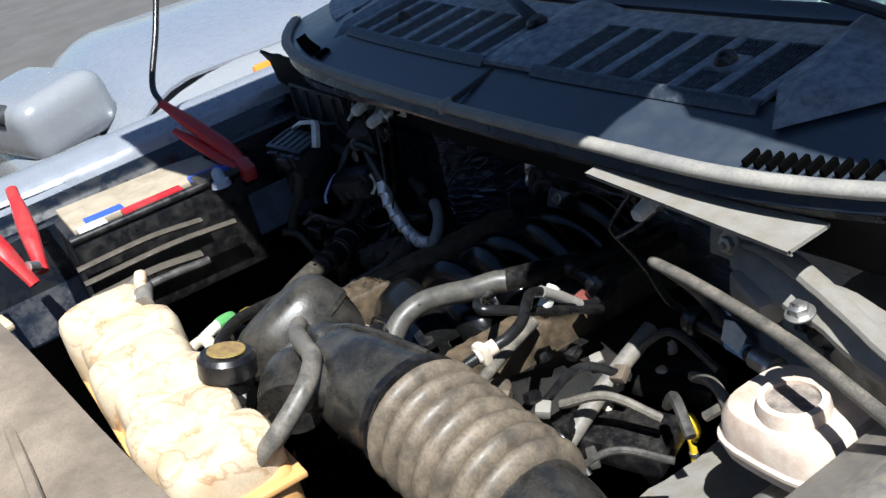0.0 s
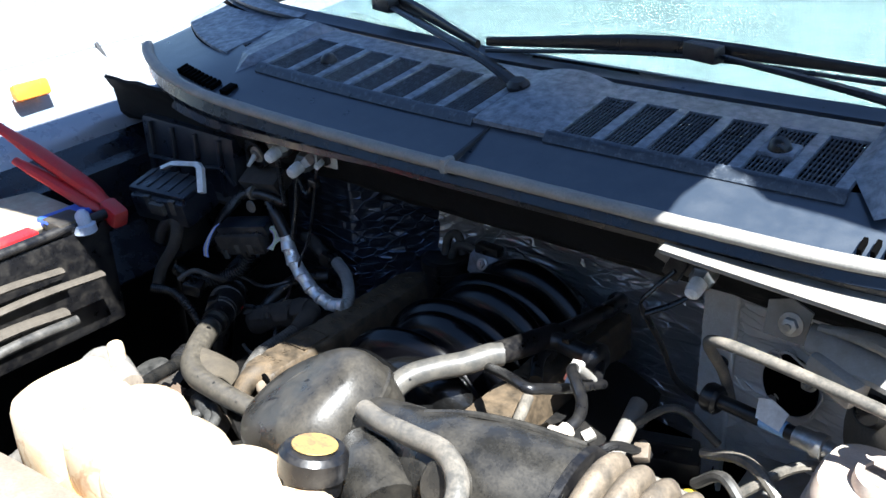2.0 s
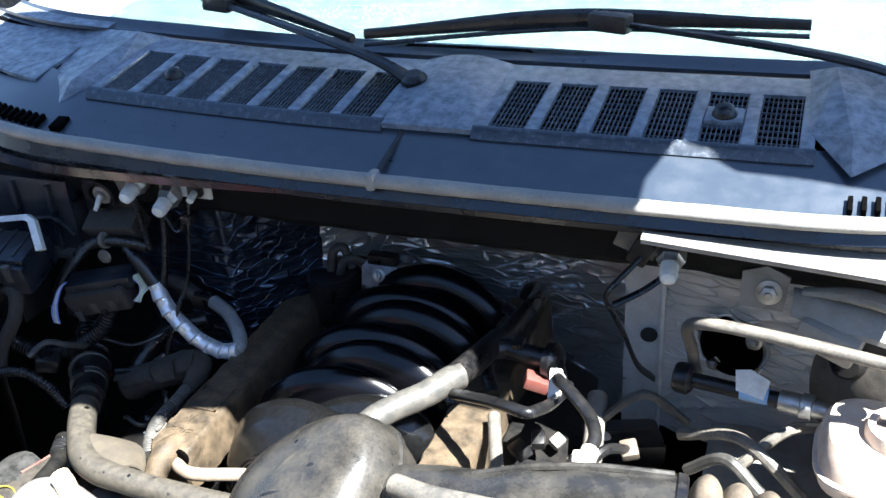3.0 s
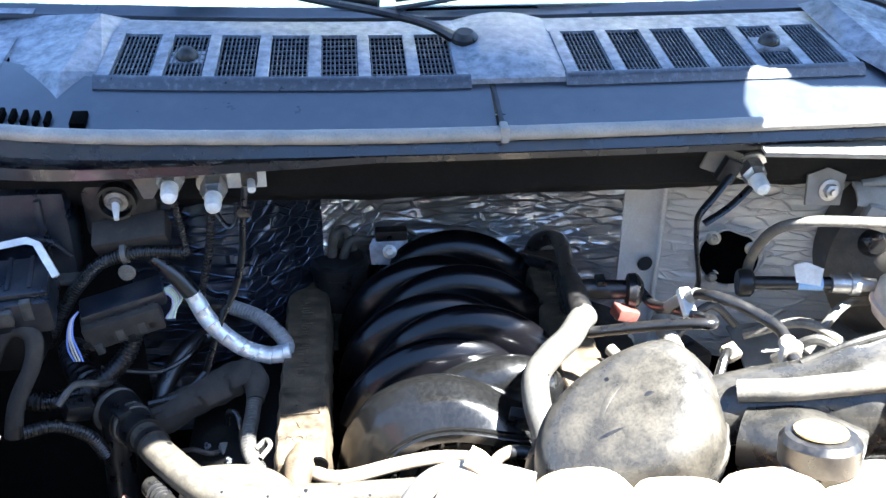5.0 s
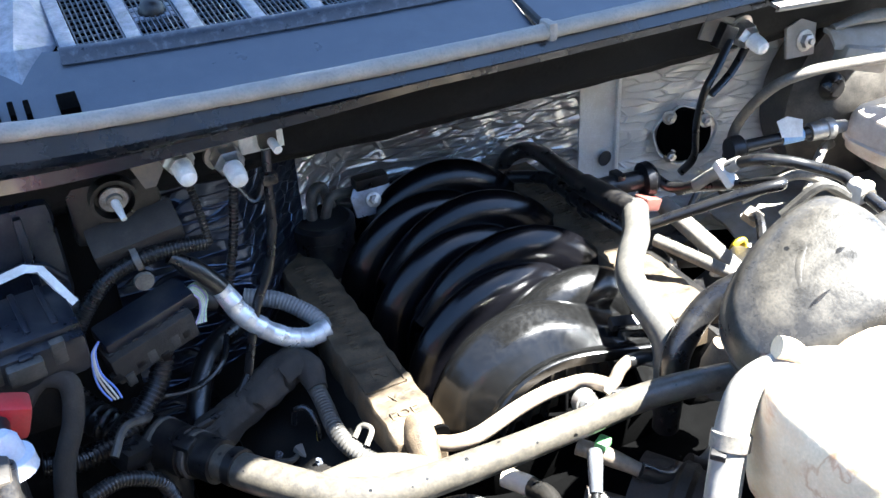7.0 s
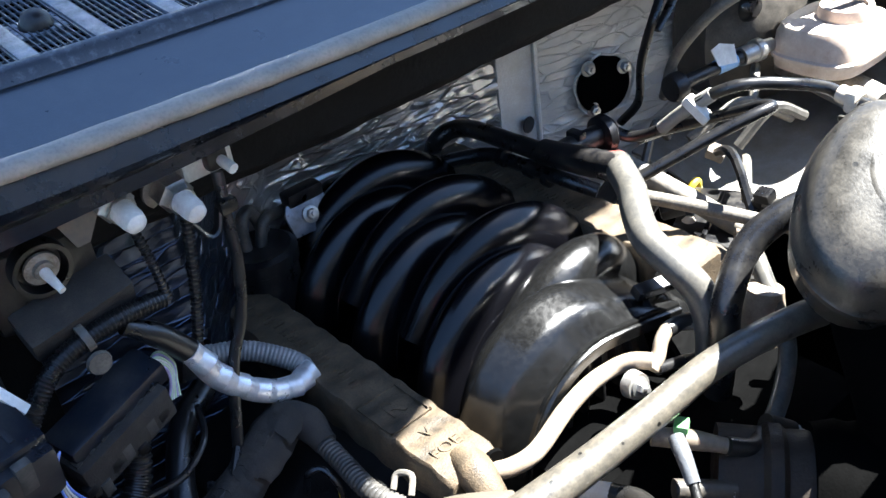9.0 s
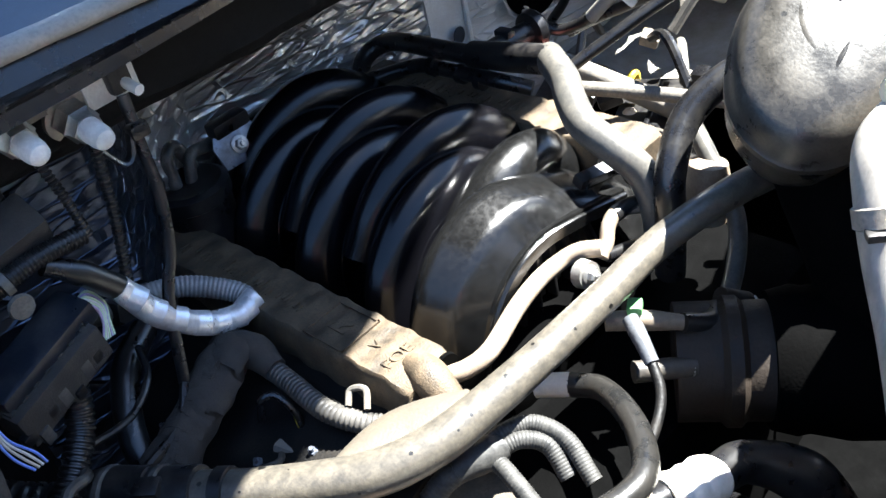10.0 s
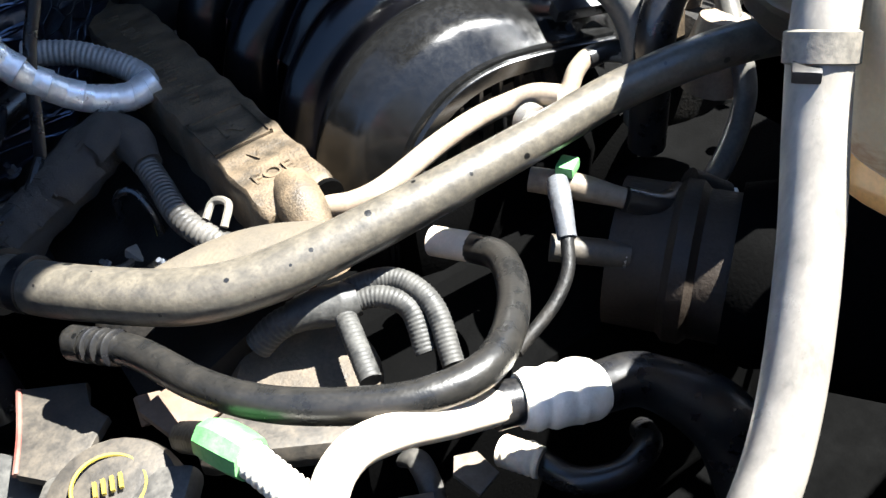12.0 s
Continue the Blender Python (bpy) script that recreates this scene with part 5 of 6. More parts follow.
        z = 1.030 - 0.022 * u - 0.016 * v + 0.010 * math.sin(math.pi * v) * (0.4 + u) + 0.006 * noise.noise(Vector((x * 22, y * 30, 5)))
        return Vector((x, y, z))
    part("cast_arm", sheet(cast, 30, 12, (0, 0, 0.006)), M_PALEMETAL, h)
    part("cast_rib", tube([(0.445, 0.524, 1.032), (0.50, 0.512, 1.040), (0.57, 0.488, 1.036), (0.66, 0.452, 1.028), (0.80, 0.40, 1.018)], [0.006, 0.012, 0.010, 0.009], 10, 6, squash=0.7, wob=0.2), M_PALEMETAL, h)
    bolt(h, (0.56, 0.462, 1.026), (0, -0.2, 1), 0.009, 0.008)
    part("cast_block", box((0.475, 0.50, 0.995), (0.06, 0.03, 0.03), 0.006, (0, 12, -20)), M_PALEMETAL, h)
    h = thing("coolant_line", (0.45, 0.52, 0.95), "pale flexible line arching towards the fender", "hose")
    part("tube", tube([(0.345, 0.575, 0.86), (0.338, 0.553, 0.92), (0.336, 0.505, 0.982), (0.362, 0.476, 1.008), (0.42, 0.470, 1.008), (0.50, 0.458, 1.006), (0.575, 0.444, 1.003), (0.70, 0.41, 0.995)], 0.0066, 12, 8), M_PALEHOSE, h)


M_PALEMETAL = mat("pale_dusty_metal", (0.26, 0.25, 0.228), 0.55, dust=(0.19, 0.168, 0.135), amount=0.45, scale=28, bump=0.12)
M_FADEDRED = mat("faded_red_plastic", (0.16, 0.040, 0.030), 0.6, dust=(0.14, 0.09, 0.07), amount=0.4, bump=0.1)
M_BLUEPALE = mat("pale_blue_plastic", (0.25, 0.42, 0.65), 0.4, bump=0.03)
M_FILTHY = mat("grimy_brown", (0.10, 0.085, 0.075), 0.7, dust=(0.32, 0.27, 0.23), amount=0.5, scale=60, bump=0.3)


# ---- air intake and front ----
def intake():
    a = thing("air_resonator", (0.07, 0.16, 0.96), "dusty black plastic air resonator shell", "air resonator")
    nrm = Vector((-0.35, -0.35, 0.87)).normalized()
    c0 = Vector((0.066, 0.166, 0.982))
    e1 = (Vector((1, 0, 0)) - nrm * nrm.x).normalized()
    e2 = nrm.cross(e1)
    outline = [(0.085, 0.0), (0.080, 0.038), (0.055, 0.066), (0.0, 0.062), (-0.055, 0.034), (-0.080, 0.0), (-0.080, -0.040), (-0.045, -0.070), (0.03, -0.075), (0.074, -0.048)]
    ring0 = spline([(p[0], p[1], 0) for p in outline[-2:] + outline + outline[:2]], 4)[8:8 + 4 * len(outline)]
    loops = []
    for h, s in ((-0.080, 0.55), (-0.066, 0.80), (-0.040, 0.94), (-0.012, 0.99), (-0.010, 1.015), (-0.004, 1.015), (-0.002, 0.99), (0.010, 0.965), (0.022, 0.91), (0.030, 0.82), (0.035, 0.66), (0.0375, 0.40), (0.038, 0.12)):
        loops.append([c0 + e1 * p.x * s + e2 * p.y * s + nrm * (h + 0.10 * p.x * max(0, h) / 0.038 * s) for p in ring0])
    part("shell", rings(bmesh.new(), loops), M_RESON, a)
    # raised crease across the face
    part("crease", tube([c0 + e1 * x + e2 * y + nrm * (h + 0.10 * x) for x, y, h in ((0.052, 0.050, 0.026), (0.020, 0.030, 0.0345), (-0.012, 0.0, 0.0365), (-0.03, -0.045, 0.030))], 0.004, 8, 6, squash=0.5), M_RESON, a)
    for (x0, y0), (x1, y1) in (((0.015, 0.002), (0.041, 0.006)), ((-0.037, -0.027), (0.018, -0.016)), ((-0.070, -0.040), (-0.039, -0.034))):
        p = [c0 + e1 * (x0 + (x1 - x0) * i / 4) + e2 * (y0 + (y1 - y0) * i / 4) + nrm * (0.0355 + 0.10 * (x0 + (x1 - x0) * i / 4) - 2.2 * max(0, abs(x0 + (x1 - x0) * i / 4) - 0.03) ** 1.5) for i in range(5)]
        part("oil_streak", tube(p, [0.002, 0.0045, 0.003], 8, 3, squash=0.5), M_RUBBER, a, "dark oily streak")
    d = thing("air_duct", (0.3, 0.13, 0.97), "black plastic air duct with a ribbed bellows", "air duct")
    part("elbow", tube([(0.085, 0.178, 0.965), (0.140, 0.170, 0.988), (0.205, 0.160, 1.000), (0.262, 0.154, 1.004), (0.310, 0.158, 1.004), (0.372, 0.168, 1.000)], [0.028, 0.030, 0.036, 0.050, 0.056, 0.057], 28, 8), M_DUCT, d)
    part("boss", lathe((0.290, 0.125, 1.018), (-0.1, -0.8, 0.45), [(0, 0.024), (0.028, 0.024), (0.031, 0.021)], 22), M_RESON, d)
    part("crease", tube([(0.215, 0.168, 1.036), (0.262, 0.172, 1.052), (0.312, 0.182, 1.056), (0.366, 0.196, 1.050)], 0.0035, 8, 6), M_DUCT, d)
    part("lower_stub", tube([(0.165, 0.140, 0.985), (0.200, 0.112, 0.990), (0.235, 0.090, 0.985)], [0.030, 0.036, 0.034], 22, 6), M_DUCT, d, "smooth black side pipe")
    part("neck_rib", lathe((0.128, 0.1715, 0.984), (0.9, -0.12, 0.28), [(0, 0.030), (0.002, 0.034), (0.010, 0.034), (0.012, 0.030)], 26), M_RESON, d)
    part("ring_clamp", lathe((0.364, 0.1665, 1.0005), (1, 0.05, -0.12), [(0, 0.058), (0.001, 0.0600), (0.008, 0.0600), (0.009, 0.058)], 30), M_BLACK, d)
    bel = [(0.350 + 0.0019 * i, 0.051 + 0.013 * abs(math.sin(math.pi * i / 12)) ** 0.6) for i in range(85)]
    part("bellows", lathe((0.370, 0.167, 1.000), (1, 0.05, -0.15), [(x - 0.345, r) for x, r in bel], 36), M_BELLOWS, d, "dusty ribbed rubber bellows")
    part("outlet", tube([(0.525, 0.174, 0.976), (0.575, 0.168, 0.966), (0.66, 0.13, 0.950)], [0.052, 0.053, 0.056], 26, 6), M_DUCT, d)
    part("air_box", box((0.70, 0.05, 0.90), (0.16, 0.26, 0.16), 0.02), M_BLACK, d)
    h = thing("crankcase_hose", (0.22, 0.12, 1.03), "dusty ribbed hose arching beside the coolant bottle", "hose")
    part("tube", tube([(0.300, 0.022, 0.990), (0.318, 0.050, 1.020), (0.312, 0.090, 1.046), (0.280, 0.116, 1.052), (0.235, 0.125, 1.045), (0.190, 0.135, 1.035), (0.155, 0.150, 1.025)], 0.0098, 14, 8), M_PALEHOSE, h)
    part("nipple", lathe((0.301, 0.024, 0.991), (-0.3, -0.7, -0.5), [(0, 0.0085), (0.012, 0.0085), (0.016, 0.005)], 14), M_STEEL, h)
    h = thing("throttle_body", (-0.02, 0.18, 0.76), "dirty aluminium throttle body with rubber boot", "throttle body")
    part("housing", lathe((-0.06, 0.215, 0.755), (0.55, -0.75, -0.05), [(0, 0.05), (0.035, 0.05), (0.04, 0.055), (0.05, 0.055), (0.055, 0.05), (0.075, 0.05)], 30), M_DARKBROWN, h)
    # boot and riser: black rubber with the surrounding shade in the colour
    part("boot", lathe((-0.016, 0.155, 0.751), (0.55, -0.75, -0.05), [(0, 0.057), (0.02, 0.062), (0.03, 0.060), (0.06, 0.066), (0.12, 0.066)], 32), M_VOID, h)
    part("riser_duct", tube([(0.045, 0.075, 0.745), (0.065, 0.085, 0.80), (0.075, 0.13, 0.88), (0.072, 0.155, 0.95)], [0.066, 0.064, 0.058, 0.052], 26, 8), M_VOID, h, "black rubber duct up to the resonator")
    part("lever_shaft", tube([(-0.115, 0.215, 0.790), (-0.078, 0.183, 0.782)], 0.0088, 14, 4), M_IRON, h)
    bolt(h, (-0.080, 0.185, 0.782), (0.6, -0.7, -0.1), 0.006, 0.006)
    part("upper_shaft", tube([(-0.01, 0.20, 0.795), (0.012, 0.188, 0.778)], 0.009, 12, 4), M_DARKBROWN, h)
    bolt(h, (0.012, 0.188, 0.778), (0.7, -0.6, -0.2), 0.0055, 0.006)
    h = thing("sensor_valve", (-0.08, 0.22, 0.81), "small pale valve with a taped cable and green cap", "valve")
    part("body", tube([(-0.105, 0.245, 0.822), (-0.085, 0.222, 0.818), (-0.066, 0.200, 0.811)], [0.008, 0.0085, 0.0065], 14, 5), M_FUELD, h)
    part("cap", box((-0.088, 0.228, 0.832), (0.014, 0.012, 0.008), 0.002, (0, 0, 30)), M_GREEN, h, "green plastic cap")
    part("taped_lead", tube([(-0.098, 0.226, 0.828), (-0.108, 0.210, 0.822), (-0.117, 0.195, 0.812)], 0.0062, 12, 5, wob=0.25), M_GREYTAPE, h, "grey taped lead")
    part("lead", tube([(-0.117, 0.195, 0.812), (-0.130, 0.180, 0.803), (-0.150, 0.170, 0.795), (-0.185, 0.160, 0.79)], 0.0042, 10, 6), M_OILSHADE, h)
    part("hose_stub", tube([(-0.066, 0.200, 0.811), (-0.045, 0.19, 0.80), (-0.02, 0.20, 0.79)], 0.008, 12, 5), M_RUBBER, h)
    h = thing("ring_bolt", (-0.065, 0.283, 0.81), "bright washer and bolt on the manifold front", "bolt")
    part("boss", lathe((-0.062, 0.300, 0.818), (-0.1, -1, 0.25), [(0, 0.013), (0.010, 0.012)], 20), M_ALU, h)
    bolt(h, (-0.063, 0.290, 0.8205), (-0.1, -1, 0.25), 0.006, 0.006)


M_RESON = mat("dusty_resonator_plastic", (0.022, 0.0205, 0.018), 0.31, dust=(0.066, 0.058, 0.045), amount=0.38, bump=0.10, grain=420, vary=0.45, scale=34, spots=(40, 0.8, 0.1), soft=0.42)
M_DUCT = mat("dusty_duct_plastic", (0.016, 0.0155, 0.0145), 0.25, dust=(0.060, 0.054, 0.044), amount=0.33, bump=0.08, grain=420, vary=0.4, scale=26, spots=(40, 0.8, 0.1), soft=0.36)
M_BELLOWS = mat("dusty_bellows_rubber", (0.075, 0.063, 0.048), 0.42, dust=(0.21, 0.165, 0.115), amount=0.5, scale=40, bump=0.1)


def front():
    b = thing("coolant_bottle", (0.1, 0.0, 0.92), "stained cream plastic coolant expansion bottle", "coolant bottle")
    def lobe(x, y, rx, ry, z0, z1, m, name, p=0.62):
        loops = []
        for k, (h, s) in enumerate(((0, 0.86), (0.06, 0.96), (0.15, 1.0), (0.5, 1.02), (0.80, 1.0), (0.92, 0.93), (0.98, 0.80), (1.0, 0.55))):
            loops.append([Vector((x + s * rx * math.copysign(abs(math.cos(a)) ** p, math.cos(a)), y + s * ry * math.copysign(abs(math.sin(a)) ** p, math.sin(a)), z0 + (z1 - z0) * h + 0.004 * noise.noise(Vector((x * 9 + math.cos(a), math.sin(a), h * 3))))) for a in [2 * math.pi * i / 30 for i in range(30)]])
        return part(name, rings(bmesh.new(), loops), m, b)
    part("lower_tank", box((0.117, 0.0, 0.9475), (0.406, 0.115, 0.078), 0.02, seg=3), M_AMBER, b, "amber lower half of the tank")
    part("seam", box((0.117, 0.0, 0.972), (0.418, 0.126, 0.006), 0.002), M_AMBER, b)
    for i, (x, z1) in enumerate(((-0.075, 1.052), (-0.005, 1.045), (0.065, 1.040), (0.135, 1.034), (0.205, 1.030), (0.275, 1.022))):
        lobe(x, -0.004 + (0.006 if i % 2 else -0.003), 0.041, 0.056, 0.955, z1, M_CREAM, "upper_lobe")
    part("cap", lathe((0.182, 0.052, 1.012), (0, 0.25, 1), [(0, 0.026), (0.014, 0.027), (0.016, 0.030), (0.034, 0.030), (0.039, 0.026), (0.040, 0.01)], 28), M_BLACK, b, "black screw cap with a worn label")
    part("cap_label", lathe((0.182, 0.0622, 1.0515), (0, 0.25, 1), [(0, 0.020), (0.0012, 0.0195)], 24), M_CAPLABEL, b, "faded yellow cap label")
    part("spout", tube([(-0.060, 0.035, 1.035), (-0.075, 0.045, 1.055), (-0.085, 0.050, 1.060)], 0.008, 12, 5), M_CREAM, b)
    h = thing("overflow_hose", (-0.15, 0.03, 0.95), "pale overflow hose running down from the coolant bottle", "hose")
    part("tube", tube([(-0.040, 0.034, 1.040), (-0.060, 0.040, 1.043), (-0.085, 0.047, 1.043), (-0.110, 0.046, 1.038), (-0.128, 0.036, 1.020), (-0.141, 0.024, 0.992), (-0.163, 0.003, 0.956), (-0.194, -0.020, 0.916), (-0.224, -0.034, 0.892), (-0.262, -0.042, 0.868)], 0.0116, 16, 8), M_WHITEHOSE, h)
    clamp_ring(h, (-0.1312, 0.0332, 1.0135), (-0.35, -0.33, -0.85), 0.0117, 0.012, M_PALEHOSE)
    part("tie", box((-0.1445, 0.0285, 1.0115), (0.008, 0.010, 0.005), 0.001, (0, 0, 40)), M_BLACK, h)
    p = thing("radiator_cover", (0.1, -0.2, 1.0), "dusty brown plastic panel over the radiator", "panel")
    def pan(u, v):
        x = -0.62 + 1.24 * u
        return Vector((x, -0.40 + (0.304 + 0.112 * x - 0.5 * max(0, -0.2 - x) ** 2) * v, 1.035 + 0.012 * math.sin(v * 9.0) + 0.006 * math.cos(u * 14)))
    part("panel", sheet(pan, 40, 24, (0, 0, 0.004)), M_PANEL, p)
    for k in range(3):
        part("ridge", tube([(-0.6, -0.33 + 0.09 * k, 1.040), (0.6, -0.33 + 0.09 * k, 1.040)], 0.006, 8, 10, squash=0.6), M_PANEL, p)
    part("corner_tab", box((-0.246, -0.128, 1.012), (0.044, 0.044, 0.010), 0.004, (0, 6, 12)), M_CREAM, p, "pale corner tab")
    for x in (-0.35, 0.0, 0.35):
        part("push_clip", lathe((x, -0.20, 1.038), (0, 0, 1), [(0, 0.010), (0.006, 0.009), (0.008, 0.004)], 16), M_BLACK, p)
    # core painted black for the shade beneath the panel
    r = solo("radiator", box((0, -0.19, 0.66), (1.0, 0.06, 0.44), 0.01), M_VOID, "dark radiator core behind the front panel", "radiator", kind="structure")
    # accessory drive and lower front
    a = thing("accessory_drive", (-0.35, 0.25, 0.65), "dirty pulley, bracket and oil filler at the engine front", "engine accessory")
    part("bracket", prism([(-0.425, 0.365), (-0.389, 0.342), (-0.396, 0.322), (-0.388, 0.306), (-0.405, 0.290), (-0.430, 0.278), (-0.448, 0.300)], 0.006, (0, 0, 0.752), (0, 0, 0), 0.0015), M_IRON, a)
    part("bracket_edge", tube([(-0.427, 0.366, 0.757), (-0.437, 0.33, 0.757), (-0.448, 0.300, 0.757)], 0.0022, 8, 4), M_FADEDRED, a)
    part("flat_plate", box((-0.300, 0.240, 0.750), (0.10, 0.075, 0.02), 0.008, (-8, 6, -28)), M_IRON, a)
    part("torn_shroud", box((-0.352, 0.262, 0.776), (0.036, 0.034, 0.004), 0.001, (18, 10, 24)), M_TORN, a, "torn pale shroud piece")
    part("torn_shroud", box((-0.362, 0.280, 0.770), (0.024, 0.018, 0.006), 0.001, (40, 25, 5)), M_TORN, a, "torn pale shroud piece")
    part("pulley", lathe((-0.477, 0.314, 0.712), (-0.15, -0.35, 0.92), [(0, 0.040)] + [(0.002 + 0.0018 * k, 0.042 if k % 2 else 0.0400) for k in range(12)] + [(0.025, 0.036), (0.026, 0.012)], 44), M_BRANCH, a, "grooved grey belt pulley")
    part("round_cover", lathe((-0.280, 0.252, 0.750), (-0.1, -0.2, 1), [(0, 0.048), (0.010, 0.046), (0.016, 0.040), (0.018, 0.01)], 32), M_BROWN, a)
    o = thing("oil_cap", (-0.40, 0.22, 0.77), "dark oil filler cap with worn yellow ring", "oil cap")
    part("body", lathe((-0.405, 0.228, 0.755), (-0.12, -0.2, 1), [(0, 0.040), (0.02, 0.040), (0.028, 0.037), (0.032, 0.026)], 30), M_IRON, o)
    part("grip", box((-0.405, 0.227, 0.776), (0.03, 0.095, 0.016), 0.006, (-10, -6, 50)), M_LOOM, o)
    part("yellow_ring", tube([(-0.405 + 0.019 * math.cos(q), 0.226 + 0.019 * math.sin(q), 0.7905 + 0.019 * (0.12 * -math.cos(q) + 0.2 * math.sin(q)) * 0.8) for q in [2 * math.pi * i / 24 for i in range(25)]], 0.0011, 6, 2), M_WORNYELLOW, o, "worn yellow ring")
    for k in range(4):
        part("marking_bar", box((-0.412 + 0.0045 * k, 0.228 - 0.001 * k, 0.7905), (0.002, 0.010, 0.002), 0, (0, 0, -15)), M_WORNYELLOW, o)
    g = thing("green_taped_joint", (-0.34, 0.17, 0.82), "pipe joint wrapped in green tape", "pipe joint")
    part("wrap", tube([(-0.353, 0.192, 0.822), (-0.349, 0.182, 0.824), (-0.342, 0.162, 0.826)], [0.0110, 0.0122, 0.0114], 9, 4, wob=0.12), M_GREEN, g)
    part("white_thread", tube([(-0.344, 0.168, 0.827), (-0.336, 0.140, 0.822), (-0.331, 0.128, 0.818)], 0.0088, 14, pitch=0.004, depth=0.0012), M_CLOTH, g)
    part("stub", tube([(-0.360, 0.225, 0.795), (-0.352, 0.190, 0.822)], 0.009, 10, 4), M_OILSHADE, g)


M_CAPLABEL = mat("faded_yellow_label", (0.30, 0.22, 0.06), 0.6, dust=(0.16, 0.09, 0.05), amount=0.5, scale=90, bump=0.05)
M_WHITEHOSE = mat("white_dusty_hose", (0.23, 0.21, 0.18), 0.34, dust=(0.11, 0.102, 0.090), amount=0.42, scale=60, bump=0.06, stretch=(1, 1, 0.35))
M_PANEL = mat("dusty_brown_panel", (0.15, 0.12, 0.09), 0.62, dust=(0.26, 0.21, 0.155), amount=0.5, scale=14, bump=0.12)
M_TORN = mat("torn_tan_plastic", (0.105, 0.068, 0.043), 0.7, dust=(0.075, 0.052, 0.034), amount=0.4, scale=60, bump=0.15)


# ---- left side of the bay ----
def left_side():
    s = thing("silver_wrapped_harness", (-0.3, 0.52, 0.83), "wiring harness with silver tape and ribbed conduit loop", "wiring harness")
    part("taped_tube", tube([(-0.352, 0.509, 0.930), (-0.334, 0.506, 0.890), (-0.302, 0.507, 0.854), (-0.272, 0.511, 0.837), (-0.254, 0.518, 0.835)], 0.0105, 14, 8, wob=0.05), M_SILVER, s, "silver foil tape")
    way = spline([(-0.352, 0.509, 0.930), (-0.334, 0.506, 0.890), (-0.302, 0.507, 0.854), (-0.272, 0.511, 0.837), (-0.254, 0.518, 0.835)], 8)
    for k in range(2, 31, 4):
        d = (way[k + 1] - way[k]).normalized()
        part("tape_turn", lathe(way[k], d + Vector((0.1, -0.35, 0.2)), [(0, 0.0102), (0.0004, 0.0107), (0.0125, 0.0106), (0.0130, 0.0101)], 18), M_SILVER, s)
    part("conduit", tube([(-0.256, 0.517, 0.835), (-0.250, 0.526, 0.837), (-0.259, 0.542, 0.845), (-0.284, 0.563, 0.858), (-0.318, 0.578, 0.866)], 0.0096, 14, pitch=0.004, depth=0.0007), M_GREYCOND, s, "grey ribbed conduit")
    part("tail", tube([(-0.345, 0.580, 0.868), (-0.381, 0.585, 0.885), (-0.40, 0.585, 0.888)], [0.011, 0.011, 0.007], 12, 5), M_LOOM, s)
    part("black_wrap", tube([(-0.392, 0.515, 0.976), (-0.370, 0.512, 0.955), (-0.350, 0.510, 0.926)], [0.007, 0.010, 0.0105], 12, 6), M_RUBBER, s)
    part("knot", box((-0.338, 0.578, 0.866), (0.025, 0.022, 0.022), 0.005, (0, 20, 20)), M_RUBBER, s)
    for nm, x, z, at in (("stud_nut", -0.361, 1.060, 0), ("stud_nut", -0.315, 1.046, 1), ("stud_nut", 0.313, 1.043, 2)):
        n = thing(nm, (x, 0.54, z), "zinc stud nut with a white plastic cap", "nut", "cowl stud nuts")
        ax = Vector((0.05, -1, -0.28))
        part("washer", lathe((x - 0.002, 0.545, z + 0.008), ax, [(0, 0.0205), (0.003, 0.020)], 22), M_STEEL, n)
        part("hex", lathe((x - 0.002, 0.541, z + 0.007), ax, [(0, 0.0155), (0.014, 0.0155), (0.016, 0.0135), (0.022, 0.012)], 6), M_STEEL, n)
        part("cap", lathe((x - 0.001, 0.521, z + 0.002), ax, [(0, 0.0098), (0.015, 0.0094), (0.021, 0.008), (0.024, 0.004)], 18), M_WHITE, n, "white plastic cap")
    t = thing("ground_strap", (-0.28, 0.52, 0.95), "flat black ground strap on a white bracket", "strap")
    part("bracket", box((-0.280, 0.540, 1.066), (0.044, 0.004, 0.034), 0.001), M_WHITE, t, "pale metal bracket")
    part("block", box((-0.276, 0.532, 1.066), (0.018, 0.012, 0.022), 0.003), M_BLACK, t)
    part("pin", tube([(-0.274, 0.530, 1.063), (-0.272, 0.512, 1.058)], 0.0045, 10, 4), M_WHITE, t)
    part("strap", tube([(-0.281, 0.523, 1.056), (-0.286, 0.517, 1.02), (-0.290, 0.512, 0.98), (-0.302, 0.508, 0.935), (-0.322, 0.505, 0.895), (-0.345, 0.49, 0.83)], 0.0050, 10, 8, squash=0.4), M_RUBBER, t)
    part("tie", box((-0.284, 0.516, 1.030), (0.016, 0.012, 0.012), 0.003), M_RUBBER, t)
    t = thing("ground_strap", (0.30, 0.53, 0.95), "flat black ground strap beside the brake servo", "strap")
    part("bracket", box((0.275, 0.540, 1.060), (0.046, 0.004, 0.032), 0.001, (0, 20, 0)), M_GREY, t)
    part("block", box((0.280, 0.531, 1.052), (0.022, 0.014, 0.03), 0.003, (0, 25, 0)), M_BLACK, t)
    part("strap", tube([(0.282, 0.524, 1.05), (0.262, 0.517, 1.025), (0.246, 0.516, 1.000), (0.252, 0.530, 0.970), (0.262, 0.545, 0.935), (0.276, 0.560, 0.885), (0.29, 0.60, 0.84)], 0.0055, 10, 8, squash=0.45), M_RUBBER, t)
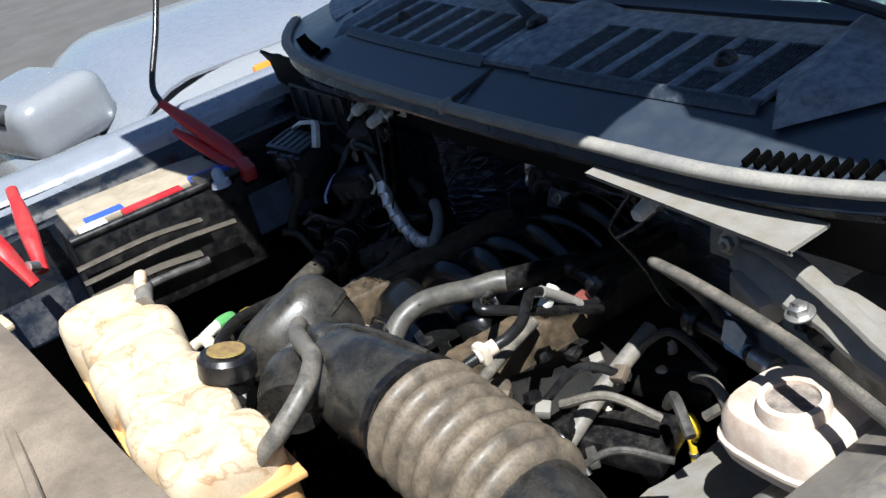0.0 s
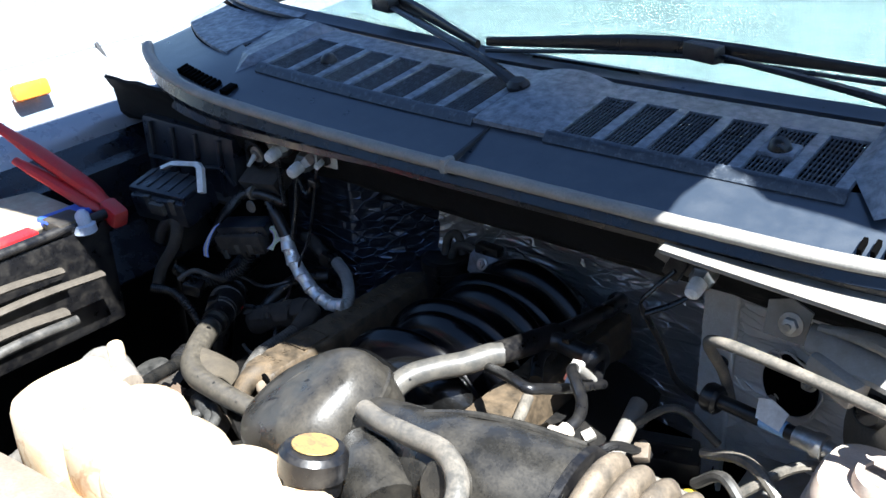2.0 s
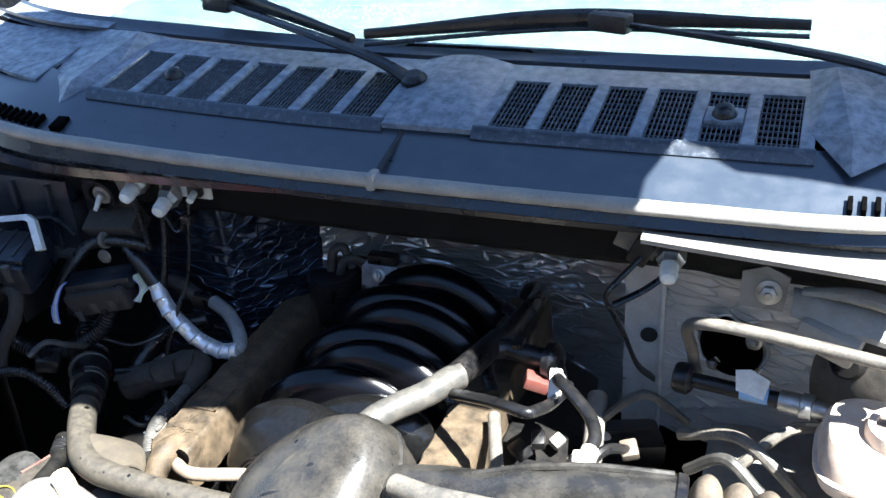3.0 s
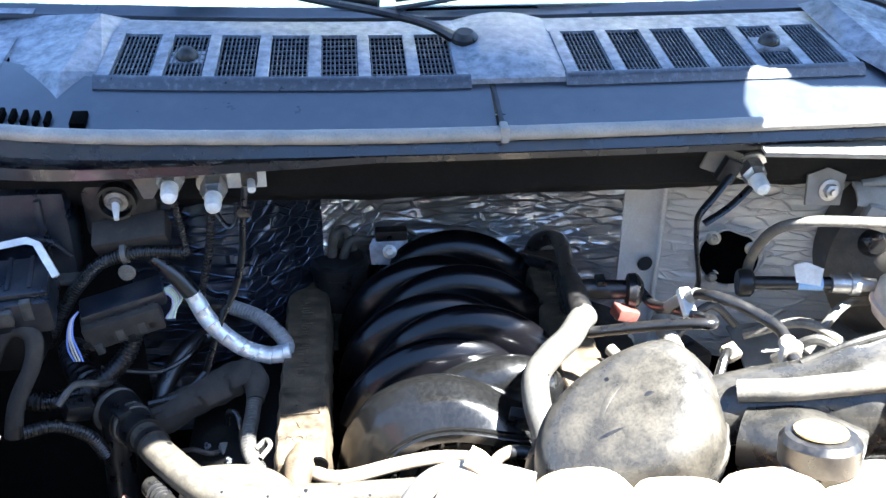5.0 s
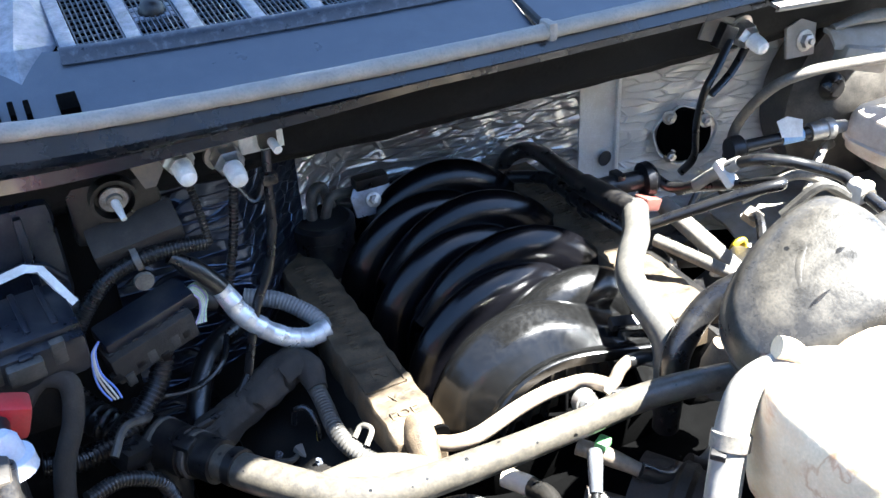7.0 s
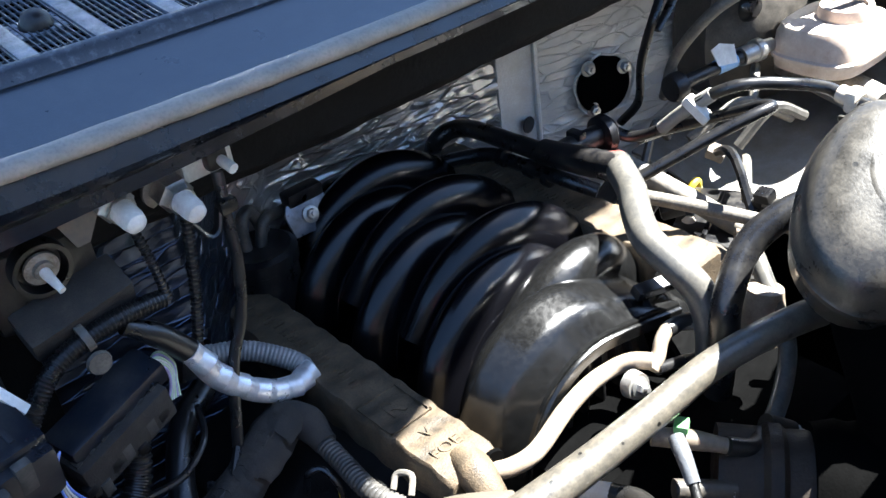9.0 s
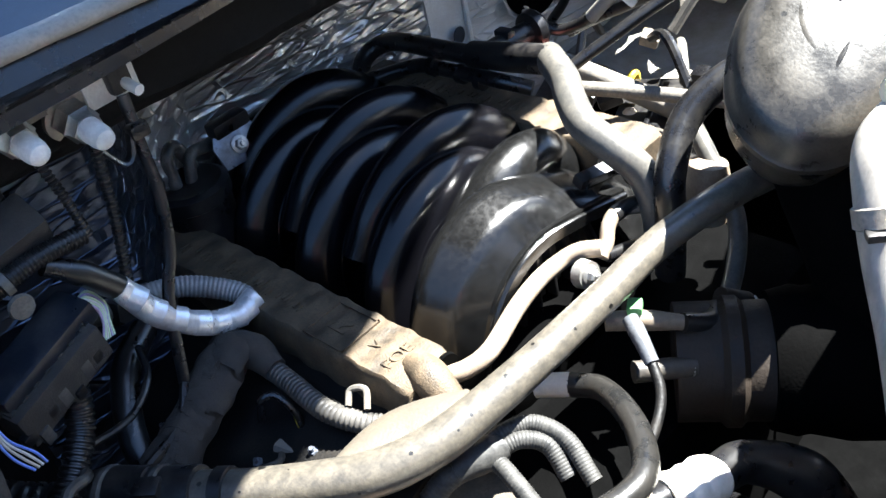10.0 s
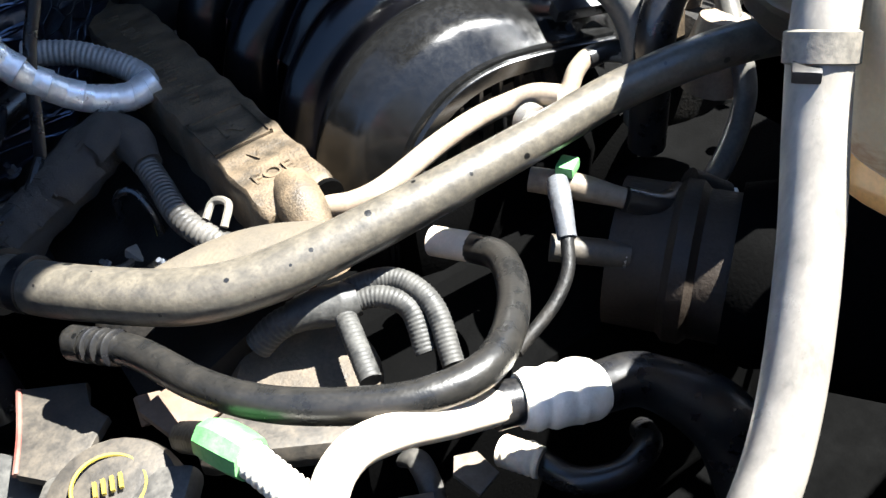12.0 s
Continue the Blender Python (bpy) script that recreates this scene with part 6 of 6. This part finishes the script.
    part("second_strap", tube([(0.315, 0.530, 1.035), (0.285, 0.520, 1.01), (0.254, 0.516, 0.990)], 0.0055, 10, 6, squash=0.5), M_RUBBER, t)
    c = thing("stud_cables", (-0.34, 0.52, 0.95), "two thin braided cables hanging from the cowl studs", "cable")
    part("cable", tube([(-0.360, 0.517, 1.048), (-0.355, 0.515, 1.012), (-0.352, 0.515, 0.978)], 0.0035, 8, pitch=0.004, depth=0.0012), M_RUBBER, c)
    part("cable", tube([(-0.319, 0.516, 1.034), (-0.328, 0.515, 0.98), (-0.342, 0.513, 0.925), (-0.345, 0.51, 0.90)], 0.0042, 8, pitch=0.004, depth=0.0014), M_RUBBER, c)
    part("loop", tube([(-0.316, 0.518, 1.030), (-0.305, 0.517, 1.012), (-0.296, 0.517, 1.014), (-0.290, 0.518, 1.03)], 0.005, 8, 6, squash=0.5), M_RUBBER, c)
    g = thing("grommet_bracket", (-0.43, 0.54, 1.0), "dusty black plastic bracket with a pinned grommet", "bracket")
    part("frame", box((-0.425, 0.552, 1.030), (0.085, 0.02, 0.075), 0.008), M_BLACK, g)
    part("cup", lathe((-0.426, 0.544, 1.040), (0, -1, -0.1), [(0, 0.022), (0.014, 0.022), (0.014, 0.0185), (0.003, 0.017)], 26), M_BLACK, g)
    part("disc", lathe((-0.426, 0.534, 1.040), (0, -1, -0.15), [(0, 0.0135), (0.002, 0.013), (0.003, 0.008), (0.006, 0.007)], 26), M_ALU, g, "pale metal disc")
    part("pin", tube([(-0.426, 0.530, 1.039), (-0.423, 0.512, 1.028)], [0.0045, 0.0028], 10, 4), M_WHITE, g)
    part("shelf", box((-0.415, 0.535, 0.998), (0.085, 0.035, 0.028), 0.004, (30, -8, 0)), M_TAPE, g, "dusty lower ledge")
    part("gusset", prism([(0, 0), (0.03, 0), (0, -0.04)], 0.003, (-0.43, 0.545, 1.015), (90, 0, 90)), M_BLACK, g)
    part("white_plate", prism([(-0.060, 0.030), (0.02, 0.034), (0.02, 0.012), (-0.02, 0.010), (-0.034, -0.012), (-0.044, -0.012)], 0.003, (-0.352, 0.5405, 1.052), (90, 0, 0)), M_GREY, g, "pale plate behind the bracket")
    l = thing("ribbed_loom", (-0.44, 0.52, 0.95), "black ribbed wiring conduit along the firewall", "conduit")
    part("conduit", tube([(-0.355, 0.517, 0.980), (-0.385, 0.515, 0.984), (-0.415, 0.514, 0.983), (-0.448, 0.512, 0.974), (-0.475, 0.508, 0.950), (-0.494, 0.500, 0.925), (-0.52, 0.49, 0.88)], 0.0074, 12, pitch=0.0034, depth=0.0010), M_RUBBER, l)
    part("clip_band", tube([(-0.418, 0.514, 0.984), (-0.424, 0.514, 0.983)], 0.0115, 14, 3), M_PALEHOSE, l, "pale clip")
    part("clip_disc", lathe((-0.420, 0.505, 0.964), (0, -1, 0), [(0, 0.010), (0.003, 0.009)], 16), M_PALEHOSE, l)
    cn = thing("wiring_connector", (-0.43, 0.49, 0.92), "dusty grey multi-plug connector with coloured wires", "connector")
    part("lid", box((-0.428, 0.498, 0.930), (0.095, 0.034, 0.020), 0.004, (10, -10, 14)), M_GREYBOX, cn)
    part("housing", box((-0.430, 0.490, 0.908), (0.088, 0.030, 0.034), 0.003, (10, -10, 14)), M_TAPE, cn)
    for k in range(7):
        u = k / 6
        part("cell", box((-0.468 + 0.072 * u, 0.4695 + 0.018 * u, 0.893 + 0.013 * u - (0.010 if k % 3 == 1 else 0)), (0.009, 0.007, 0.016 if k % 2 else 0.010), 0.001, (10, -10, 14)), M_LOOM if k % 2 else M_BLACK, cn)
        part("latch_tooth", box((-0.468 + 0.072 * u, 0.474 + 0.018 * u, 0.916 + 0.013 * u), (0.006, 0.008, 0.006), 0.001, (10, -10, 14)), M_TAPE, cn)
    for k in range(6):
        part("rib", box((-0.462 + 0.012 * k, 0.472 + 0.003 * k, 0.898 + 0.002 * k + (0.005 if k % 2 else 0)), (0.008, 0.008, 0.020), 0.001, (10, -10, 14)), M_LOOM, cn)
    cols = (M_WIRE_P, M_WIRE_G, M_WHITE, M_WIRE_G, M_WIRE_P, M_WIRE_G)
    for k, m in enumerate(cols):
        part("wire", tube([(-0.392, 0.500 + 0.003 * k, 0.938 - 0.002 * k), (-0.384 + 0.002 * k, 0.502 + 0.003 * k, 0.938), (-0.375 + 0.002 * k, 0.505 + 0.002 * k, 0.928 - 0.001 * k), (-0.376 + 0.001 * k, 0.503, 0.914), (-0.384 + 0.002 * k, 0.498, 0.904)], 0.0013, 6, 6), m, cn)
    for k, m in enumerate((M_WIRE_B, M_CREAMPIPE, M_CLOTH, M_WIRE_B)):
        part("wire", tube([(-0.474, 0.480, 0.930), (-0.483 + 0.001 * k, 0.474, 0.922), (-0.486 + 0.002 * k, 0.462, 0.908), (-0.484 + 0.004 * k, 0.452 - 0.001 * k, 0.897), (-0.478 + 0.003 * k, 0.446, 0.886)], 0.0011, 6, 6), m, cn)
    part("down_conduit", tube([(-0.420, 0.492, 0.91), (-0.422, 0.490, 0.885), (-0.437, 0.478, 0.86), (-0.474, 0.453, 0.84), (-0.514, 0.439, 0.838), (-0.55, 0.44, 0.845)], 0.0105, 12, pitch=0.005, depth=0.0016), M_RUBBER, cn)
    r = thing("relay_box", (-0.53, 0.44, 0.95), "blue-black relay box with a white locking bracket", "relay box")
    part("body", box((-0.545, 0.455, 0.965), (0.115, 0.075, 0.045), 0.008, (12, 0, 8)), M_GREYBOX, r)
    part("lid", box((-0.548, 0.450, 0.990), (0.120, 0.06, 0.010), 0.004, (12, 0, 8)), M_GREYBOX, r)
    part("latch", box((-0.535, 0.415, 0.965), (0.03, 0.01, 0.02), 0.003, (12, 0, 8)), M_LOOM, r)
    part("white_bracket", tube([(-0.615, 0.470, 0.990), (-0.575, 0.482, 1.010), (-0.515, 0.486, 1.020), (-0.503, 0.482, 1.017), (-0.484, 0.464, 0.986)], 0.0075, 4, 1, squash=0.6), M_WHITE, r, "white plastic bracket")
    for k in range(5):
        part("lid_rib", box((-0.595 + 0.022 * k, 0.447 + 0.003 * k, 0.9955), (0.005, 0.052, 0.004), 0.001, (12, 0, 8)), M_GREYBOX, r)
    for k in range(4):
        part("side_clip", box((-0.585 + 0.026 * k, 0.4135 + 0.0035 * k, 0.966 + 0.004 * (k % 2)), (0.012, 0.008, 0.026), 0.002, (12, 0, 8)), M_LOOM if k % 2 else M_GREYBOX, r)
    part("lower_block", box((-0.555, 0.46, 0.915), (0.09, 0.06, 0.055), 0.006), M_OILSHADE, r)
    u = thing("firewall_module", (-0.56, 0.56, 0.97), "dark moulded module housing on the firewall", "module")
    part("housing", box((-0.60, 0.555, 1.000), (0.24, 0.05, 0.11), 0.012), M_GREYBOX, u)
    for k in range(4):
        part("housing_rib", box((-0.69 + 0.06 * k, 0.528, 0.998), (0.008, 0.010, 0.10), 0.003), M_GREYBOX, u)
    part("lower_lip", box((-0.60, 0.524, 0.948), (0.24, 0.020, 0.008), 0.002), M_LOOM, u)
    part("ledge", tube([(-0.70, 0.525, 0.985), (-0.56, 0.522, 0.995), (-0.51, 0.525, 1.0), (-0.485, 0.53, 0.975)], 0.004, 8, 6), M_GREYBOX, u)
    lp = thing("cable_loop", (-0.52, 0.42, 0.88), "dusty black cable loop behind the battery", "cable")
    part("cable", tube([(-0.56, 0.425, 0.90), (-0.548, 0.428, 0.925), (-0.528, 0.432, 0.942), (-0.508, 0.425, 0.935), (-0.512, 0.415, 0.905), (-0.53, 0.40, 0.87), (-0.54, 0.39, 0.83)], 0.0095, 12, 8, wob=0.06), M_TAPE, lp)
    tp = thing("taped_harness", (-0.32, 0.47, 0.81), "harness wrapped in torn dusty cloth tape", "wiring harness")
    part("elbow", tube([(-0.400, 0.468, 0.785), (-0.350, 0.478, 0.805), (-0.305, 0.490, 0.822), (-0.286, 0.478, 0.824), (-0.285, 0.45, 0.815)], [0.022, 0.0205, 0.020, 0.015, 0.011], 16, 10, wob=0.22), M_TAPE, tp)
    part("conduit", tube([(-0.286, 0.455, 0.816), (-0.287, 0.425, 0.812), (-0.289, 0.385, 0.808), (-0.280, 0.355, 0.803), (-0.268, 0.335, 0.80)], 0.0088, 14, pitch=0.0042, depth=0.0009), M_LOOM, tp)
    rng = random.Random(12)
    for k in range(11):
        c = Vector((-0.395, 0.466, 0.786)).lerp(Vector((-0.300, 0.486, 0.822)), k / 10)
        d = Vector((0.9, 0.18, 0.3)).normalized()
        w, turn, r0 = rng.uniform(0.009, 0.016), rng.uniform(110, 190), 0.0225 - 0.002 * k / 10
        skew = rng.uniform(-0.012, 0.012)
        ph = rng.uniform(0, 9)
        def wrap(u, v, c=c, w=w, turn=turn, r0=r0, skew=skew, ph=ph):
            ang = radians(90 - turn / 2 + turn * v) + 0.4 * math.sin(ph)
            lift = 0.007 * max(0, v - 0.75) * 4 * (0.6 + 0.4 * math.sin(ph * 3)) + 0.002 * noise.noise(Vector((u * 4, v * 6, ph)))
            edge = 0.005 * noise.noise(Vector((v * 9, ph, u)))
            side = Vector((0, -1, 0.4)).normalized()
            up = Vector((-0.3, 0.35, 0.9)).normalized()
            return c + d * ((u - 0.5) * 2 * w + skew * v + edge) + (side * math.cos(ang) + up * math.sin(ang)) * (r0 + 0.0015 + lift)
        part("torn_flap", sheet(wrap, 6, 10, (0, 0, 0.0012)), M_TAPE, tp)
    part("hook", tube([(-0.272, 0.352, 0.812), (-0.262, 0.362, 0.820), (-0.268, 0.374, 0.818), (-0.278, 0.368, 0.812)], 0.0028, 8, 6), M_PALEHOSE, tp, "pale clip hook")
    tee = thing("hose_tee", (-0.44, 0.44, 0.80), "black plastic tee joint for the heater hose", "hose fitting")
    part("body", tube([(-0.415, 0.412, 0.816), (-0.445, 0.455, 0.812), (-0.475, 0.49, 0.808)], [0.0215, 0.0255, 0.020], 18, 6), M_BLACK, tee)
    for k, (u, r) in enumerate(((0.08, 0.0225), (0.2, 0.0232), (0.5, 0.0268), (0.85, 0.0245))):
        clamp_ring(tee, Vector((-0.415, 0.412, 0.816)).lerp(Vector((-0.475, 0.49, 0.808)), u), (-0.6, 0.78, -0.08), r, 0.006 if k != 1 else 0.010, M_RUBBER if k % 2 else M_LOOM, "ridge")
    part("side_tab", box((-0.428, 0.415, 0.835), (0.016, 0.020, 0.010), 0.002, (0, -10, 38)), M_BLACK, tee)
    part("down_leg", tube([(-0.445, 0.450, 0.812), (-0.445, 0.435, 0.77), (-0.445, 0.42, 0.70)], 0.018, 16, 5), M_RUBBER, tee)
    part("rear_leg", tube([(-0.47, 0.485, 0.81), (-0.50, 0.52, 0.82), (-0.52, 0.57, 0.82)], 0.017, 14, pitch=0.009, depth=0.002), M_RUBBER, tee)
    pv = thing("purge_canister", (-0.18, 0.70, 0.82), "black round purge valve with a shiny bracket", "valve")
    part("can", lathe((-0.185, 0.690, 0.800), (0, 0, 1), [(0, 0.036), (0.05, 0.037), (0.052, 0.040), (0.066, 0.040), (0.07, 0.034), (0.066, 0.02)], 28), M_BLACK, pv)
    part("pipe", tube([(-0.195, 0.700, 0.860), (-0.190, 0.705, 0.895), (-0.175, 0.71, 0.900), (-0.165, 0.71, 0.87)], 0.007, 10, 6), M_LOOM, pv)
    part("pipe", tube([(-0.180, 0.695, 0.862), (-0.168, 0.70, 0.888), (-0.140, 0.715, 0.880), (-0.115, 0.72, 0.878)], 0.0065, 10, 6), M_LOOM, pv)
    part("bracket", prism([(-0.026, -0.018), (0.020, -0.020), (0.026, -0.012), (0.026, 0.014), (0.018, 0.020), (-0.022, 0.018), (-0.028, 0.008)], 0.003, (-0.115, 0.697, 0.872), (65, 0, 0), 0.0008), M_ZINC, pv, "shiny zinc bracket")
    bolt(pv, (-0.115, 0.693, 0.873), (0, -1, 0.45), 0.0065, 0.005)
    part("top_clamp", box((-0.112, 0.708, 0.893), (0.045, 0.02, 0.016), 0.004), M_BLACK, pv)
    w = thing("sensor_lead", (-0.30, 0.42, 0.78), "thin yellow and black sensor lead", "wire")
    part("wire", tube([(-0.318, 0.440, 0.79), (-0.315, 0.435, 0.812), (-0.305, 0.428, 0.815), (-0.300, 0.415, 0.80), (-0.302, 0.408, 0.775)], 0.003, 8, 6), M_RUBBER, w)
    part("sleeve", tube([(-0.300, 0.415, 0.80), (-0.303, 0.408, 0.775)], 0.0022, 8, 4), M_YELLOW, w)
    part("plug", box((-0.318, 0.413, 0.765), (0.022, 0.022, 0.028), 0.003, (10, 15, 20)), M_GREY, w)
    lowc = thing("lower_cables", (-0.36, 0.52, 0.80), "black cables running behind the harness", "cable")
    part("cable", tube([(-0.345, 0.49, 0.83), (-0.37, 0.47, 0.815), (-0.41, 0.46, 0.81)], 0.0045, 8, 6), M_RUBBER, lowc)
    part("cable", tube([(-0.33, 0.57, 0.84), (-0.37, 0.54, 0.835), (-0.40, 0.50, 0.80), (-0.40, 0.47, 0.76)], 0.012, 12, 8), M_RUBBER, lowc)
    part("cable", tube([(-0.46, 0.47, 0.86), (-0.43, 0.485, 0.842), (-0.395, 0.488, 0.838), (-0.365, 0.505, 0.846), (-0.35, 0.54, 0.85)], 0.0032, 8, 6), M_RUBBER, lowc)
    part("cable", tube([(-0.49, 0.40, 0.86), (-0.475, 0.42, 0.872), (-0.455, 0.435, 0.862), (-0.45, 0.46, 0.845)], 0.0042, 8, 6), M_LOOM, lowc)
    part("cable", tube([(-0.52, 0.37, 0.85), (-0.49, 0.385, 0.845), (-0.46, 0.39, 0.825), (-0.45, 0.40, 0.79)], 0.007, 10, pitch=0.0036, depth=0.001), M_RUBBER, lowc)
    part("cable", tube([(-0.375, 0.42, 0.77), (-0.355, 0.405, 0.785), (-0.335, 0.40, 0.782), (-0.32, 0.42, 0.77)], 0.003, 8, 6), M_LOOM, lowc)
    part("junction", box((-0.475, 0.415, 0.845), (0.030, 0.024, 0.022), 0.004, (10, 15, 30)), M_RUBBER, lowc)
    part("red_sleeve", tube([(-0.418, 0.458, 0.808), (-0.43, 0.452, 0.80)], 0.004, 8, 3), M_RED, lowc, "red cable end")


M_GREYCOND = mat("grey_conduit", (0.20, 0.20, 0.20), 0.4, dust=(0.3, 0.3, 0.29), amount=0.4, bump=0.06)
M_WIRE_P = mat("purple_wire", (0.42, 0.36, 0.55), 0.4, bump=0)
M_WIRE_G = mat("pale_green_wire", (0.55, 0.68, 0.42), 0.4, bump=0)
M_WIRE_B = mat("blue_wire", (0.20, 0.30, 0.75), 0.4, bump=0)


M_STRAP = mat("dusty_tan_strap", (0.085, 0.072, 0.055), 0.75, dust=(0.05, 0.042, 0.032), amount=0.45, scale=50, bump=0.2)


def battery():
    b = thing("car_battery", (-0.68, 0.18, 0.86), "dusty car battery with cream top and red and blue marks", "battery")
    part("case", box((-0.675, 0.185, 0.885), (0.24, 0.31, 0.17), 0.008), M_BLACK, b)
    part("top", box((-0.69, 0.185, 0.974), (0.17, 0.28, 0.012), 0.004), M_LABEL, b, "cream dusty top label")
    part("edge_rail", tube([(-0.560, 0.03, 0.975), (-0.560, 0.34, 0.978)], 0.008, 10, 6), M_BLACK, b)
    part("red_mark", box((-0.590, 0.185, 0.978), (0.03, 0.11, 0.010), 0.003), M_RED, b, "red terminal cover")
    part("blue_mark", box((-0.625, 0.105, 0.978), (0.03, 0.07, 0.008), 0.003), M_BLUE, b, "blue mark")
    part("blue_mark", box((-0.600, 0.300, 0.980), (0.035, 0.08, 0.012), 0.003), M_BLUE, b, "blue mark")
    part("white_mark", box((-0.585, 0.075, 0.979), (0.035, 0.05, 0.008), 0.003), M_WHITE, b)
    part("post", lathe((-0.556, 0.300, 0.965), (0, 0, 1), [(0, 0.018), (0.012, 0.017), (0.014, 0.012), (0.028, 0.010), (0.034, 0.005)], 18), M_BLUEGREY, b, "pale blue plastic terminal")
    part("terminal_clamp", box((-0.580, 0.285, 0.978), (0.05, 0.05, 0.02), 0.006), M_IRON, b)
    for k, (x, w, y1) in enumerate(((-0.535, 0.012, 0.24), (-0.515, 0.012, 0.29), (-0.49, 0.016, 0.21))):
        part("side_strap", tube([(x, 0.02, 0.935 - 0.02 * k), (x + 0.004, y1 * 0.6, 0.94 - 0.02 * k), (x, y1, 0.93 - 0.02 * k)], w * 0.7, 8, 6, squash=0.6), M_STRAP, b)
    part("rubber_edge", tube([(-0.474, 0.03, 0.880), (-0.470, 0.13, 0.886), (-0.474, 0.215, 0.880)], 0.0075, 12, 6), M_LOOM, b, "grey rubber edging")
    j = thing("jumper_clamp", (-0.58, 0.33, 0.99), "red jumper cable clamp gripping the battery terminal", "jumper clamp")
    part("handle", tube([(-0.572, 0.355, 0.985), (-0.61, 0.345, 1.010), (-0.67, 0.318, 1.055), (-0.735, 0.292, 1.098)], [0.010, 0.016, 0.015, 0.009], 10, 6, squash=0.7), M_RED, j)
    part("lower_handle", tube([(-0.572, 0.350, 0.975), (-0.60, 0.335, 0.990), (-0.66, 0.305, 1.030), (-0.70, 0.29, 1.05)], [0.009, 0.014, 0.012, 0.008], 10, 6, squash=0.7), M_RED, j)
    part("jaw", box((-0.557, 0.352, 0.975), (0.04, 0.026, 0.03), 0.006, (0, 20, 0)), M_RED, j)
    part("cable", tube([(-0.735, 0.292, 1.098), (-0.78, 0.30, 1.13), (-0.84, 0.36, 1.22), (-0.90, 0.42, 1.34), (-1.0, 0.45, 1.42)], 0.006, 10, 8), M_RUBBER, j)
    j = thing("jumper_clamp", (-0.52, -0.02, 0.98), "second red jumper clamp with open jaws beside the battery", "jumper clamp")
    part("handle", tube([(-0.50, -0.03, 0.97), (-0.58, -0.02, 1.02), (-0.70, -0.01, 1.06)], [0.010, 0.015, 0.010], 10, 6, squash=0.7), M_RED, j)
    part("handle", tube([(-0.46, -0.05, 0.97), (-0.50, -0.07, 1.03), (-0.57, -0.09, 1.09)], [0.010, 0.015, 0.010], 10, 6, squash=0.7), M_RED, j)
    part("pivot", lathe((-0.49, -0.035, 0.985), (0.5, -0.6, 0.4), [(0, 0.009), (0.02, 0.009)], 14), M_STEEL, j)


M_BLUEGREY = mat("pale_blue_grey_plastic", (0.45, 0.50, 0.60), 0.45, bump=0.03)


def other_car():
    c = thing("white_car", (-2.6, 0.9, 0.0), "white car parked alongside with clear headlamp and orange marker", "car")
    def shell(prof, y0, y1, tuck):
        def f(u, v):
            q = v * (len(prof) - 1)
            a = min(int(q), len(prof) - 2)
            x, z = (prof[a][k] + (prof[a + 1][k] - prof[a][k]) * (q - a) for k in (0, 1))
            t = max(0.0, 1 - u / 0.22)
            return Vector((x - tuck * t * t * (1.6 + x / 1.6) * -0.4, y0 + (y1 - y0) * u, z - 0.16 * t * t * (z > 0.6)))
        return f
    side = [(-1.66, 0.28), (-1.62, 0.50), (-1.63, 0.72), (-1.68, 0.84), (-1.78, 0.90)]
    part("fender", sheet(shell(side, 0.30, 2.6, 0.2), 24, 12, (0.01, 0, 0)), M_PAINT, c, "white painted wing")
    top = [(-1.79, 0.905), (-2.0, 0.945), (-2.5, 0.98), (-3.0, 0.945), (-3.2, 0.90), (-3.28, 0.3)]
    # blue-grey paint stands in for sky mirrored in the white bonnet
    part("bonnet", sheet(shell(top, 0.36, 1.7, 0.1), 20, 16, (0, 0, 0.01)), M_SILVPAINT, c, "bonnet, its sky reflection put in as blue-grey paint")
    part("bumper", box((-2.45, 0.22, 0.62), (1.55, 0.30, 0.36), 0.10, (0, 0, 4), seg=4), M_PAINT, c)
    lamp_ob = part("headlamp", box((-2.16, 0.24, 0.88), (0.50, 0.30, 0.20), 0.075, (8, 0, 14), seg=4), M_PAINT, c, "pale headlamp lens")
    part("bezel", box((-2.10, 0.115, 0.93), (0.20, 0.06, 0.05), 0.02, (20, 0, 14), seg=3), M_DARKIN, lamp_ob, "dark slot in the headlamp")
    part("turn_signal", box((-1.655, 0.83, 0.872), (0.03, 0.10, 0.045), 0.012, (0, -20, 0)), M_ORANGE, c, "orange side marker")
    part("panel_gap", tube([(-1.628, 1.10, 0.5), (-1.632, 1.11, 0.75), (-1.79, 1.12, 0.912)], 0.006, 6, 6), M_DARKIN, c)
    part("screen", sheet(lambda u, v: Vector((-1.95 - 1.1 * u, 1.70 + 0.7 * v, 0.97 + 0.45 * v + 0.05 * math.sin(math.pi * u))), 10, 6, (0, 0, 0.01)), M_DARKIN, c, "dark windscreen")
    part("cabin", box((-2.5, 3.1, 1.05), (1.25, 1.4, 0.75), 0.2, seg=4), M_PAINT, c)
    for y in (0.75, 3.2):
        w = part("wheel", lathe((-1.85, y, 0.33), (1, 0, 0), [(0, 0.33), (0.17, 0.33), (0.19, 0.30), (0.19, 0.2)], 32), M_RUBBER, c)
        part("rim", lathe((-1.69, y, 0.33), (1, 0, 0), [(0, 0.2), (0.03, 0.2), (0.035, 0.16), (0.02, 0.05), (0.03, 0.0)], 28), M_ALU, w)


hoses()
right_bank()
intake()
front()
left_side()
battery()
other_car()
